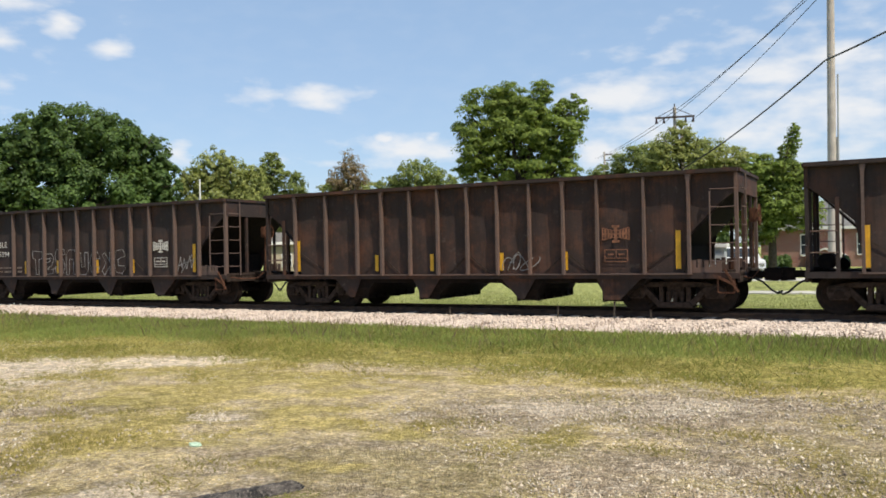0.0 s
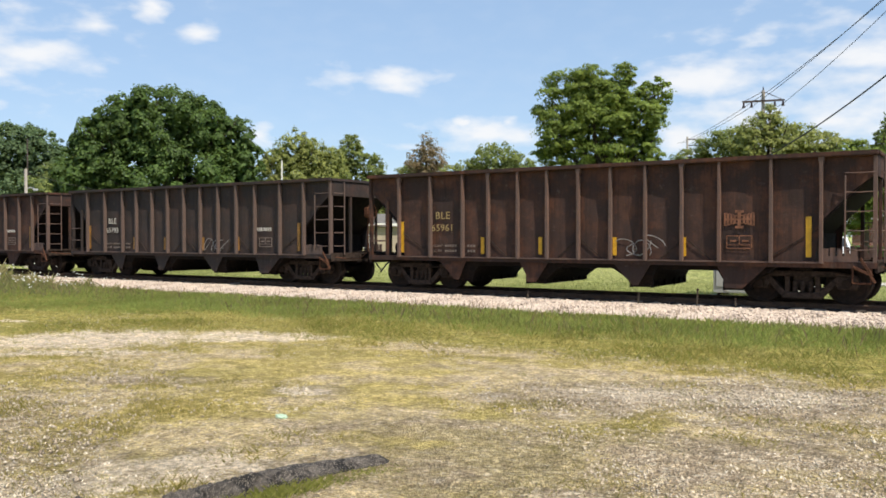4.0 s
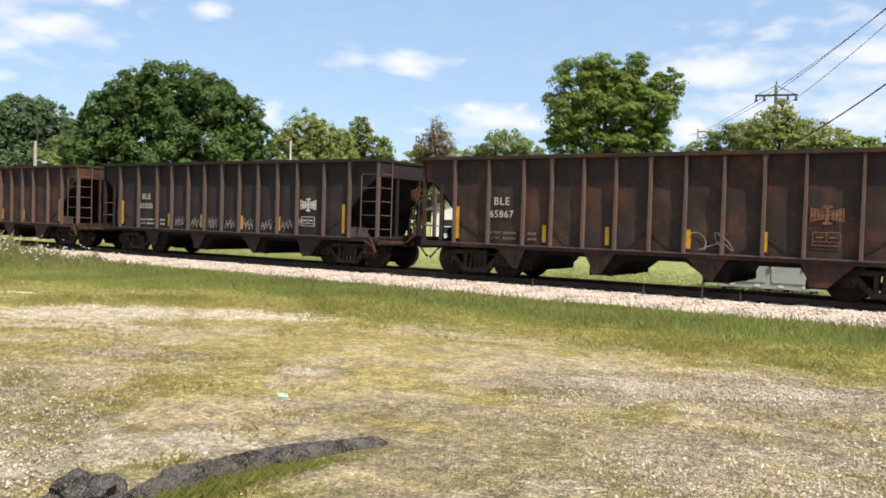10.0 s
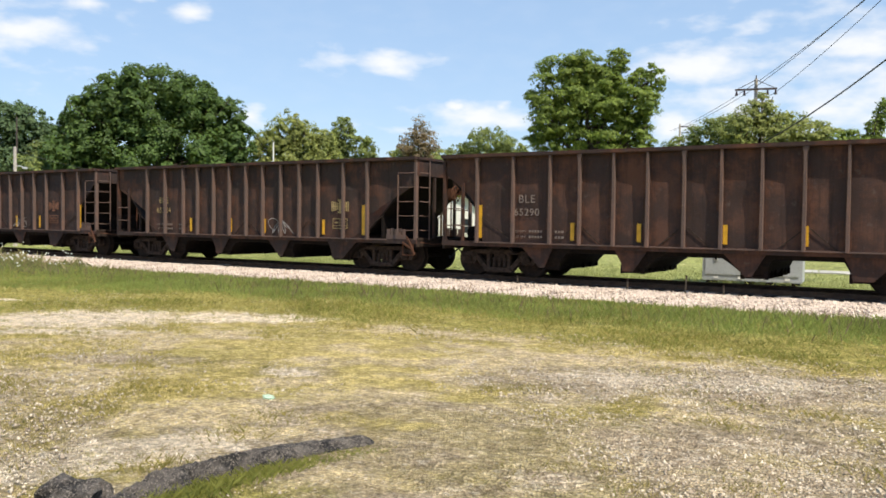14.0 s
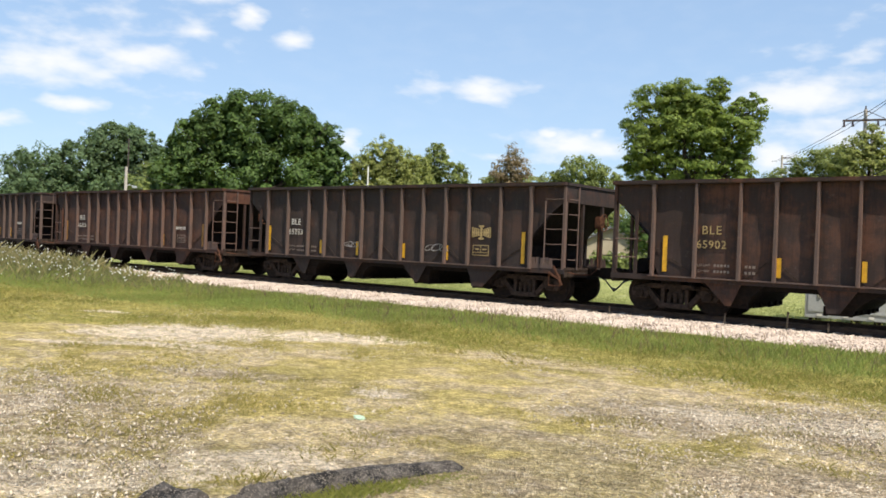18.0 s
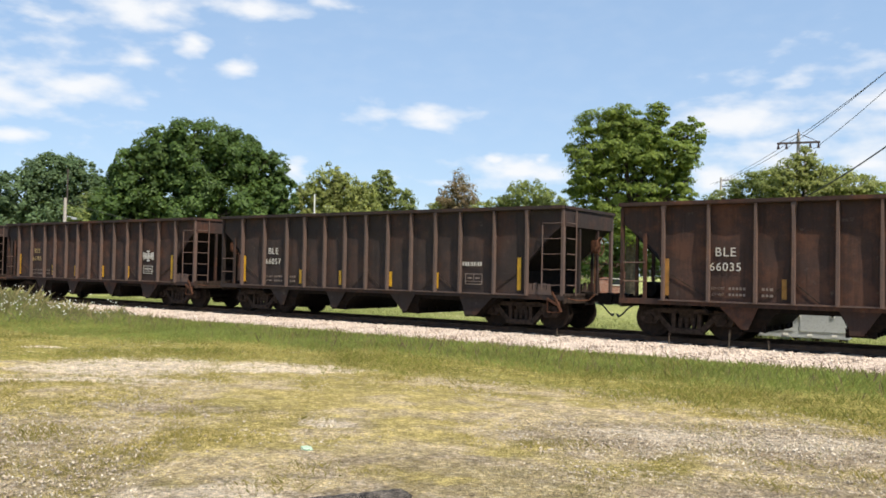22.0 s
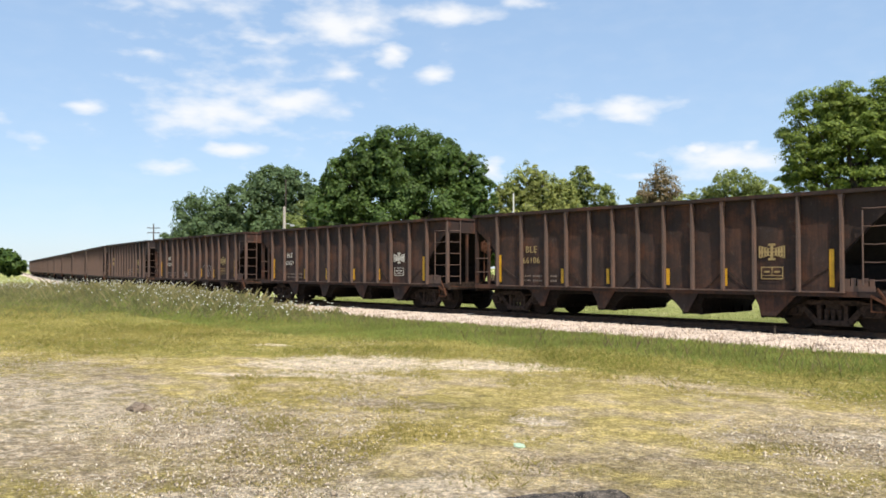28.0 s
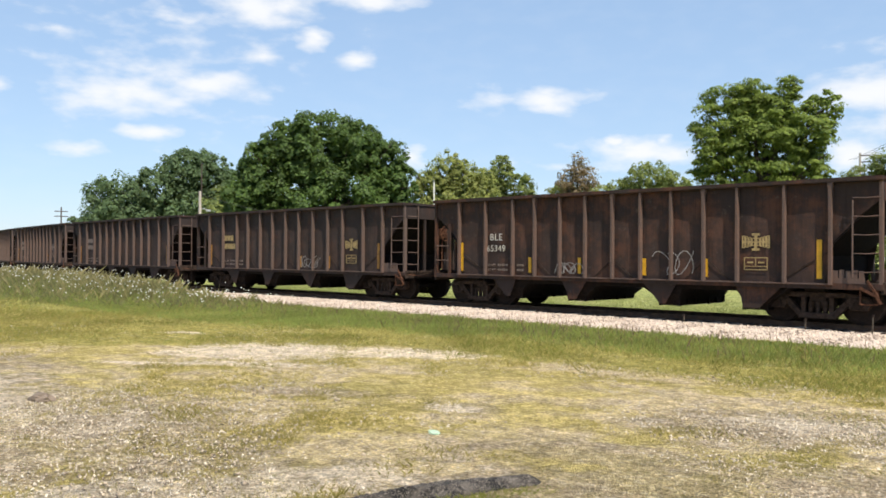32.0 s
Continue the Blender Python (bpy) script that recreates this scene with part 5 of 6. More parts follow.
for number, (one, spec) in enumerate(zip(CARS, TRAIN)):
    dress_car(one, spec, number)

# ---- trees ----


def leaf_cloud(name, lobes, count, size, mat, seed, spiky=0.0):
    """A crown of leaf clumps over lobes (x, y, z, rx, ry, rz): each bough a domed pad of leaves that face outward, with shade under it."""
    g = np.random.default_rng(seed)
    lobes = np.array(lobes, float)
    area = lobes[:, 3] * lobes[:, 5]
    boughs = 54 if lobes[:, 3].max() < 3.2 else 120
    pick = g.choice(len(lobes), count, p=area / area.sum())
    which = np.minimum(g.integers(0, boughs, count), g.integers(0, boughs + 20, count))
    out = g.normal(size=(len(lobes), boughs, 3))
    out /= np.linalg.norm(out, axis=2)[..., None]
    reach = g.uniform(0.66, 0.94, (len(lobes), boughs))
    girth = g.uniform(0.15, 0.29, (len(lobes), boughs)) * (1.0 if boughs == 54 else 0.78)
    way = g.normal(size=(count, 3))
    way[:, 2] = np.where(g.uniform(0, 1, count) < 0.8, np.abs(way[:, 2]), way[:, 2])
    way /= np.linalg.norm(way, axis=1)[:, None]
    fill = g.uniform(0.45, 1.0, count) ** 0.4 + spiky * g.uniform(0, 1.2, count) ** 2 + 0.16 * g.normal(0, 1, count) * (g.uniform(0, 1, count) < 0.3)
    size3 = lobes[pick, 3:]
    puff = way * (girth[pick, which] * size3.mean(1) * fill)[:, None] * (np.array([1.15, 1.15, 0.85]) if boughs == 54 else np.array([0.95, 0.95, 1.2]))
    c = lobes[pick, :3] + out[pick, which] * size3 * reach[pick, which][:, None] + puff
    up = 1.1 * way + 0.35 * out[pick, which] + g.normal(0, 0.33, (count, 3)) + np.array([0, 0, 0.35])
    up /= np.linalg.norm(up, axis=1)[:, None]
    a = np.cross(up, g.normal(size=(count, 3)))
    a /= np.linalg.norm(a, axis=1)[:, None]
    b = np.cross(up, a)
    s = (size * g.uniform(0.5, 1.35, count))[:, None]
    bend = up * s * 0.22
    v = np.stack([c - a * s, c + b * s * 0.62 - bend, c + a * s, c - b * s * 0.62 - bend], 1)
    f = np.arange(count * 4).reshape(count, 4)
    f = np.concatenate([f[:, [0, 1, 2]], f[:, [0, 2, 3]]])
    return raw_mesh(name, v.reshape(-1, 3), f, mat)


def make_tree(x, y, lobes, mat, label, seed, leaves, size=0.30, trunk_r=0.28, lean=0.0, spiky=0.0):
    """lobes: (right, z, width radius, height radius) seen from the lot; spread in depth at random."""
    r = random.Random(seed)
    z0 = lie_on(x, y)
    tree = tagged(new("tree"), label, "tree", "trees behind the track")
    tree.matrix_basis = pose(x, y, z0, 0, 0, math.degrees(math.atan2(-x, y)))
    solid = [(a, r.uniform(-0.25, 0.25) * w, z - z0, w * 1.02, w * r.uniform(0.85, 1.1), h * 0.99) for a, z, w, h in lobes]
    bm = bmesh.new()
    top = max(l[2] for l in solid)
    rod(bm, (0, 0, -0.2), (lean * 0.5, 0, top * 0.45), trunk_r, 10, trunk_r * 0.7)
    for a, d, z, w, dd, h in solid:
        rod(bm, (lean * 0.5, 0, top * 0.42), (a, d, z), trunk_r * 0.55, 7, trunk_r * 0.15)
        for _ in range(5):
            e = (a + r.uniform(-0.8, 0.8) * w, d + r.uniform(-0.8, 0.8) * dd, z + r.uniform(-0.2, 0.8) * h)
            rod(bm, (a * 0.6 + lean * 0.2, d * 0.6, z * 0.75 + top * 0.1), e, trunk_r * 0.22, 5, 0.02)
    part("trunk", bm, BARK, tree)
    place_part("crown", leaf_cloud("crown", solid + [(a, d, z, w * 0.62, dd * 0.62, h * 0.62) for a, d, z, w, dd, h in solid], leaves, size, mat, seed, spiky), tree)
    return tree


def tree_at(az, dist, lobes, mat, label, seed, leaves, **more):
    x, y = bearing(az, dist)
    return make_tree(x, y, lobes, mat, label, seed, leaves, **more)


tree_at(51.6, 60, [(-0.4, 8.8, 3.5, 3.0), (2.2, 9.0, 2.1, 2.3), (-2.6, 8.6, 2.2, 2.5), (-4.2, 7.5, 1.9, 2.1), (4.2, 7.9, 1.8, 2.1), (5.0, 6.5, 1.5, 1.9), (-5.0, 5.3, 2.2, 2.6), (0, 5.1, 5.2, 3.0), (3.6, 4.3, 3.3, 2.4)], LEAF_DEEP, "huge broad deep-green shade tree behind the track", 11, 125000, size=0.118, trunk_r=0.5)
tree_at(60.9, 78, [(0.6, 7.95, 2.9, 3.2), (2.4, 7.75, 2.3, 3.0), (-2.0, 6.75, 2.5, 2.8), (-5.4, 5.45, 3.0, 3.1), (4.2, 6.85, 2.0, 2.5), (0, 3.85, 6.5, 3.0)], LEAF_BLUE, "blue-green broadleaf tree behind the track", 12, 55130, size=0.138, trunk_r=0.4)
tree_at(65.3, 96, [(0, 4.2, 3.4, 3.6), (2.6, 5.2, 2.8, 3.0), (-2.8, 3.0, 2.6, 2.4)], LEAF_BLUE, "dark rounded tree at the end of the tree line", 13, 27564, size=0.160)
tree_at(56.0, 66, [(0, 4.6, 3.0, 3.0), (2.0, 3.6, 2.6, 2.4), (-2.4, 4.0, 2.4, 2.6)], LEAF_OLIVE, "mid-green bushy tree at the foot of a larger one", 14, 27564, size=0.122)
tree_at(43.0, 70, [(-0.6, 8.05, 1.7, 2.4), (-2.0, 6.55, 1.7, 2.4), (1.0, 7.55, 1.6, 2.2), (2.4, 6.95, 1.5, 2.0), (0, 4.55, 3.8, 2.6)], LEAF_YELLOW, "yellow-green young tree behind the track", 15, 36753, size=0.107, spiky=0.12)
tree_at(39.6, 74, [(0.0, 8.65, 1.2, 1.9), (1.6, 6.95, 1.6, 1.9), (-1.5, 7.35, 1.7, 1.9), (3.4, 5.15, 1.9, 1.6), (0, 4.55, 3.4, 2.4)], LEAF_OLIVE, "dark olive tree with a ragged top", 16, 33690, size=0.107, spiky=0.14)
tree_at(34.4, 80, [(-1.4, 6.8, 1.8, 1.8), (0.8, 6.6, 2.1, 1.9), (2.8, 5.4, 1.9, 1.7), (-3.2, 4.2, 1.8, 1.6)], LEAF_YELLOW, "low yellow-green bushy tree", 17, 21080, size=0.114, spiky=0.1)
tree_at(34.5, 78, [(0, 9.55, 1.0, 1.7), (1.0, 8.55, 1.0, 1.3), (-1.1, 8.45, 1.0, 1.2), (0.2, 7.75, 1.6, 1.2)], LEAF_BROWN, "sparse browning tree top among green trees", 18, 5208, size=0.091, spiky=0.4)
tree_at(29.9, 86, [(0, 8.85, 2.9, 2.4), (-2.6, 7.35, 2.1, 2.2), (2.5, 7.85, 2.1, 2.2), (0, 5.35, 4.2, 2.8)], LEAF_OLIVE, "rounded green tree with a domed crown", 19, 29760, size=0.122)
tree_at(22.8, 50, [(-2.0, 9.12, 2.0, 2.2), (-0.5, 10.32, 1.4, 1.4), (1.4, 10.72, 0.7, 1.0), (0.2, 9.32, 1.7, 1.5), (3.2, 9.72, 1.05, 1.05), (2.3, 8.22, 1.5, 1.8), (-2.6, 7.32, 1.45, 1.9), (0.2, 7.52, 2.9, 2.5), (2.4, 6.12, 1.3, 1.6), (-2.2, 5.52, 1.35, 1.6), (0.0, 4.52, 2.6, 1.6)], LEAF_MAPLE, "tall fresh-green maple with a notched crown", 20, 91884, size=0.081, trunk_r=0.34)
tree_at(15.2, 62, [(0, 7.4, 1.7, 1.7), (-1.8, 6.4, 1.4, 1.5), (1.6, 7.7, 1.4, 1.6), (0, 4.5, 2.9, 2.6)], LEAF_OLIVE, "feathery grey-green tree behind the track", 21, 31000, size=0.087, spiky=0.28)
tree_at(12.3, 56, [(0.2, 8.35, 1.0, 1.4), (-1.0, 7.45, 1.2, 1.5), (1.2, 7.45, 1.3, 1.5), (0, 4.65, 2.5, 2.9)], LEAF_YELLOW, "yellow-green tree round a utility pole", 22, 28520, size=0.084, spiky=0.28)
tree_at(9.4, 57, [(0, 7.0, 1.6, 1.5), (1.2, 6.1, 1.3, 1.5), (-0.8, 6.0, 1.2, 1.5), (0, 3.8, 2.2, 2.4)], LEAF_YELLOW, "bright yellow-green tree with open crown", 23, 26040, size=0.084, spiky=0.28)
tree_at(6.6, 55, [(-0.7, 6.0, 1.2, 1.3), (0.7, 5.6, 1.1, 1.4), (1.9, 5.2, 0.9, 1.3), (0.3, 4.0, 1.6, 1.6), (1.7, 3.4, 1.3, 1.3), (1.3, 7.9, 0.40, 1.1), (0.9, 7.0, 0.55, 0.9), (-0.4, 6.2, 0.9, 1.0), (0.9, 5.4, 0.8, 1.0), (-0.9, 4.6, 1.1, 1.4), (-0.6, 3.0, 1.2, 1.6)], LEAF_MAPLE, "young green tree with a tall upright leader", 24, 42000, size=0.081, spiky=0.25)
tree_at(-0.5, 60, [(0, 5.0, 1.6, 1.6), (1.8, 4.6, 1.6, 1.8), (-1.4, 4.0, 1.3, 1.5)], LEAF_OLIVE, "green tree beside the brick building", 25, 18376, size=0.100)
tree_at(25.0, 66, [(0, 3.4, 2.6, 2.4), (2.0, 3.2, 2.2, 2.4), (4.2, 3.2, 2.2, 2.4), (6.4, 3.2, 2.2, 2.4)], LEAF_DEEP, "dark green shrubby trees under a maple", 26, 30628, size=0.100)
tree_at(47.0, 72, [(0, 3.6, 2.8, 2.6), (2.4, 3.2, 2.2, 2.2), (-2.2, 3.6, 2.2, 2.4)], LEAF_DEEP, "dark green undergrowth tree", 27, 21439, size=0.122)
tree_at(33.4, 84, [(3.1 * k, 2.7 + 0.5 * (k % 2), 2.3, 2.9) for k in range(-4, 4)], LEAF_OLIVE, "row of dull green bushy trees behind the houses", 28, 34000, size=0.135)
tree_at(43.5, 86, [(3.2 * k, 2.8 + 0.4 * (k % 2), 2.4, 3.0) for k in range(-3, 4)], LEAF_DEEP, "row of dark bushy trees behind a shed", 29, 28000, size=0.14)
tree_at(32.9, 57, [(0.1, 4.6, 1.5, 1.5), (-1.0, 3.9, 1.0, 1.1), (1.1, 4.0, 1.1, 1.0)], LEAF_OLIVE, "small light tree with a bare trunk before the white house", 30, 16000, size=0.085, spiky=0.2, trunk_r=0.12)
for k, (az, dist, h) in enumerate(((77.2, 175, 5.2), (79.2, 170, 8.2), (82.0, 160, 8.5), (85.5, 165, 6.0), (90.0, 170, 7.0))):
    tree_at(az, dist, [(0, h * 0.55, 4.2, h * 0.45), (-3.4, h * 0.45, 3.4, h * 0.38), (3.0, h * 0.36, 2.6, h * 0.32)], LEAF_DEEP, "dark distant tree at the end of the line", 40 + k, 4500, size=0.55)
for k, (az, dist, h) in enumerate(((-6, 70, 7.5), (-14, 66, 8.5), (-24, 60, 8.0), (-36, 58, 9.0), (71.5, 130, 2.2))):
    tree_at(az, dist, [(0, h * 0.6, 3.0, h * 0.4), (-2.2, h * 0.5, 2.2, h * 0.34), (2.4, h * 0.46, 2.2, h * 0.34)], LEAF_OLIVE, "green tree beyond the far side of the lot", 60 + k, 4500, size=0.34)


def make_hedge(az, dist, w, h, mat, label, seed):
    x, y = bearing(az, dist)
    z = lie_on(x, y)
    lobes = [((k + 0.5) * w / 5 - w / 2, 0, h * 0.45, w / 7, 0.8, h * 0.55) for k in range(5)]
    ob = tagged(new("shrub", leaf_cloud("shrub", lobes + [(a, b, c, d * 0.6, e * 0.6, f * 0.7) for a, b, c, d, e, f in lobes], 3600, 0.16, mat, seed)), label, "shrub")
    ob.matrix_basis = pose(x, y, z, 0, 0, az)


make_hedge(11.0, 52, 6.0, 2.6, LEAF_DEEP, "dark clipped hedge behind the parked vehicle", 71)
make_hedge(16.5, 55, 5.0, 3.4, LEAF_OLIVE, "leafy shrub row behind the track", 72)
make_hedge(6.4, 60, 1.6, 1.0, LEAF_DEEP, "small dark shrub beside the brick building", 73)
make_hedge(27.0, 58, 4.0, 1.6, LEAF_OLIVE, "low green shrubs before the houses", 74)
make_hedge(3.2, 61, 2.0, 1.0, LEAF_DEEP, "small dark shrub under the brick wall", 75)

# ---- poles and cables ----


def utility_pole(az, dist, top, r, arm, label, lean=0.0, mat=None):
    x, y = bearing(az, dist)
    z = lie_on(x, y)
    pole = tagged(new("utility_pole"), label, "utility pole")
    pole.matrix_basis = pose(x, y, z, 0, lean, az)
    h = top - z
    bm = bmesh.new()
    rod(bm, (0, 0, -0.3), (0, 0, h), r, 14, r * 0.7)
    part("pole", bm, mat or POLEWOOD, pole, smooth=False)
    if arm:
        part("crossarm", box(bmesh.new(), -arm, arm, -r - 0.1, -r, h - 0.75, h - 0.63, 0.01), DARKWOOD, pole)
        for s in (-1, 1):
            part("brace", bar(bmesh.new(), (s * arm * 0.85, -r - 0.05, h - 0.62), (s * 0.05, -r - 0.05, h - 0.12), 0.07, 0.03, (0, 1, 0)), DARKWOOD, pole)
            for k in (0.93, 0.55):
                bm = rod(bmesh.new(), (s * arm * k, -r - 0.05, h - 1.0), (s * arm * k, -r - 0.05, h - 0.76), 0.075, 8, 0.05)
                rod(bm, (s * arm * k, -r - 0.05, h - 1.06), (s * arm * k, -r - 0.05, h - 1.0), 0.1, 8)
                part("insulator", bm, CERAMIC, pole)
        part("top_insulator", rod(bmesh.new(), (0, 0, h), (0, 0, h + 0.22), 0.05, 8, 0.03), CERAMIC, pole)
    return pole


utility_pole(12.46, 57, 10.75, 0.15, 1.25, "wooden utility pole with braced crossarm and insulators")
utility_pole(12.05, 57.6, 9.9, 0.13, 0, "second plain wooden pole standing close behind another")
tall = utility_pole(3.12, 37, 14.5, 0.185, 0, "tall pale weathered wooden utility pole", lean=0.6)
part("conduit", rod(bmesh.new(), (0.24, -0.02, 0), (0.24, -0.02, 8.6), 0.035, 8), GREYMETAL, tall)
utility_pole(2.72, 42, 6.4, 0.11, 0, "short grey wooden pole behind a taller one")
far = utility_pole(17.1, 100, 12.9, 0.16, 0.0, "distant wooden pole with small side arms")
for z, w in ((12.7, 1.0), (12.0, 1.3)):
    part("side_arm", box(bmesh.new(), 0, w, -0.06, 0.06, z, z + 0.1), DARKWOOD, far)
utility_pole(44.26, 60, 6.85, 0.075, 0, "slender white painted pole behind the train", mat=WHITEPAINT)
lamp = utility_pole(59.85, 55, 5.5, 0.12, 0, "grey wooden pole carrying a street lamp")
bm = bmesh.new()
pipe(bm, [(0, 0, 4.6), (0.2, 0, 4.72), (0.4, 0, 4.66)], 0.025)
part("lamp_arm", bm, GREYMETAL, lamp)
part("lamp_head", box(bmesh.new(), 0.36, 0.66, -0.08, 0.08, 4.52, 4.66, 0.03), GREYMETAL, lamp)
utility_pole(59.75, 68, 8.6, 0.06, 0, "thin dark mast against the trees", mat=DARKWOOD)
dist_pole = utility_pole(68.16, 130, 8.1, 0.13, 0.0, "far dark pole with two short crossarms", mat=DARKWOOD)
for z in (7.6, 6.9):
    part("crossarm", box(bmesh.new(), -0.9, 0.9, -0.08, 0.08, z, z + 0.12), DARKWOOD, dist_pole)


def cable(points, r, label, sag=0.4):
    cu = bpy.data.curves.new("cable", "CURVE")
    cu.dimensions, cu.bevel_depth, cu.bevel_resolution = "3D", r, 1
    for a, b in zip(points, points[1:]):
        a, b = Vector(a), Vector(b)
        sp = cu.splines.new("POLY")
        sp.points.add(15)
        for k in range(16):
            f = k / 15
            p = a.lerp(b, f)
            sp.points[k].co = (p.x, p.y, p.z - sag * 4 * f * (1 - f), 1)
    ob = new("cable", cu)
    me = bpy.data.meshes.new_from_object(ob.evaluated_get(bpy.context.evaluated_depsgraph_get()))
    bpy.data.objects.remove(ob)
    me.materials.clear()
    me.materials.append(WIRE)
    tagged(new("cable", me), label, "cable", "overhead cables")


px, py = bearing(12.46, 57)
tx, ty = bearing(3.12, 37)
fx, fy = bearing(17.1, 100)
for d, z0, z1 in ((-1.15, 9.75, 11.65), (-0.7, 9.75, 11.95), (1.15, 9.75, 12.2)):
    cable([(fx + d, fy, 12.2), (px + d, py - 0.15, z0), (tx + d * 0.4, ty - 0.2, z1), (tx + 9 + d, ty - 18, z1 + 0.4)], 0.016, "thin black overhead power line between poles", 0.22)
cable([(px, py - 0.2, 6.4), (tx - 0.1, ty - 0.2, 8.9), (tx + 9, ty - 17, 9.6)], 0.035, "thick black telephone cable between poles", 0.3)
lx, ly = bearing(59.85, 55)
wx, wy = bearing(52.5, 58)
cable([(lx, ly, 5.3), (wx, wy, 4.1)], 0.014, "thin service wire running from a lamp pole", 0.25)

# ---- buildings and things behind the track ----


def window_on(parent, x, z, w, h, y, frame=None):
    win = part("window", box(box(bmesh.new(), x - w / 2 - 0.07, x + w / 2 + 0.07, y - 0.05, y, z + h, z + h + 0.08), x - w / 2 - 0.07, x + w / 2 + 0.07, y - 0.07, y, z - 0.08, z), frame or WHITEPAINT, parent)
    for s in (-1, 1):
        part("jamb", box(bmesh.new(), x + s * (w / 2 + 0.035) - 0.035, x + s * (w / 2 + 0.035) + 0.035, y - 0.05, y, z, z + h), frame or WHITEPAINT, win)
    part("pane", box(bmesh.new(), x - w / 2, x + w / 2, y - 0.02, y - 0.005, z, z + h), GLASS, win)
    part("meeting_rail", box(bmesh.new(), x - w / 2, x + w / 2, y - 0.04, y - 0.022, z + h / 2 - 0.03, z + h / 2 + 0.03), frame or WHITEPAINT, win)


def house(az, dist, w, d, wall, ridge, mat, roof, label, windows, gable=False, turn=0.0):
    x, y = bearing(az, dist)
    z = lie_on(x, y)
    home = tagged(new("house"), label, "house", "buildings behind the track")
    home.matrix_basis = pose(x, y, z, 0, 0, az + turn)
    bm = box(bmesh.new(), -w / 2, w / 2, 0, d, -0.2, wall)
    part("wall", bm, mat, home)
    bm = bmesh.new()
    e = 0.35
    if gable:
        prism(bm, [(-w / 2 - e, wall - 0.15), (0, ridge), (w / 2 + e, wall - 0.15), (w / 2 + e, wall), (0, ridge + 0.18), (-w / 2 - e, wall)], -e, d + e)
        part("roof", bm, roof, home)
        part("gable", prism(bmesh.new(), [(-w / 2, wall), (w / 2, wall), (0, ridge - 0.02)], 0.0, d), mat, home)
    else:
        prism(bm, [(-e, wall - 0.12), (d / 2, ridge), (d + e, wall - 0.12), (d + e, wall + 0.03), (d / 2, ridge + 0.16), (-e, wall + 0.03)], -w / 2 - e, w / 2 + e, "x")
        part("roof", bm, roof, home)
        part("eave_board", box(bmesh.new(), -w / 2 - e, w / 2 + e, -e - 0.04, -e - 0.005, wall - 0.2, wall + 0.02), WHITEPAINT, home)
    for wx_, wz, ww, wh in windows:
        window_on(home, wx_, wz, ww, wh, -0.005)
    return home


brick = house(1.6, 70, 14.0, 9.0, 3.05, 5.1, BRICK, ROOFGREY, "long low red-brick building with grey roof", [(-3.6, 0.95, 0.95, 1.5), (0.3, 0.95, 0.95, 1.5), (3.6, 0.95, 0.95, 1.5)])
bm = bmesh.new()
prism(bm, [(-3.9, 0.9), (-2.4, 1.45), (-0.9, 0.9), (-0.9, 0.8), (-2.4, 1.32), (-3.9, 0.8)], -1.6, -0.01)
porch = part("porch_roof", bm, WHITEPAINT, brick, "white gabled porch roof")
for s in (-3.6, -1.2):
    part("porch_post", rod(bmesh.new(), (s, -1.5, -0.2), (s, -1.5, 0.85), 0.06, 8), WHITEPAINT, porch)
for s in (-1.6, 5.6):
    part("downpipe", rod(bmesh.new(), (s, -0.07, -0.1), (s, -0.07, 2.9), 0.05, 8), WHITEPAINT, brick)
house(32.2, 66, 5.6, 6.0, 2.6, 4.0, WHITEPAINT, ROOFGREY, "small white clapboard house behind the trees", [(-1.4, 0.7, 0.8, 1.1), (1.2, 0.7, 0.8, 1.1)], True)
house(27.6, 72, 5.0, 6.0, 2.3, 3.6, TANPAINT, ROOFGREY, "tan-sided house with a low gable", [(0.4, 0.6, 0.9, 0.9)], True)
house(38.2, 68, 4.4, 5.0, 2.7, 3.4, TANPAINT, ROOFGREY, "tan shed with a shallow roof", [(-0.6, 0.8, 0.7, 0.9)])
house(24.6, 80, 6.0, 6.0, 2.8, 4.4, BRICK, ROOFGREY, "red-brick house with a gable end", [(-1.2, 0.8, 0.8, 1.1), (1.2, 0.8, 0.8, 1.1)], True)


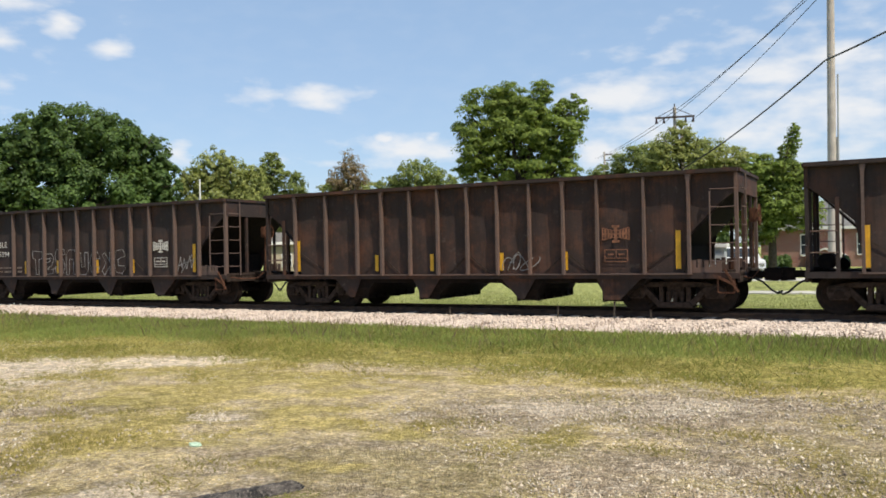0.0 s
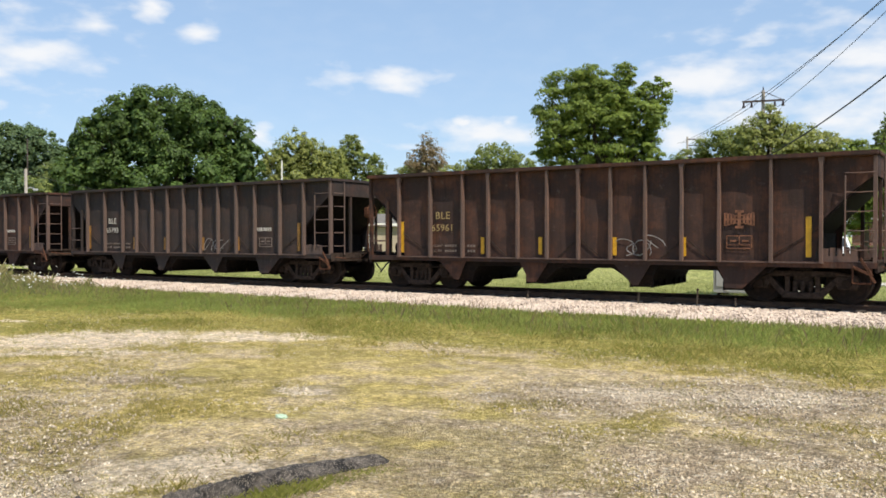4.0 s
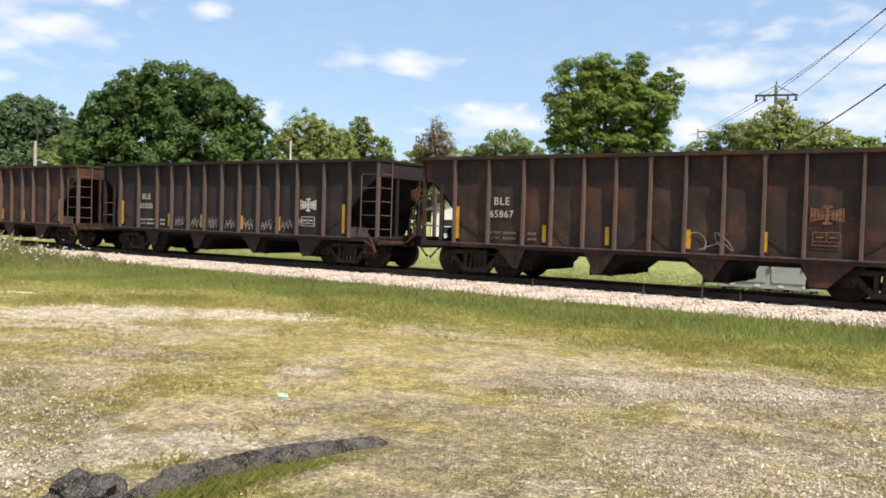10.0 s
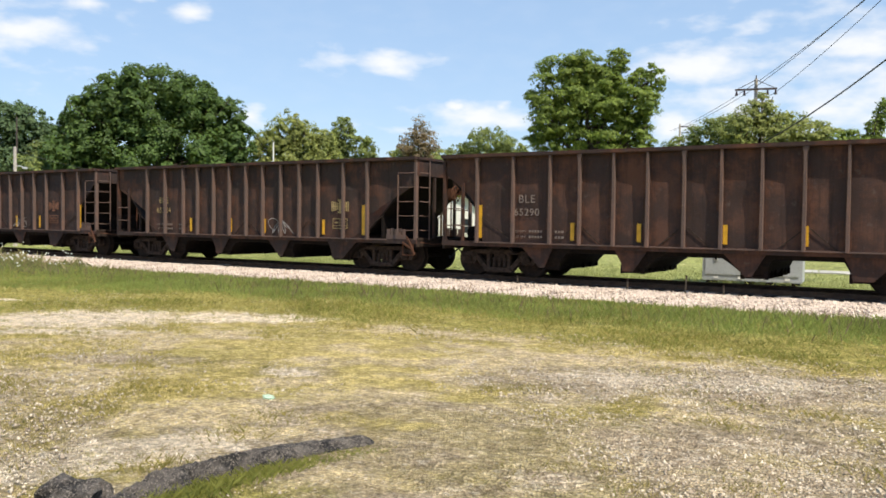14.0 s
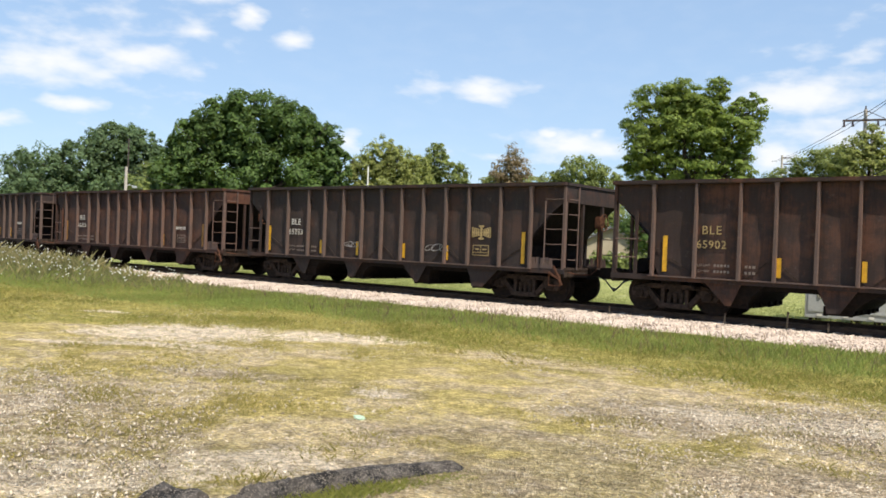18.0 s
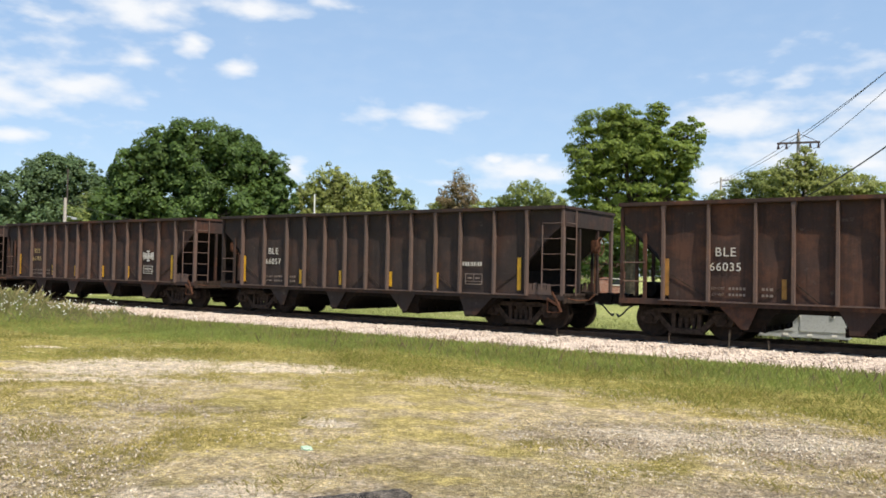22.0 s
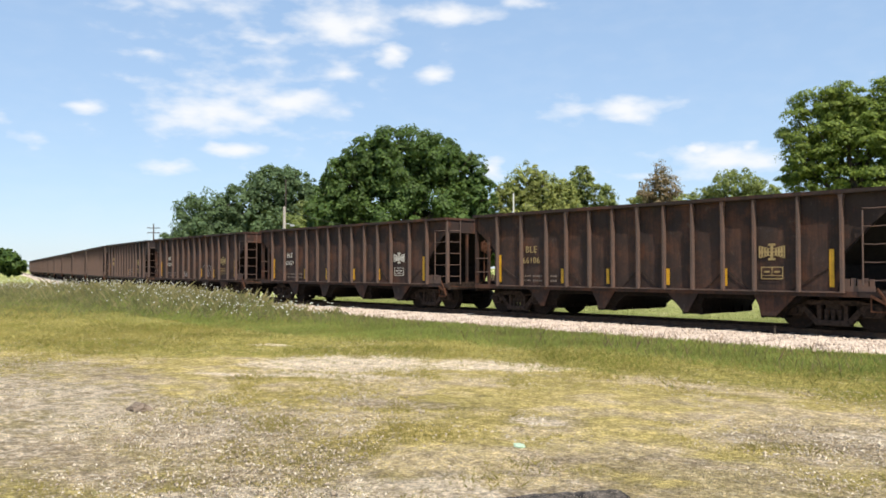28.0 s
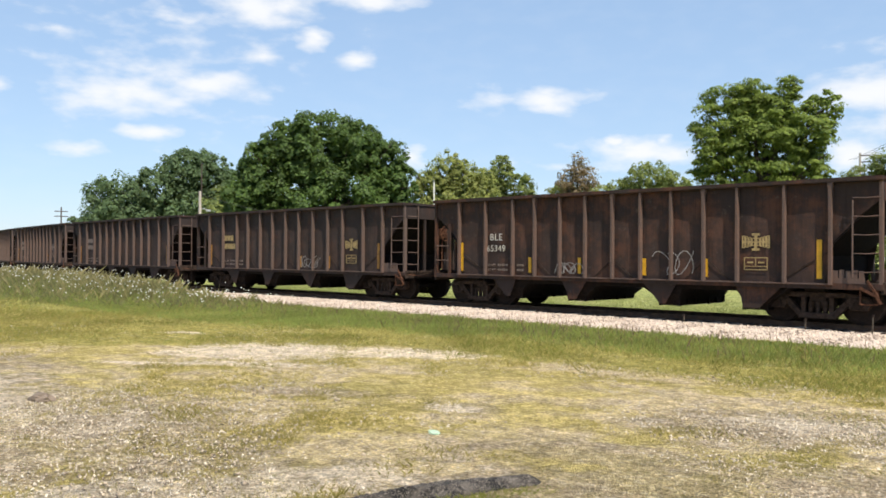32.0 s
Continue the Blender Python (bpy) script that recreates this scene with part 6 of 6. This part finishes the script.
def relay_house():
    """A pale steel equipment cabinet with a white lid."""
    z = lie_on(-5.7, 26.4)
    cab = tagged(new("equipment_cabinet"), "pale grey steel trackside equipment cabinet with white lid", "cabinet")
    cab.matrix_basis = pose(-5.75, 26.3, z, 0, 0, 6)
    part("body", box(bmesh.new(), -1.4, 1.4, -0.55, 0.55, 0.12, 1.82, 0.02), GREYMETAL, cab)
    part("lid", box(bmesh.new(), -1.48, 1.48, -0.64, 0.64, 1.82, 1.95, 0.02), WHITEPAINT, cab)
    for x in (-0.7, 0.7):
        door = part("door", box(bmesh.new(), x - 0.62, x + 0.62, -0.575, -0.552, 0.3, 1.7, 0.01), GREYMETAL, cab)
        part("handle", box(bmesh.new(), x + 0.42, x + 0.46, -0.61, -0.577, 0.9, 1.1), CHROME, door)
    for x in (-1.0, -0.35, 0.05, 0.95):
        part("latch", box(bmesh.new(), x - 0.06, x + 0.06, -0.60, -0.577, 0.72, 0.84, 0.01), WHITEPAINT, cab)
        part("latch_plate", box(bmesh.new(), x - 0.03, x + 0.03, -0.612, -0.602, 0.74, 0.80), UNDER, cab)
    for x in (-1.0, -0.3, 0.35, 1.0):
        part("vent", box(bmesh.new(), x - 0.07, x + 0.07, -0.57, -0.551, 0.18, 0.25), WHITEPAINT, cab)
    for x in (-1.2, -0.1, 0.5, 1.2):
        part("foot", box(bmesh.new(), x - 0.09, x + 0.09, -0.5, 0.5, 0.0, 0.12), UNDER, cab)
    slab = tagged(new("concrete_slab", mesh_of("concrete_slab", box(bmesh.new(), -1.9, 1.9, -0.9, 0.9, -0.15, -0.0, 0.02), CONCRETE)), "low pale concrete slab under a cabinet", "slab")
    slab.matrix_basis = pose(-5.75, 26.3, z + 0.0, 0, 0, 6)
    cab.location.z += 0.002


relay_house()


def pickup(az, dist):
    x, y = bearing(az, dist)
    car = tagged(new("pickup_truck"), "white pickup truck parked facing the track", "pickup truck")
    car.matrix_basis = pose(x, y, lie_on(x, y), 0, 0, az + 14)
    prof = [(0, 0.35), (0, 0.95), (0.15, 1.02), (1.2, 1.1), (1.8, 1.68), (3.2, 1.7), (3.5, 1.15), (5.2, 1.12), (5.2, 0.4)]
    bm = bmesh.new()
    prism(bm, [(a, b) for a, b in prof], -0.92, 0.92, "x")
    bmesh.ops.bevel(bm, geom=[e for e in bm.edges], offset=0.05, segments=2, affect="EDGES")
    part("body", bm, CARPAINT, car)
    part("windscreen", prism(bmesh.new(), [(1.27, 1.2), (1.72, 1.63), (1.75, 1.6), (1.3, 1.17)], -0.78, 0.78, "x"), GLASS, car, m=pose(0, -0.03, 0.0))
    part("grille", box(bmesh.new(), -0.55, 0.55, -0.02, 0.02, 0.62, 0.85, 0.01), UNDER, car)
    for s in (-1, 1):
        part("headlight", box(bmesh.new(), s * 0.72 - 0.13, s * 0.72 + 0.13, -0.02, 0.02, 0.66, 0.84, 0.02), CHROME, car)
        for yy in (0.95, 4.2):
            wheel = part("wheel", rod(bmesh.new(), (s * 0.72, yy, 0.36), (s * 0.95, yy, 0.36), 0.36, 20), HOSE, car)
            part("rim", rod(bmesh.new(), (s * 0.94, yy, 0.36), (s * 0.965, yy, 0.36), 0.2, 14), CHROME, wheel)
    part("bumper", box(bmesh.new(), -0.9, 0.9, -0.1, 0.03, 0.42, 0.58, 0.03), CHROME, car)


pickup(8.1, 46)
# driveway: a pale strip of concrete laid on the lawn
bm = box(bmesh.new(), -9.0, 14.0, 33.4, 35.2, -0.34, -0.245)
tagged(new("driveway", mesh_of("driveway", bm, CONCRETE)), "pale concrete driveway crossing the lawn", "driveway", kind="structure")
bm = box(bmesh.new(), -9.0, 1.0, 44.0, 49.5, -0.30, -0.195)
tagged(new("car_park", mesh_of("car_park", bm, CONCRETE)), "pale concrete parking strip before the houses", "pavement", kind="structure")

# ---- small things on the lot ----


def make_berm():
    """A broken ridge of asphalt in three chunks with a dark undercut end, half buried in grass."""
    ridge = tagged(new("asphalt_ridge"), "broken ridge of old asphalt kerb half buried in grass", "kerb")
    way = [(-3.50, 4.66, 0.06, 0.06), (-3.55, 4.52, 0.12, 0.11), (-3.70, 4.15, 0.14, 0.12), (-3.79, 3.75, 0.15, 0.13), (-3.80, 3.45, 0.16, 0.15), (-3.77, 3.15, 0.16, 0.15), (-3.73, 2.85, 0.15, 0.14), (-3.68, 2.40, 0.14, 0.10)]
    ys = [p[1] for p in way][::-1]
    for y0, y1, rough in ((4.66, 3.70, 0.7), (3.76, 3.20, 1.25), (3.24, 2.40, 1.5)):
        rings, ring, verts, faces = 60, 25, [], []
        for i in range(rings):
            f = i / (rings - 1)
            y = y0 + (y1 - y0) * f
            x, w, h = (float(np.interp(y, ys, [p[q] for p in way][::-1])) * (1.0 if q == 0 else 0.86) for q in (0, 2, 3))
            close = min(1.0, 0.45 + 7 * f, 0.62 + 9 * (1 - f))
            for k in range(ring):
                a = math.pi * (k / (ring - 1))
                p = Vector((x * 3, y * 3, k * 0.3))
                n = rough * (noise.noise(p * 0.8) * 0.26 + noise.noise(p * 2.1) * 0.16 - abs(noise.noise(p * 3.3)) * 0.30 * (rough > 0.9) + 0.10) + noise.noise(p * 7.0) * 0.10
                verts.append((x - math.cos(a) * w * close * (0.95 + 0.7 * n), y + 0.05 * n, lie_on(x, y) - 0.03 + math.sin(a) * h * close * (1 + n)))
        for i in range(rings - 1):
            for k in range(ring - 1):
                q = i * ring + k
                faces.append((q, q + 1, q + ring + 1, q + ring))
        place_part("asphalt_chunk", raw_mesh("asphalt_chunk", verts, faces, ASPHALT), ridge)


make_berm()


def crumpled(name, x, y, r, flat, mat, label, category, seed, long_=1.0, turn=0.0):
    bm = bmesh.new()
    bmesh.ops.create_icosphere(bm, subdivisions=3, radius=1.0)
    for v in bm.verts:
        n = noise.noise(v.co * 1.7 + Vector((seed, 0, 0))) * 0.45 + noise.noise(v.co * 4.1 + Vector((seed, 3, 0))) * 0.18
        v.co *= 1 + n
        v.co = Vector((v.co.x * r * long_, v.co.y * r, max(v.co.z, -0.6) * r * flat))
    ob = tagged(new(name, mesh_of(name, bm, mat)), label, category)
    ob.matrix_basis = pose(x, y, lie_on(x, y) + r * flat * 0.4, 0, 0, turn)


crumpled("litter", -5.19, 5.30, 0.045, 0.5, PLASTIC, "crumpled pale-green plastic bottle lying in the grass", "litter", 3, 2.0, -25)
crumpled("stone", -9.12, 3.44, 0.085, 0.7, STONE, "brown fist-sized stone lying on gravel", "stone", 5, 1.5, 30)
crumpled("asphalt_lump", -3.95, 2.62, 0.16, 0.75, ASPHALT, "dark broken lump of asphalt beside a kerb ridge", "asphalt lump", 9, 1.3, 70)

for k, (x, h) in enumerate(((-5.62, 0.48), (-4.75, 0.30), (-7.0, 0.34), (-9.9, 0.28))):
    y = TRACK_Y - 1.75
    stake = tagged(new("marker_stake"), "thin grey metal marker stake standing in the ballast", "stake", "stakes along the track")
    stake.matrix_basis = pose(x, y, RAIL_Z - 0.2, 0, 3 * (-1) ** k, 0)
    part("shaft", box(bmesh.new(), -0.014, 0.014, -0.014, 0.014, 0, h), BARK, stake)
    part("cap", box(bmesh.new(), -0.022, 0.022, -0.016, 0.016, h - 0.04, h + 0.02, 0.005), TRUCK, stake)

# wooden ties under the rails where the camera passes nearest
tie = mesh_of("tie", box(bmesh.new(), -0.115, 0.115, -1.3, 1.3, -0.18, 0.0, 0.012), TIEWOOD)
for k in range(100):
    x, y, h = on_track(-45.0 + 0.52 * k)
    ob = tagged(new("tie", tie), "dark creosoted wooden railway tie in ballast", "railway tie", "ties under the rails", "structure")
    ob.matrix_basis = pose(x, y, RAIL_Z - 0.105, 0, 0, math.degrees(h))


def blades(name, x, y, h, w, mat, label, droop=0.35, seed=3, short=False):
    """Grass as many thin bent blades in one mesh; short: straight ones."""
    g = np.random.default_rng(seed)
    n = len(x)
    z = ground_z(x, y) - 0.01
    a = g.uniform(0, 6.283, n)
    lean = g.normal(0, droop, (n, 2)) * h[:, None]
    dx, dy = np.cos(a) * w, np.sin(a) * w
    base = np.stack([x, y, z], 1)
    v = np.stack([base + np.stack([-dx, -dy, 0 * dx], 1), base + np.stack([dx, dy, 0 * dx], 1), base + np.stack([lean[:, 0] * 0.4 + dx * 0.7, lean[:, 1] * 0.4 + dy * 0.7, h * 0.6], 1), base + np.stack([lean[:, 0], lean[:, 1], h], 1)], 1)
    if short:
        v = v[:, [0, 1, 3]]
    k = v.shape[1] * np.arange(n)[:, None]
    f = k + np.array([0, 1, 2]) if short else np.concatenate([k + np.array([0, 1, 2]), k + np.array([0, 2, 3])])
    return tagged(new(name, raw_mesh(name, v.reshape(-1, 3), f, mat)), label, "grass", kind="stuff")


def scatter(n, x0, x1, y0, y1, keep):
    x, y = rng.uniform(x0, x1, n), rng.uniform(y0, y1, n)
    ok = rng.uniform(0, 1, n) < keep(x, y)
    return x[ok], y[ok]


def clump(x, y):
    return np.clip(0.5 + 0.9 * wavy(x, y, 2.3, 4.0) * wavy(x, y, 5.9, 1.0) + 0.35 * wavy(x, y, 0.7, 2.0), 0, 1)


# verge along the ballast: juicy and taller close to it, yellower and shorter towards the lot
x, y = scatter(430000, -48, 6, 10.5, 16.85, lambda x, y: np.clip(covers(x, y)[1], 0, 1) * lush_field(x, y) * (0.35 + 0.65 * clump(x * 0.8, y)))
blades("lush_grass", x, y, rng.uniform(0.04, 0.10, len(x)) + 0.11 * np.clip((y - 12.6) / 3, 0, 1) * rng.uniform(0.0, 1.2, len(x)) * (0.2 + fbm(x, y, 0.9, 2.0)), rng.uniform(0.002, 0.0042, len(x)), GRASS_LUSH, "fresh green shin-high grass beside the ballast", 0.35)
x, y = scatter(330000, -48, 6, 3.0, 16.0, lambda x, y: np.clip(covers(x, y)[1], 0, 1) * (1.05 - lush_field(x, y)) * np.clip((y - 6.0) / 5, 0.3, 1) * (0.25 + 0.75 * turf_field(x, y)))
blades("verge_grass", x, y, rng.uniform(0.02, 0.075, len(x)) * (0.5 + turf_field(x, y)), rng.uniform(0.0015, 0.003, len(x)), GRASS_GREEN, "yellow-green ankle-high verge grass", 0.45, 19)
x, y = scatter(210000, -48, 6, 4.0, 16.6, lambda x, y: np.clip(covers(x, y)[1], 0, 1) * (0.15 + 0.85 * clump(x + 5, y * 0.6)) * np.clip(1.25 - (y - 10) / 7, 0.3, 1))
blades("verge_straw", x, y, rng.uniform(0.03, 0.10, len(x)) + 0.06 * np.clip((y - 13) / 3, 0, 1), rng.uniform(0.0014, 0.003, len(x)), TURF_GOLD, "dry straw blades among the verge grass", 0.6, 4)
x, y = scatter(20000, -46, 5, 12.6, 17.15, lambda x, y: (0.1 + 0.9 * clump(x, y)) * np.clip((y - 12) / 4, 0.1, 1))
blades("seed_stalks", x, y, rng.uniform(0.10, 0.30, len(x)), rng.uniform(0.0012, 0.003, len(x)), SEED_HEAD, "thin brown seeding grass stalks along the ballast edge", 0.15)
# unmown grass beyond the track
x, y = scatter(90000, -44, 4, 24.2, 34, lambda x, y: np.clip(1.3 - (y - 24.2) / 8, 0.1, 1) * (0.2 + 0.8 * clump(x, y * 0.5)))
blades("far_grass", x, y, rng.uniform(0.04, 0.14, len(x)) + 0.12 * (y < 25.6) * rng.uniform(0, 1, len(x)) ** 2, rng.uniform(0.003, 0.007, len(x)), FIELD, "mid-green unmown grass beyond the track", 0.4, 16)
# yellowed turf on the lot: tufts where it has kept, thin straw between
def bare(x, y):
    gravel, _, pale = covers(x, y)
    return np.maximum(gravel, pale)


def tufts(n, keep, share, spread):
    """Blades gathered in small tufts: places, and how strong each one's tuft is."""
    x, y = scatter(n, -26, 5, 1.5, 12.8, keep)
    k = np.repeat(np.arange(len(x)), share)
    force = rng.uniform(0.5, 1.3, len(x))[k]
    return x[k] + rng.normal(0, spread, len(k)) * force, y[k] + rng.normal(0, spread, len(k)) * force, force


def thinning(x, y):
    return np.clip(1.7 - np.hypot(x, y) / 11, 0.3, 1)


x, y, force = tufts(70000, lambda x, y: (1 - 0.85 * bare(x, y)) * (0.15 + 0.6 * clump(x, y)) * thinning(x, y), 6, 0.022)
blades("dry_turf", x, y, rng.uniform(0.010, 0.036, len(x)) * force, rng.uniform(0.0012, 0.0026, len(x)), TURF_GOLD, "short yellowed trampled turf on the lot", 0.5, 5, True)
x, y, force = tufts(130000, lambda x, y: (1 - 0.78 * bare(x, y)) * turf_field(x, y) ** 1.3 * thinning(x, y), 9, 0.020)
blades("green_turf", x, y, rng.uniform(0.014, 0.050, len(x)) * force * (0.45 + 0.75 * turf_field(x, y)), rng.uniform(0.0012, 0.0028, len(x)), TURF_MOSS, "yellow-green tufts among the dry turf", 0.40, 6, True)
x, y, force = tufts(26000, lambda x, y: (1 - 0.8 * bare(x, y)) * np.clip(fbm(x, y, 2.2, 11.0) * 3.2 - 1.6, 0, 1), 8, 0.024)
blades("fresh_turf", x, y, rng.uniform(0.018, 0.055, len(x)) * force, rng.uniform(0.0014, 0.003, len(x)), GRASS_GREEN, "fresher green tufts here and there on the lot", 0.40, 23, True)
# tufts beside the asphalt ridge and here and there on the lot
n = 4200
f = rng.uniform(0, 1, n)
blades("ridge_grass", -3.36 - 0.24 * np.sin(2.4 * f) + rng.normal(0, 0.06, n), 4.60 - 2.1 * f + rng.normal(0, 0.08, n), rng.uniform(0.02, 0.11, n) * (0.35 + 0.8 * f), rng.uniform(0.001, 0.0024, n), GRASS_GREEN, "green grass tufts along an asphalt ridge", 0.5, 8)
tx_, ty_ = rng.uniform(-19, 2, 60), rng.uniform(4.5, 11.5, 60)
k = rng.integers(0, 60, 7000)
blades("weed_tufts", tx_[k] + rng.normal(0, 0.16, 7000), ty_[k] + rng.normal(0, 0.12, 7000), rng.uniform(0.015, 0.06, 7000), rng.uniform(0.001, 0.0022, 7000), TURF_MOSS, "small scattered weed tufts on the lot", 0.6, 10)
spots = ((-7.26, 4.04), (-7.6, 4.3), (-4.57, 4.73), (-4.45, 4.2), (-4.2, 3.4), (-10.9, 5.6), (-0.4, 5.9), (-7.9, 9.9))
k = rng.integers(0, len(spots), 3200)
cx_, cy_ = np.array([p[0] for p in spots])[k], np.array([p[1] for p in spots])[k]
dx_, dy_ = rng.normal(0, 0.30, 3200), rng.normal(0, 0.20, 3200)
blades("broad_weeds", cx_ + dx_, cy_ + dy_, rng.uniform(0.02, 0.085, 3200) * np.exp(-(dx_ ** 2 + dy_ ** 2) * 4), rng.uniform(0.0012, 0.0026, 3200), TURF_MOSS, "low yellow-green weed clumps standing on the lot", 0.5, 17)
# rough weeds at the bend of the track
def weed_room(x, y):
    return np.clip((-x - 20) / 10 + (y - 14) * 0.10, 0, 1) * np.clip((17.6 + (-x - 30) * 0.10 - y), 0, 1)


for name, n, mat, tall, w, label, seed in (
    ("rough_weeds", 150000, GRASS_TALL, (0.08, 0.48), (0.0012, 0.003), "tall rough weeds beside the track", 9),
    ("dry_weeds", 40000, GRASS_DRY, (0.14, 0.62), (0.001, 0.0024), "dry seeding stalks among the weeds", 14),
    ("green_weeds", 210000, GRASS_LUSH, (0.06, 0.38), (0.0014, 0.0036), "green undergrowth among the weeds", 15),
):
    x, y = scatter(n, -66, -20, 5.0, 19, lambda x, y: weed_room(x, y) * (0.3 + 0.7 * fbm(x, y, 1.6, 13.0)) * np.clip((y - 5) / 5, 0.2, 1))
    blades(name, x, y, rng.uniform(*tall, len(x)) * (0.6 + 0.8 * clump(x * 0.4, y * 0.4)) * np.interp(x, [-40, -30, -23], [1.5, 1.34, 0.66]) * np.clip((y - 8.5) / 4.5, 0.3, 1), rng.uniform(*w, len(x)), mat, label, 0.38, seed)


def lace_flowers(n):
    """Wild white umbels on thin stalks."""
    g = np.random.default_rng(21)
    bm_v, bm_f = [], []
    x = g.uniform(-58, -23, n)
    y = np.clip(g.normal(14.2, 2.0, n), 9.0, 17.6)
    for a, b in zip(x, y):
        z, h, r = lie_on(a, b), g.uniform(0.55, 1.08) * min(1.0, 0.4 + (-a - 23) * 0.05), g.uniform(0.012, 0.034)
        tx_, ty_ = a + g.normal(0, 0.05), b + g.normal(0, 0.05)
        k = len(bm_v)
        ring = [(tx_ + r * math.cos(w), ty_ + r * math.sin(w), z + h + g.uniform(-0.012, 0.012)) for w in np.arange(0, 6.28, 0.8976)]
        bm_v += [(tx_, ty_, z + h - 0.03)] + ring + [(tx_, ty_, z + h + 0.02)]
        for i in range(7):
            bm_f += [(k, k + 1 + (i + 1) % 7, k + 1 + i), (k + 8, k + 1 + i, k + 1 + (i + 1) % 7)]
    tagged(new("wild_carrot_flowers", raw_mesh("wild_carrot_flowers", bm_v, bm_f, FLOWER)), "white flat-topped wildflowers among tall weeds", "wildflowers", kind="stuff")


lace_flowers(1000)
# loose gravel
x, y = scatter(130000, -16, 5, 1.2, 11, lambda x, y: np.clip(covers(x, y)[0] * 0.9 + 0.08 + 0.5 * (clump(x * 0.6, y * 0.6) > 0.75), 0, 1) * np.clip(1.5 - np.hypot(x, y) / 12, 0.1, 1))
stones("loose_gravel", x, y, ground_z(x, y), rng.uniform(0.006, 0.013, len(x)) * rng.choice([1, 1, 1, 1.4, 2.1], len(x)), DRYSTONE, "loose grey-brown gravel scattered over the lot", "gravel", True)
x, y = scatter(70000, -20, 5, 1.4, 11.5, lambda x, y: np.clip(0.12 + 0.5 * covers(x, y)[0] + 0.9 * covers(x, y)[2] + 0.4 * (clump(x * 0.9, y * 0.7) > 0.8), 0, 1))
stones("pale_pebbles", x, y, ground_z(x, y), rng.uniform(0.006, 0.014, len(x)) * rng.choice([0.8, 0.8, 1.0, 1.4], len(x)), PALESTONE, "pale limestone pebbles scattered over the lot", "pebbles", True)

# ---- what moves ----
# metres that the train has rolled at each second, gaining a little speed
ROLLED = (-0.94, 6.67, 14.28, 21.89, 29.49, 37.09, 44.70, 52.31, 59.94, 67.59, 75.25, 82.94, 90.63, 98.33, 106.04, 113.75, 121.46, 129.17, 136.89, 144.62, 152.36, 160.11, 167.88, 175.64, 183.40, 191.16, 198.92, 206.69, 214.47, 222.25, 230.05, 237.86, 245.67)
# how far the couplers' slack has let each car run ahead of an even spacing
SLACK = (0.57, 0.62, 0.44, 0.24, 0.14, 0.02, -0.10, -0.30, -0.48, 0.02, 0.20, 0.18, 0.08, -0.08, -0.15, -0.28, -0.36, -0.40, -0.50)


def rolled(t):
    return float(np.interp(t, range(33), ROLLED))


def car_pose(centre):
    ax, ay, _ = on_track(centre - TRUCK_X)
    bx, by, _ = on_track(centre + TRUCK_X)
    return pose((ax + bx) / 2, (ay + by) / 2, RAIL_Z, 0, 0, math.degrees(math.atan2(by - ay, bx - ax)))


def motions():
    for k, one in enumerate(CARS):
        start = -2.53 - HALF - (k - 1) * CAR_PITCH + SLACK[min(k, len(SLACK) - 1)]
        walk(one, [(t, car_pose(start + rolled(t))) for t in range(33)])
    # all the wheels turn alike: the two axles of the first truck are keyed, the others share their keys
    sets = [[o for o in one.children_recursive if o.name.startswith("wheelset")] for one in CARS]
    steps = 480
    for side in (-1, 1):
        alike = [o for group in sets for o in group if o.matrix_basis.translation.x * side > 0]
        rows = [(32.0 * k / steps, pose(side * AXLE, 0, WHEEL_R, 0, math.degrees(rolled(32.0 * k / steps) / WHEEL_R) % 360, 0)) for k in range(steps + 1)]
        walk(alike[0], rows)
        keys = alike[0].animation_data
        for o in alike[1:]:
            o.rotation_mode = "QUATERNION"
            o.animation_data_create()
            o.animation_data.action = keys.action
            o.animation_data.action_slot = keys.action_slot


motions()
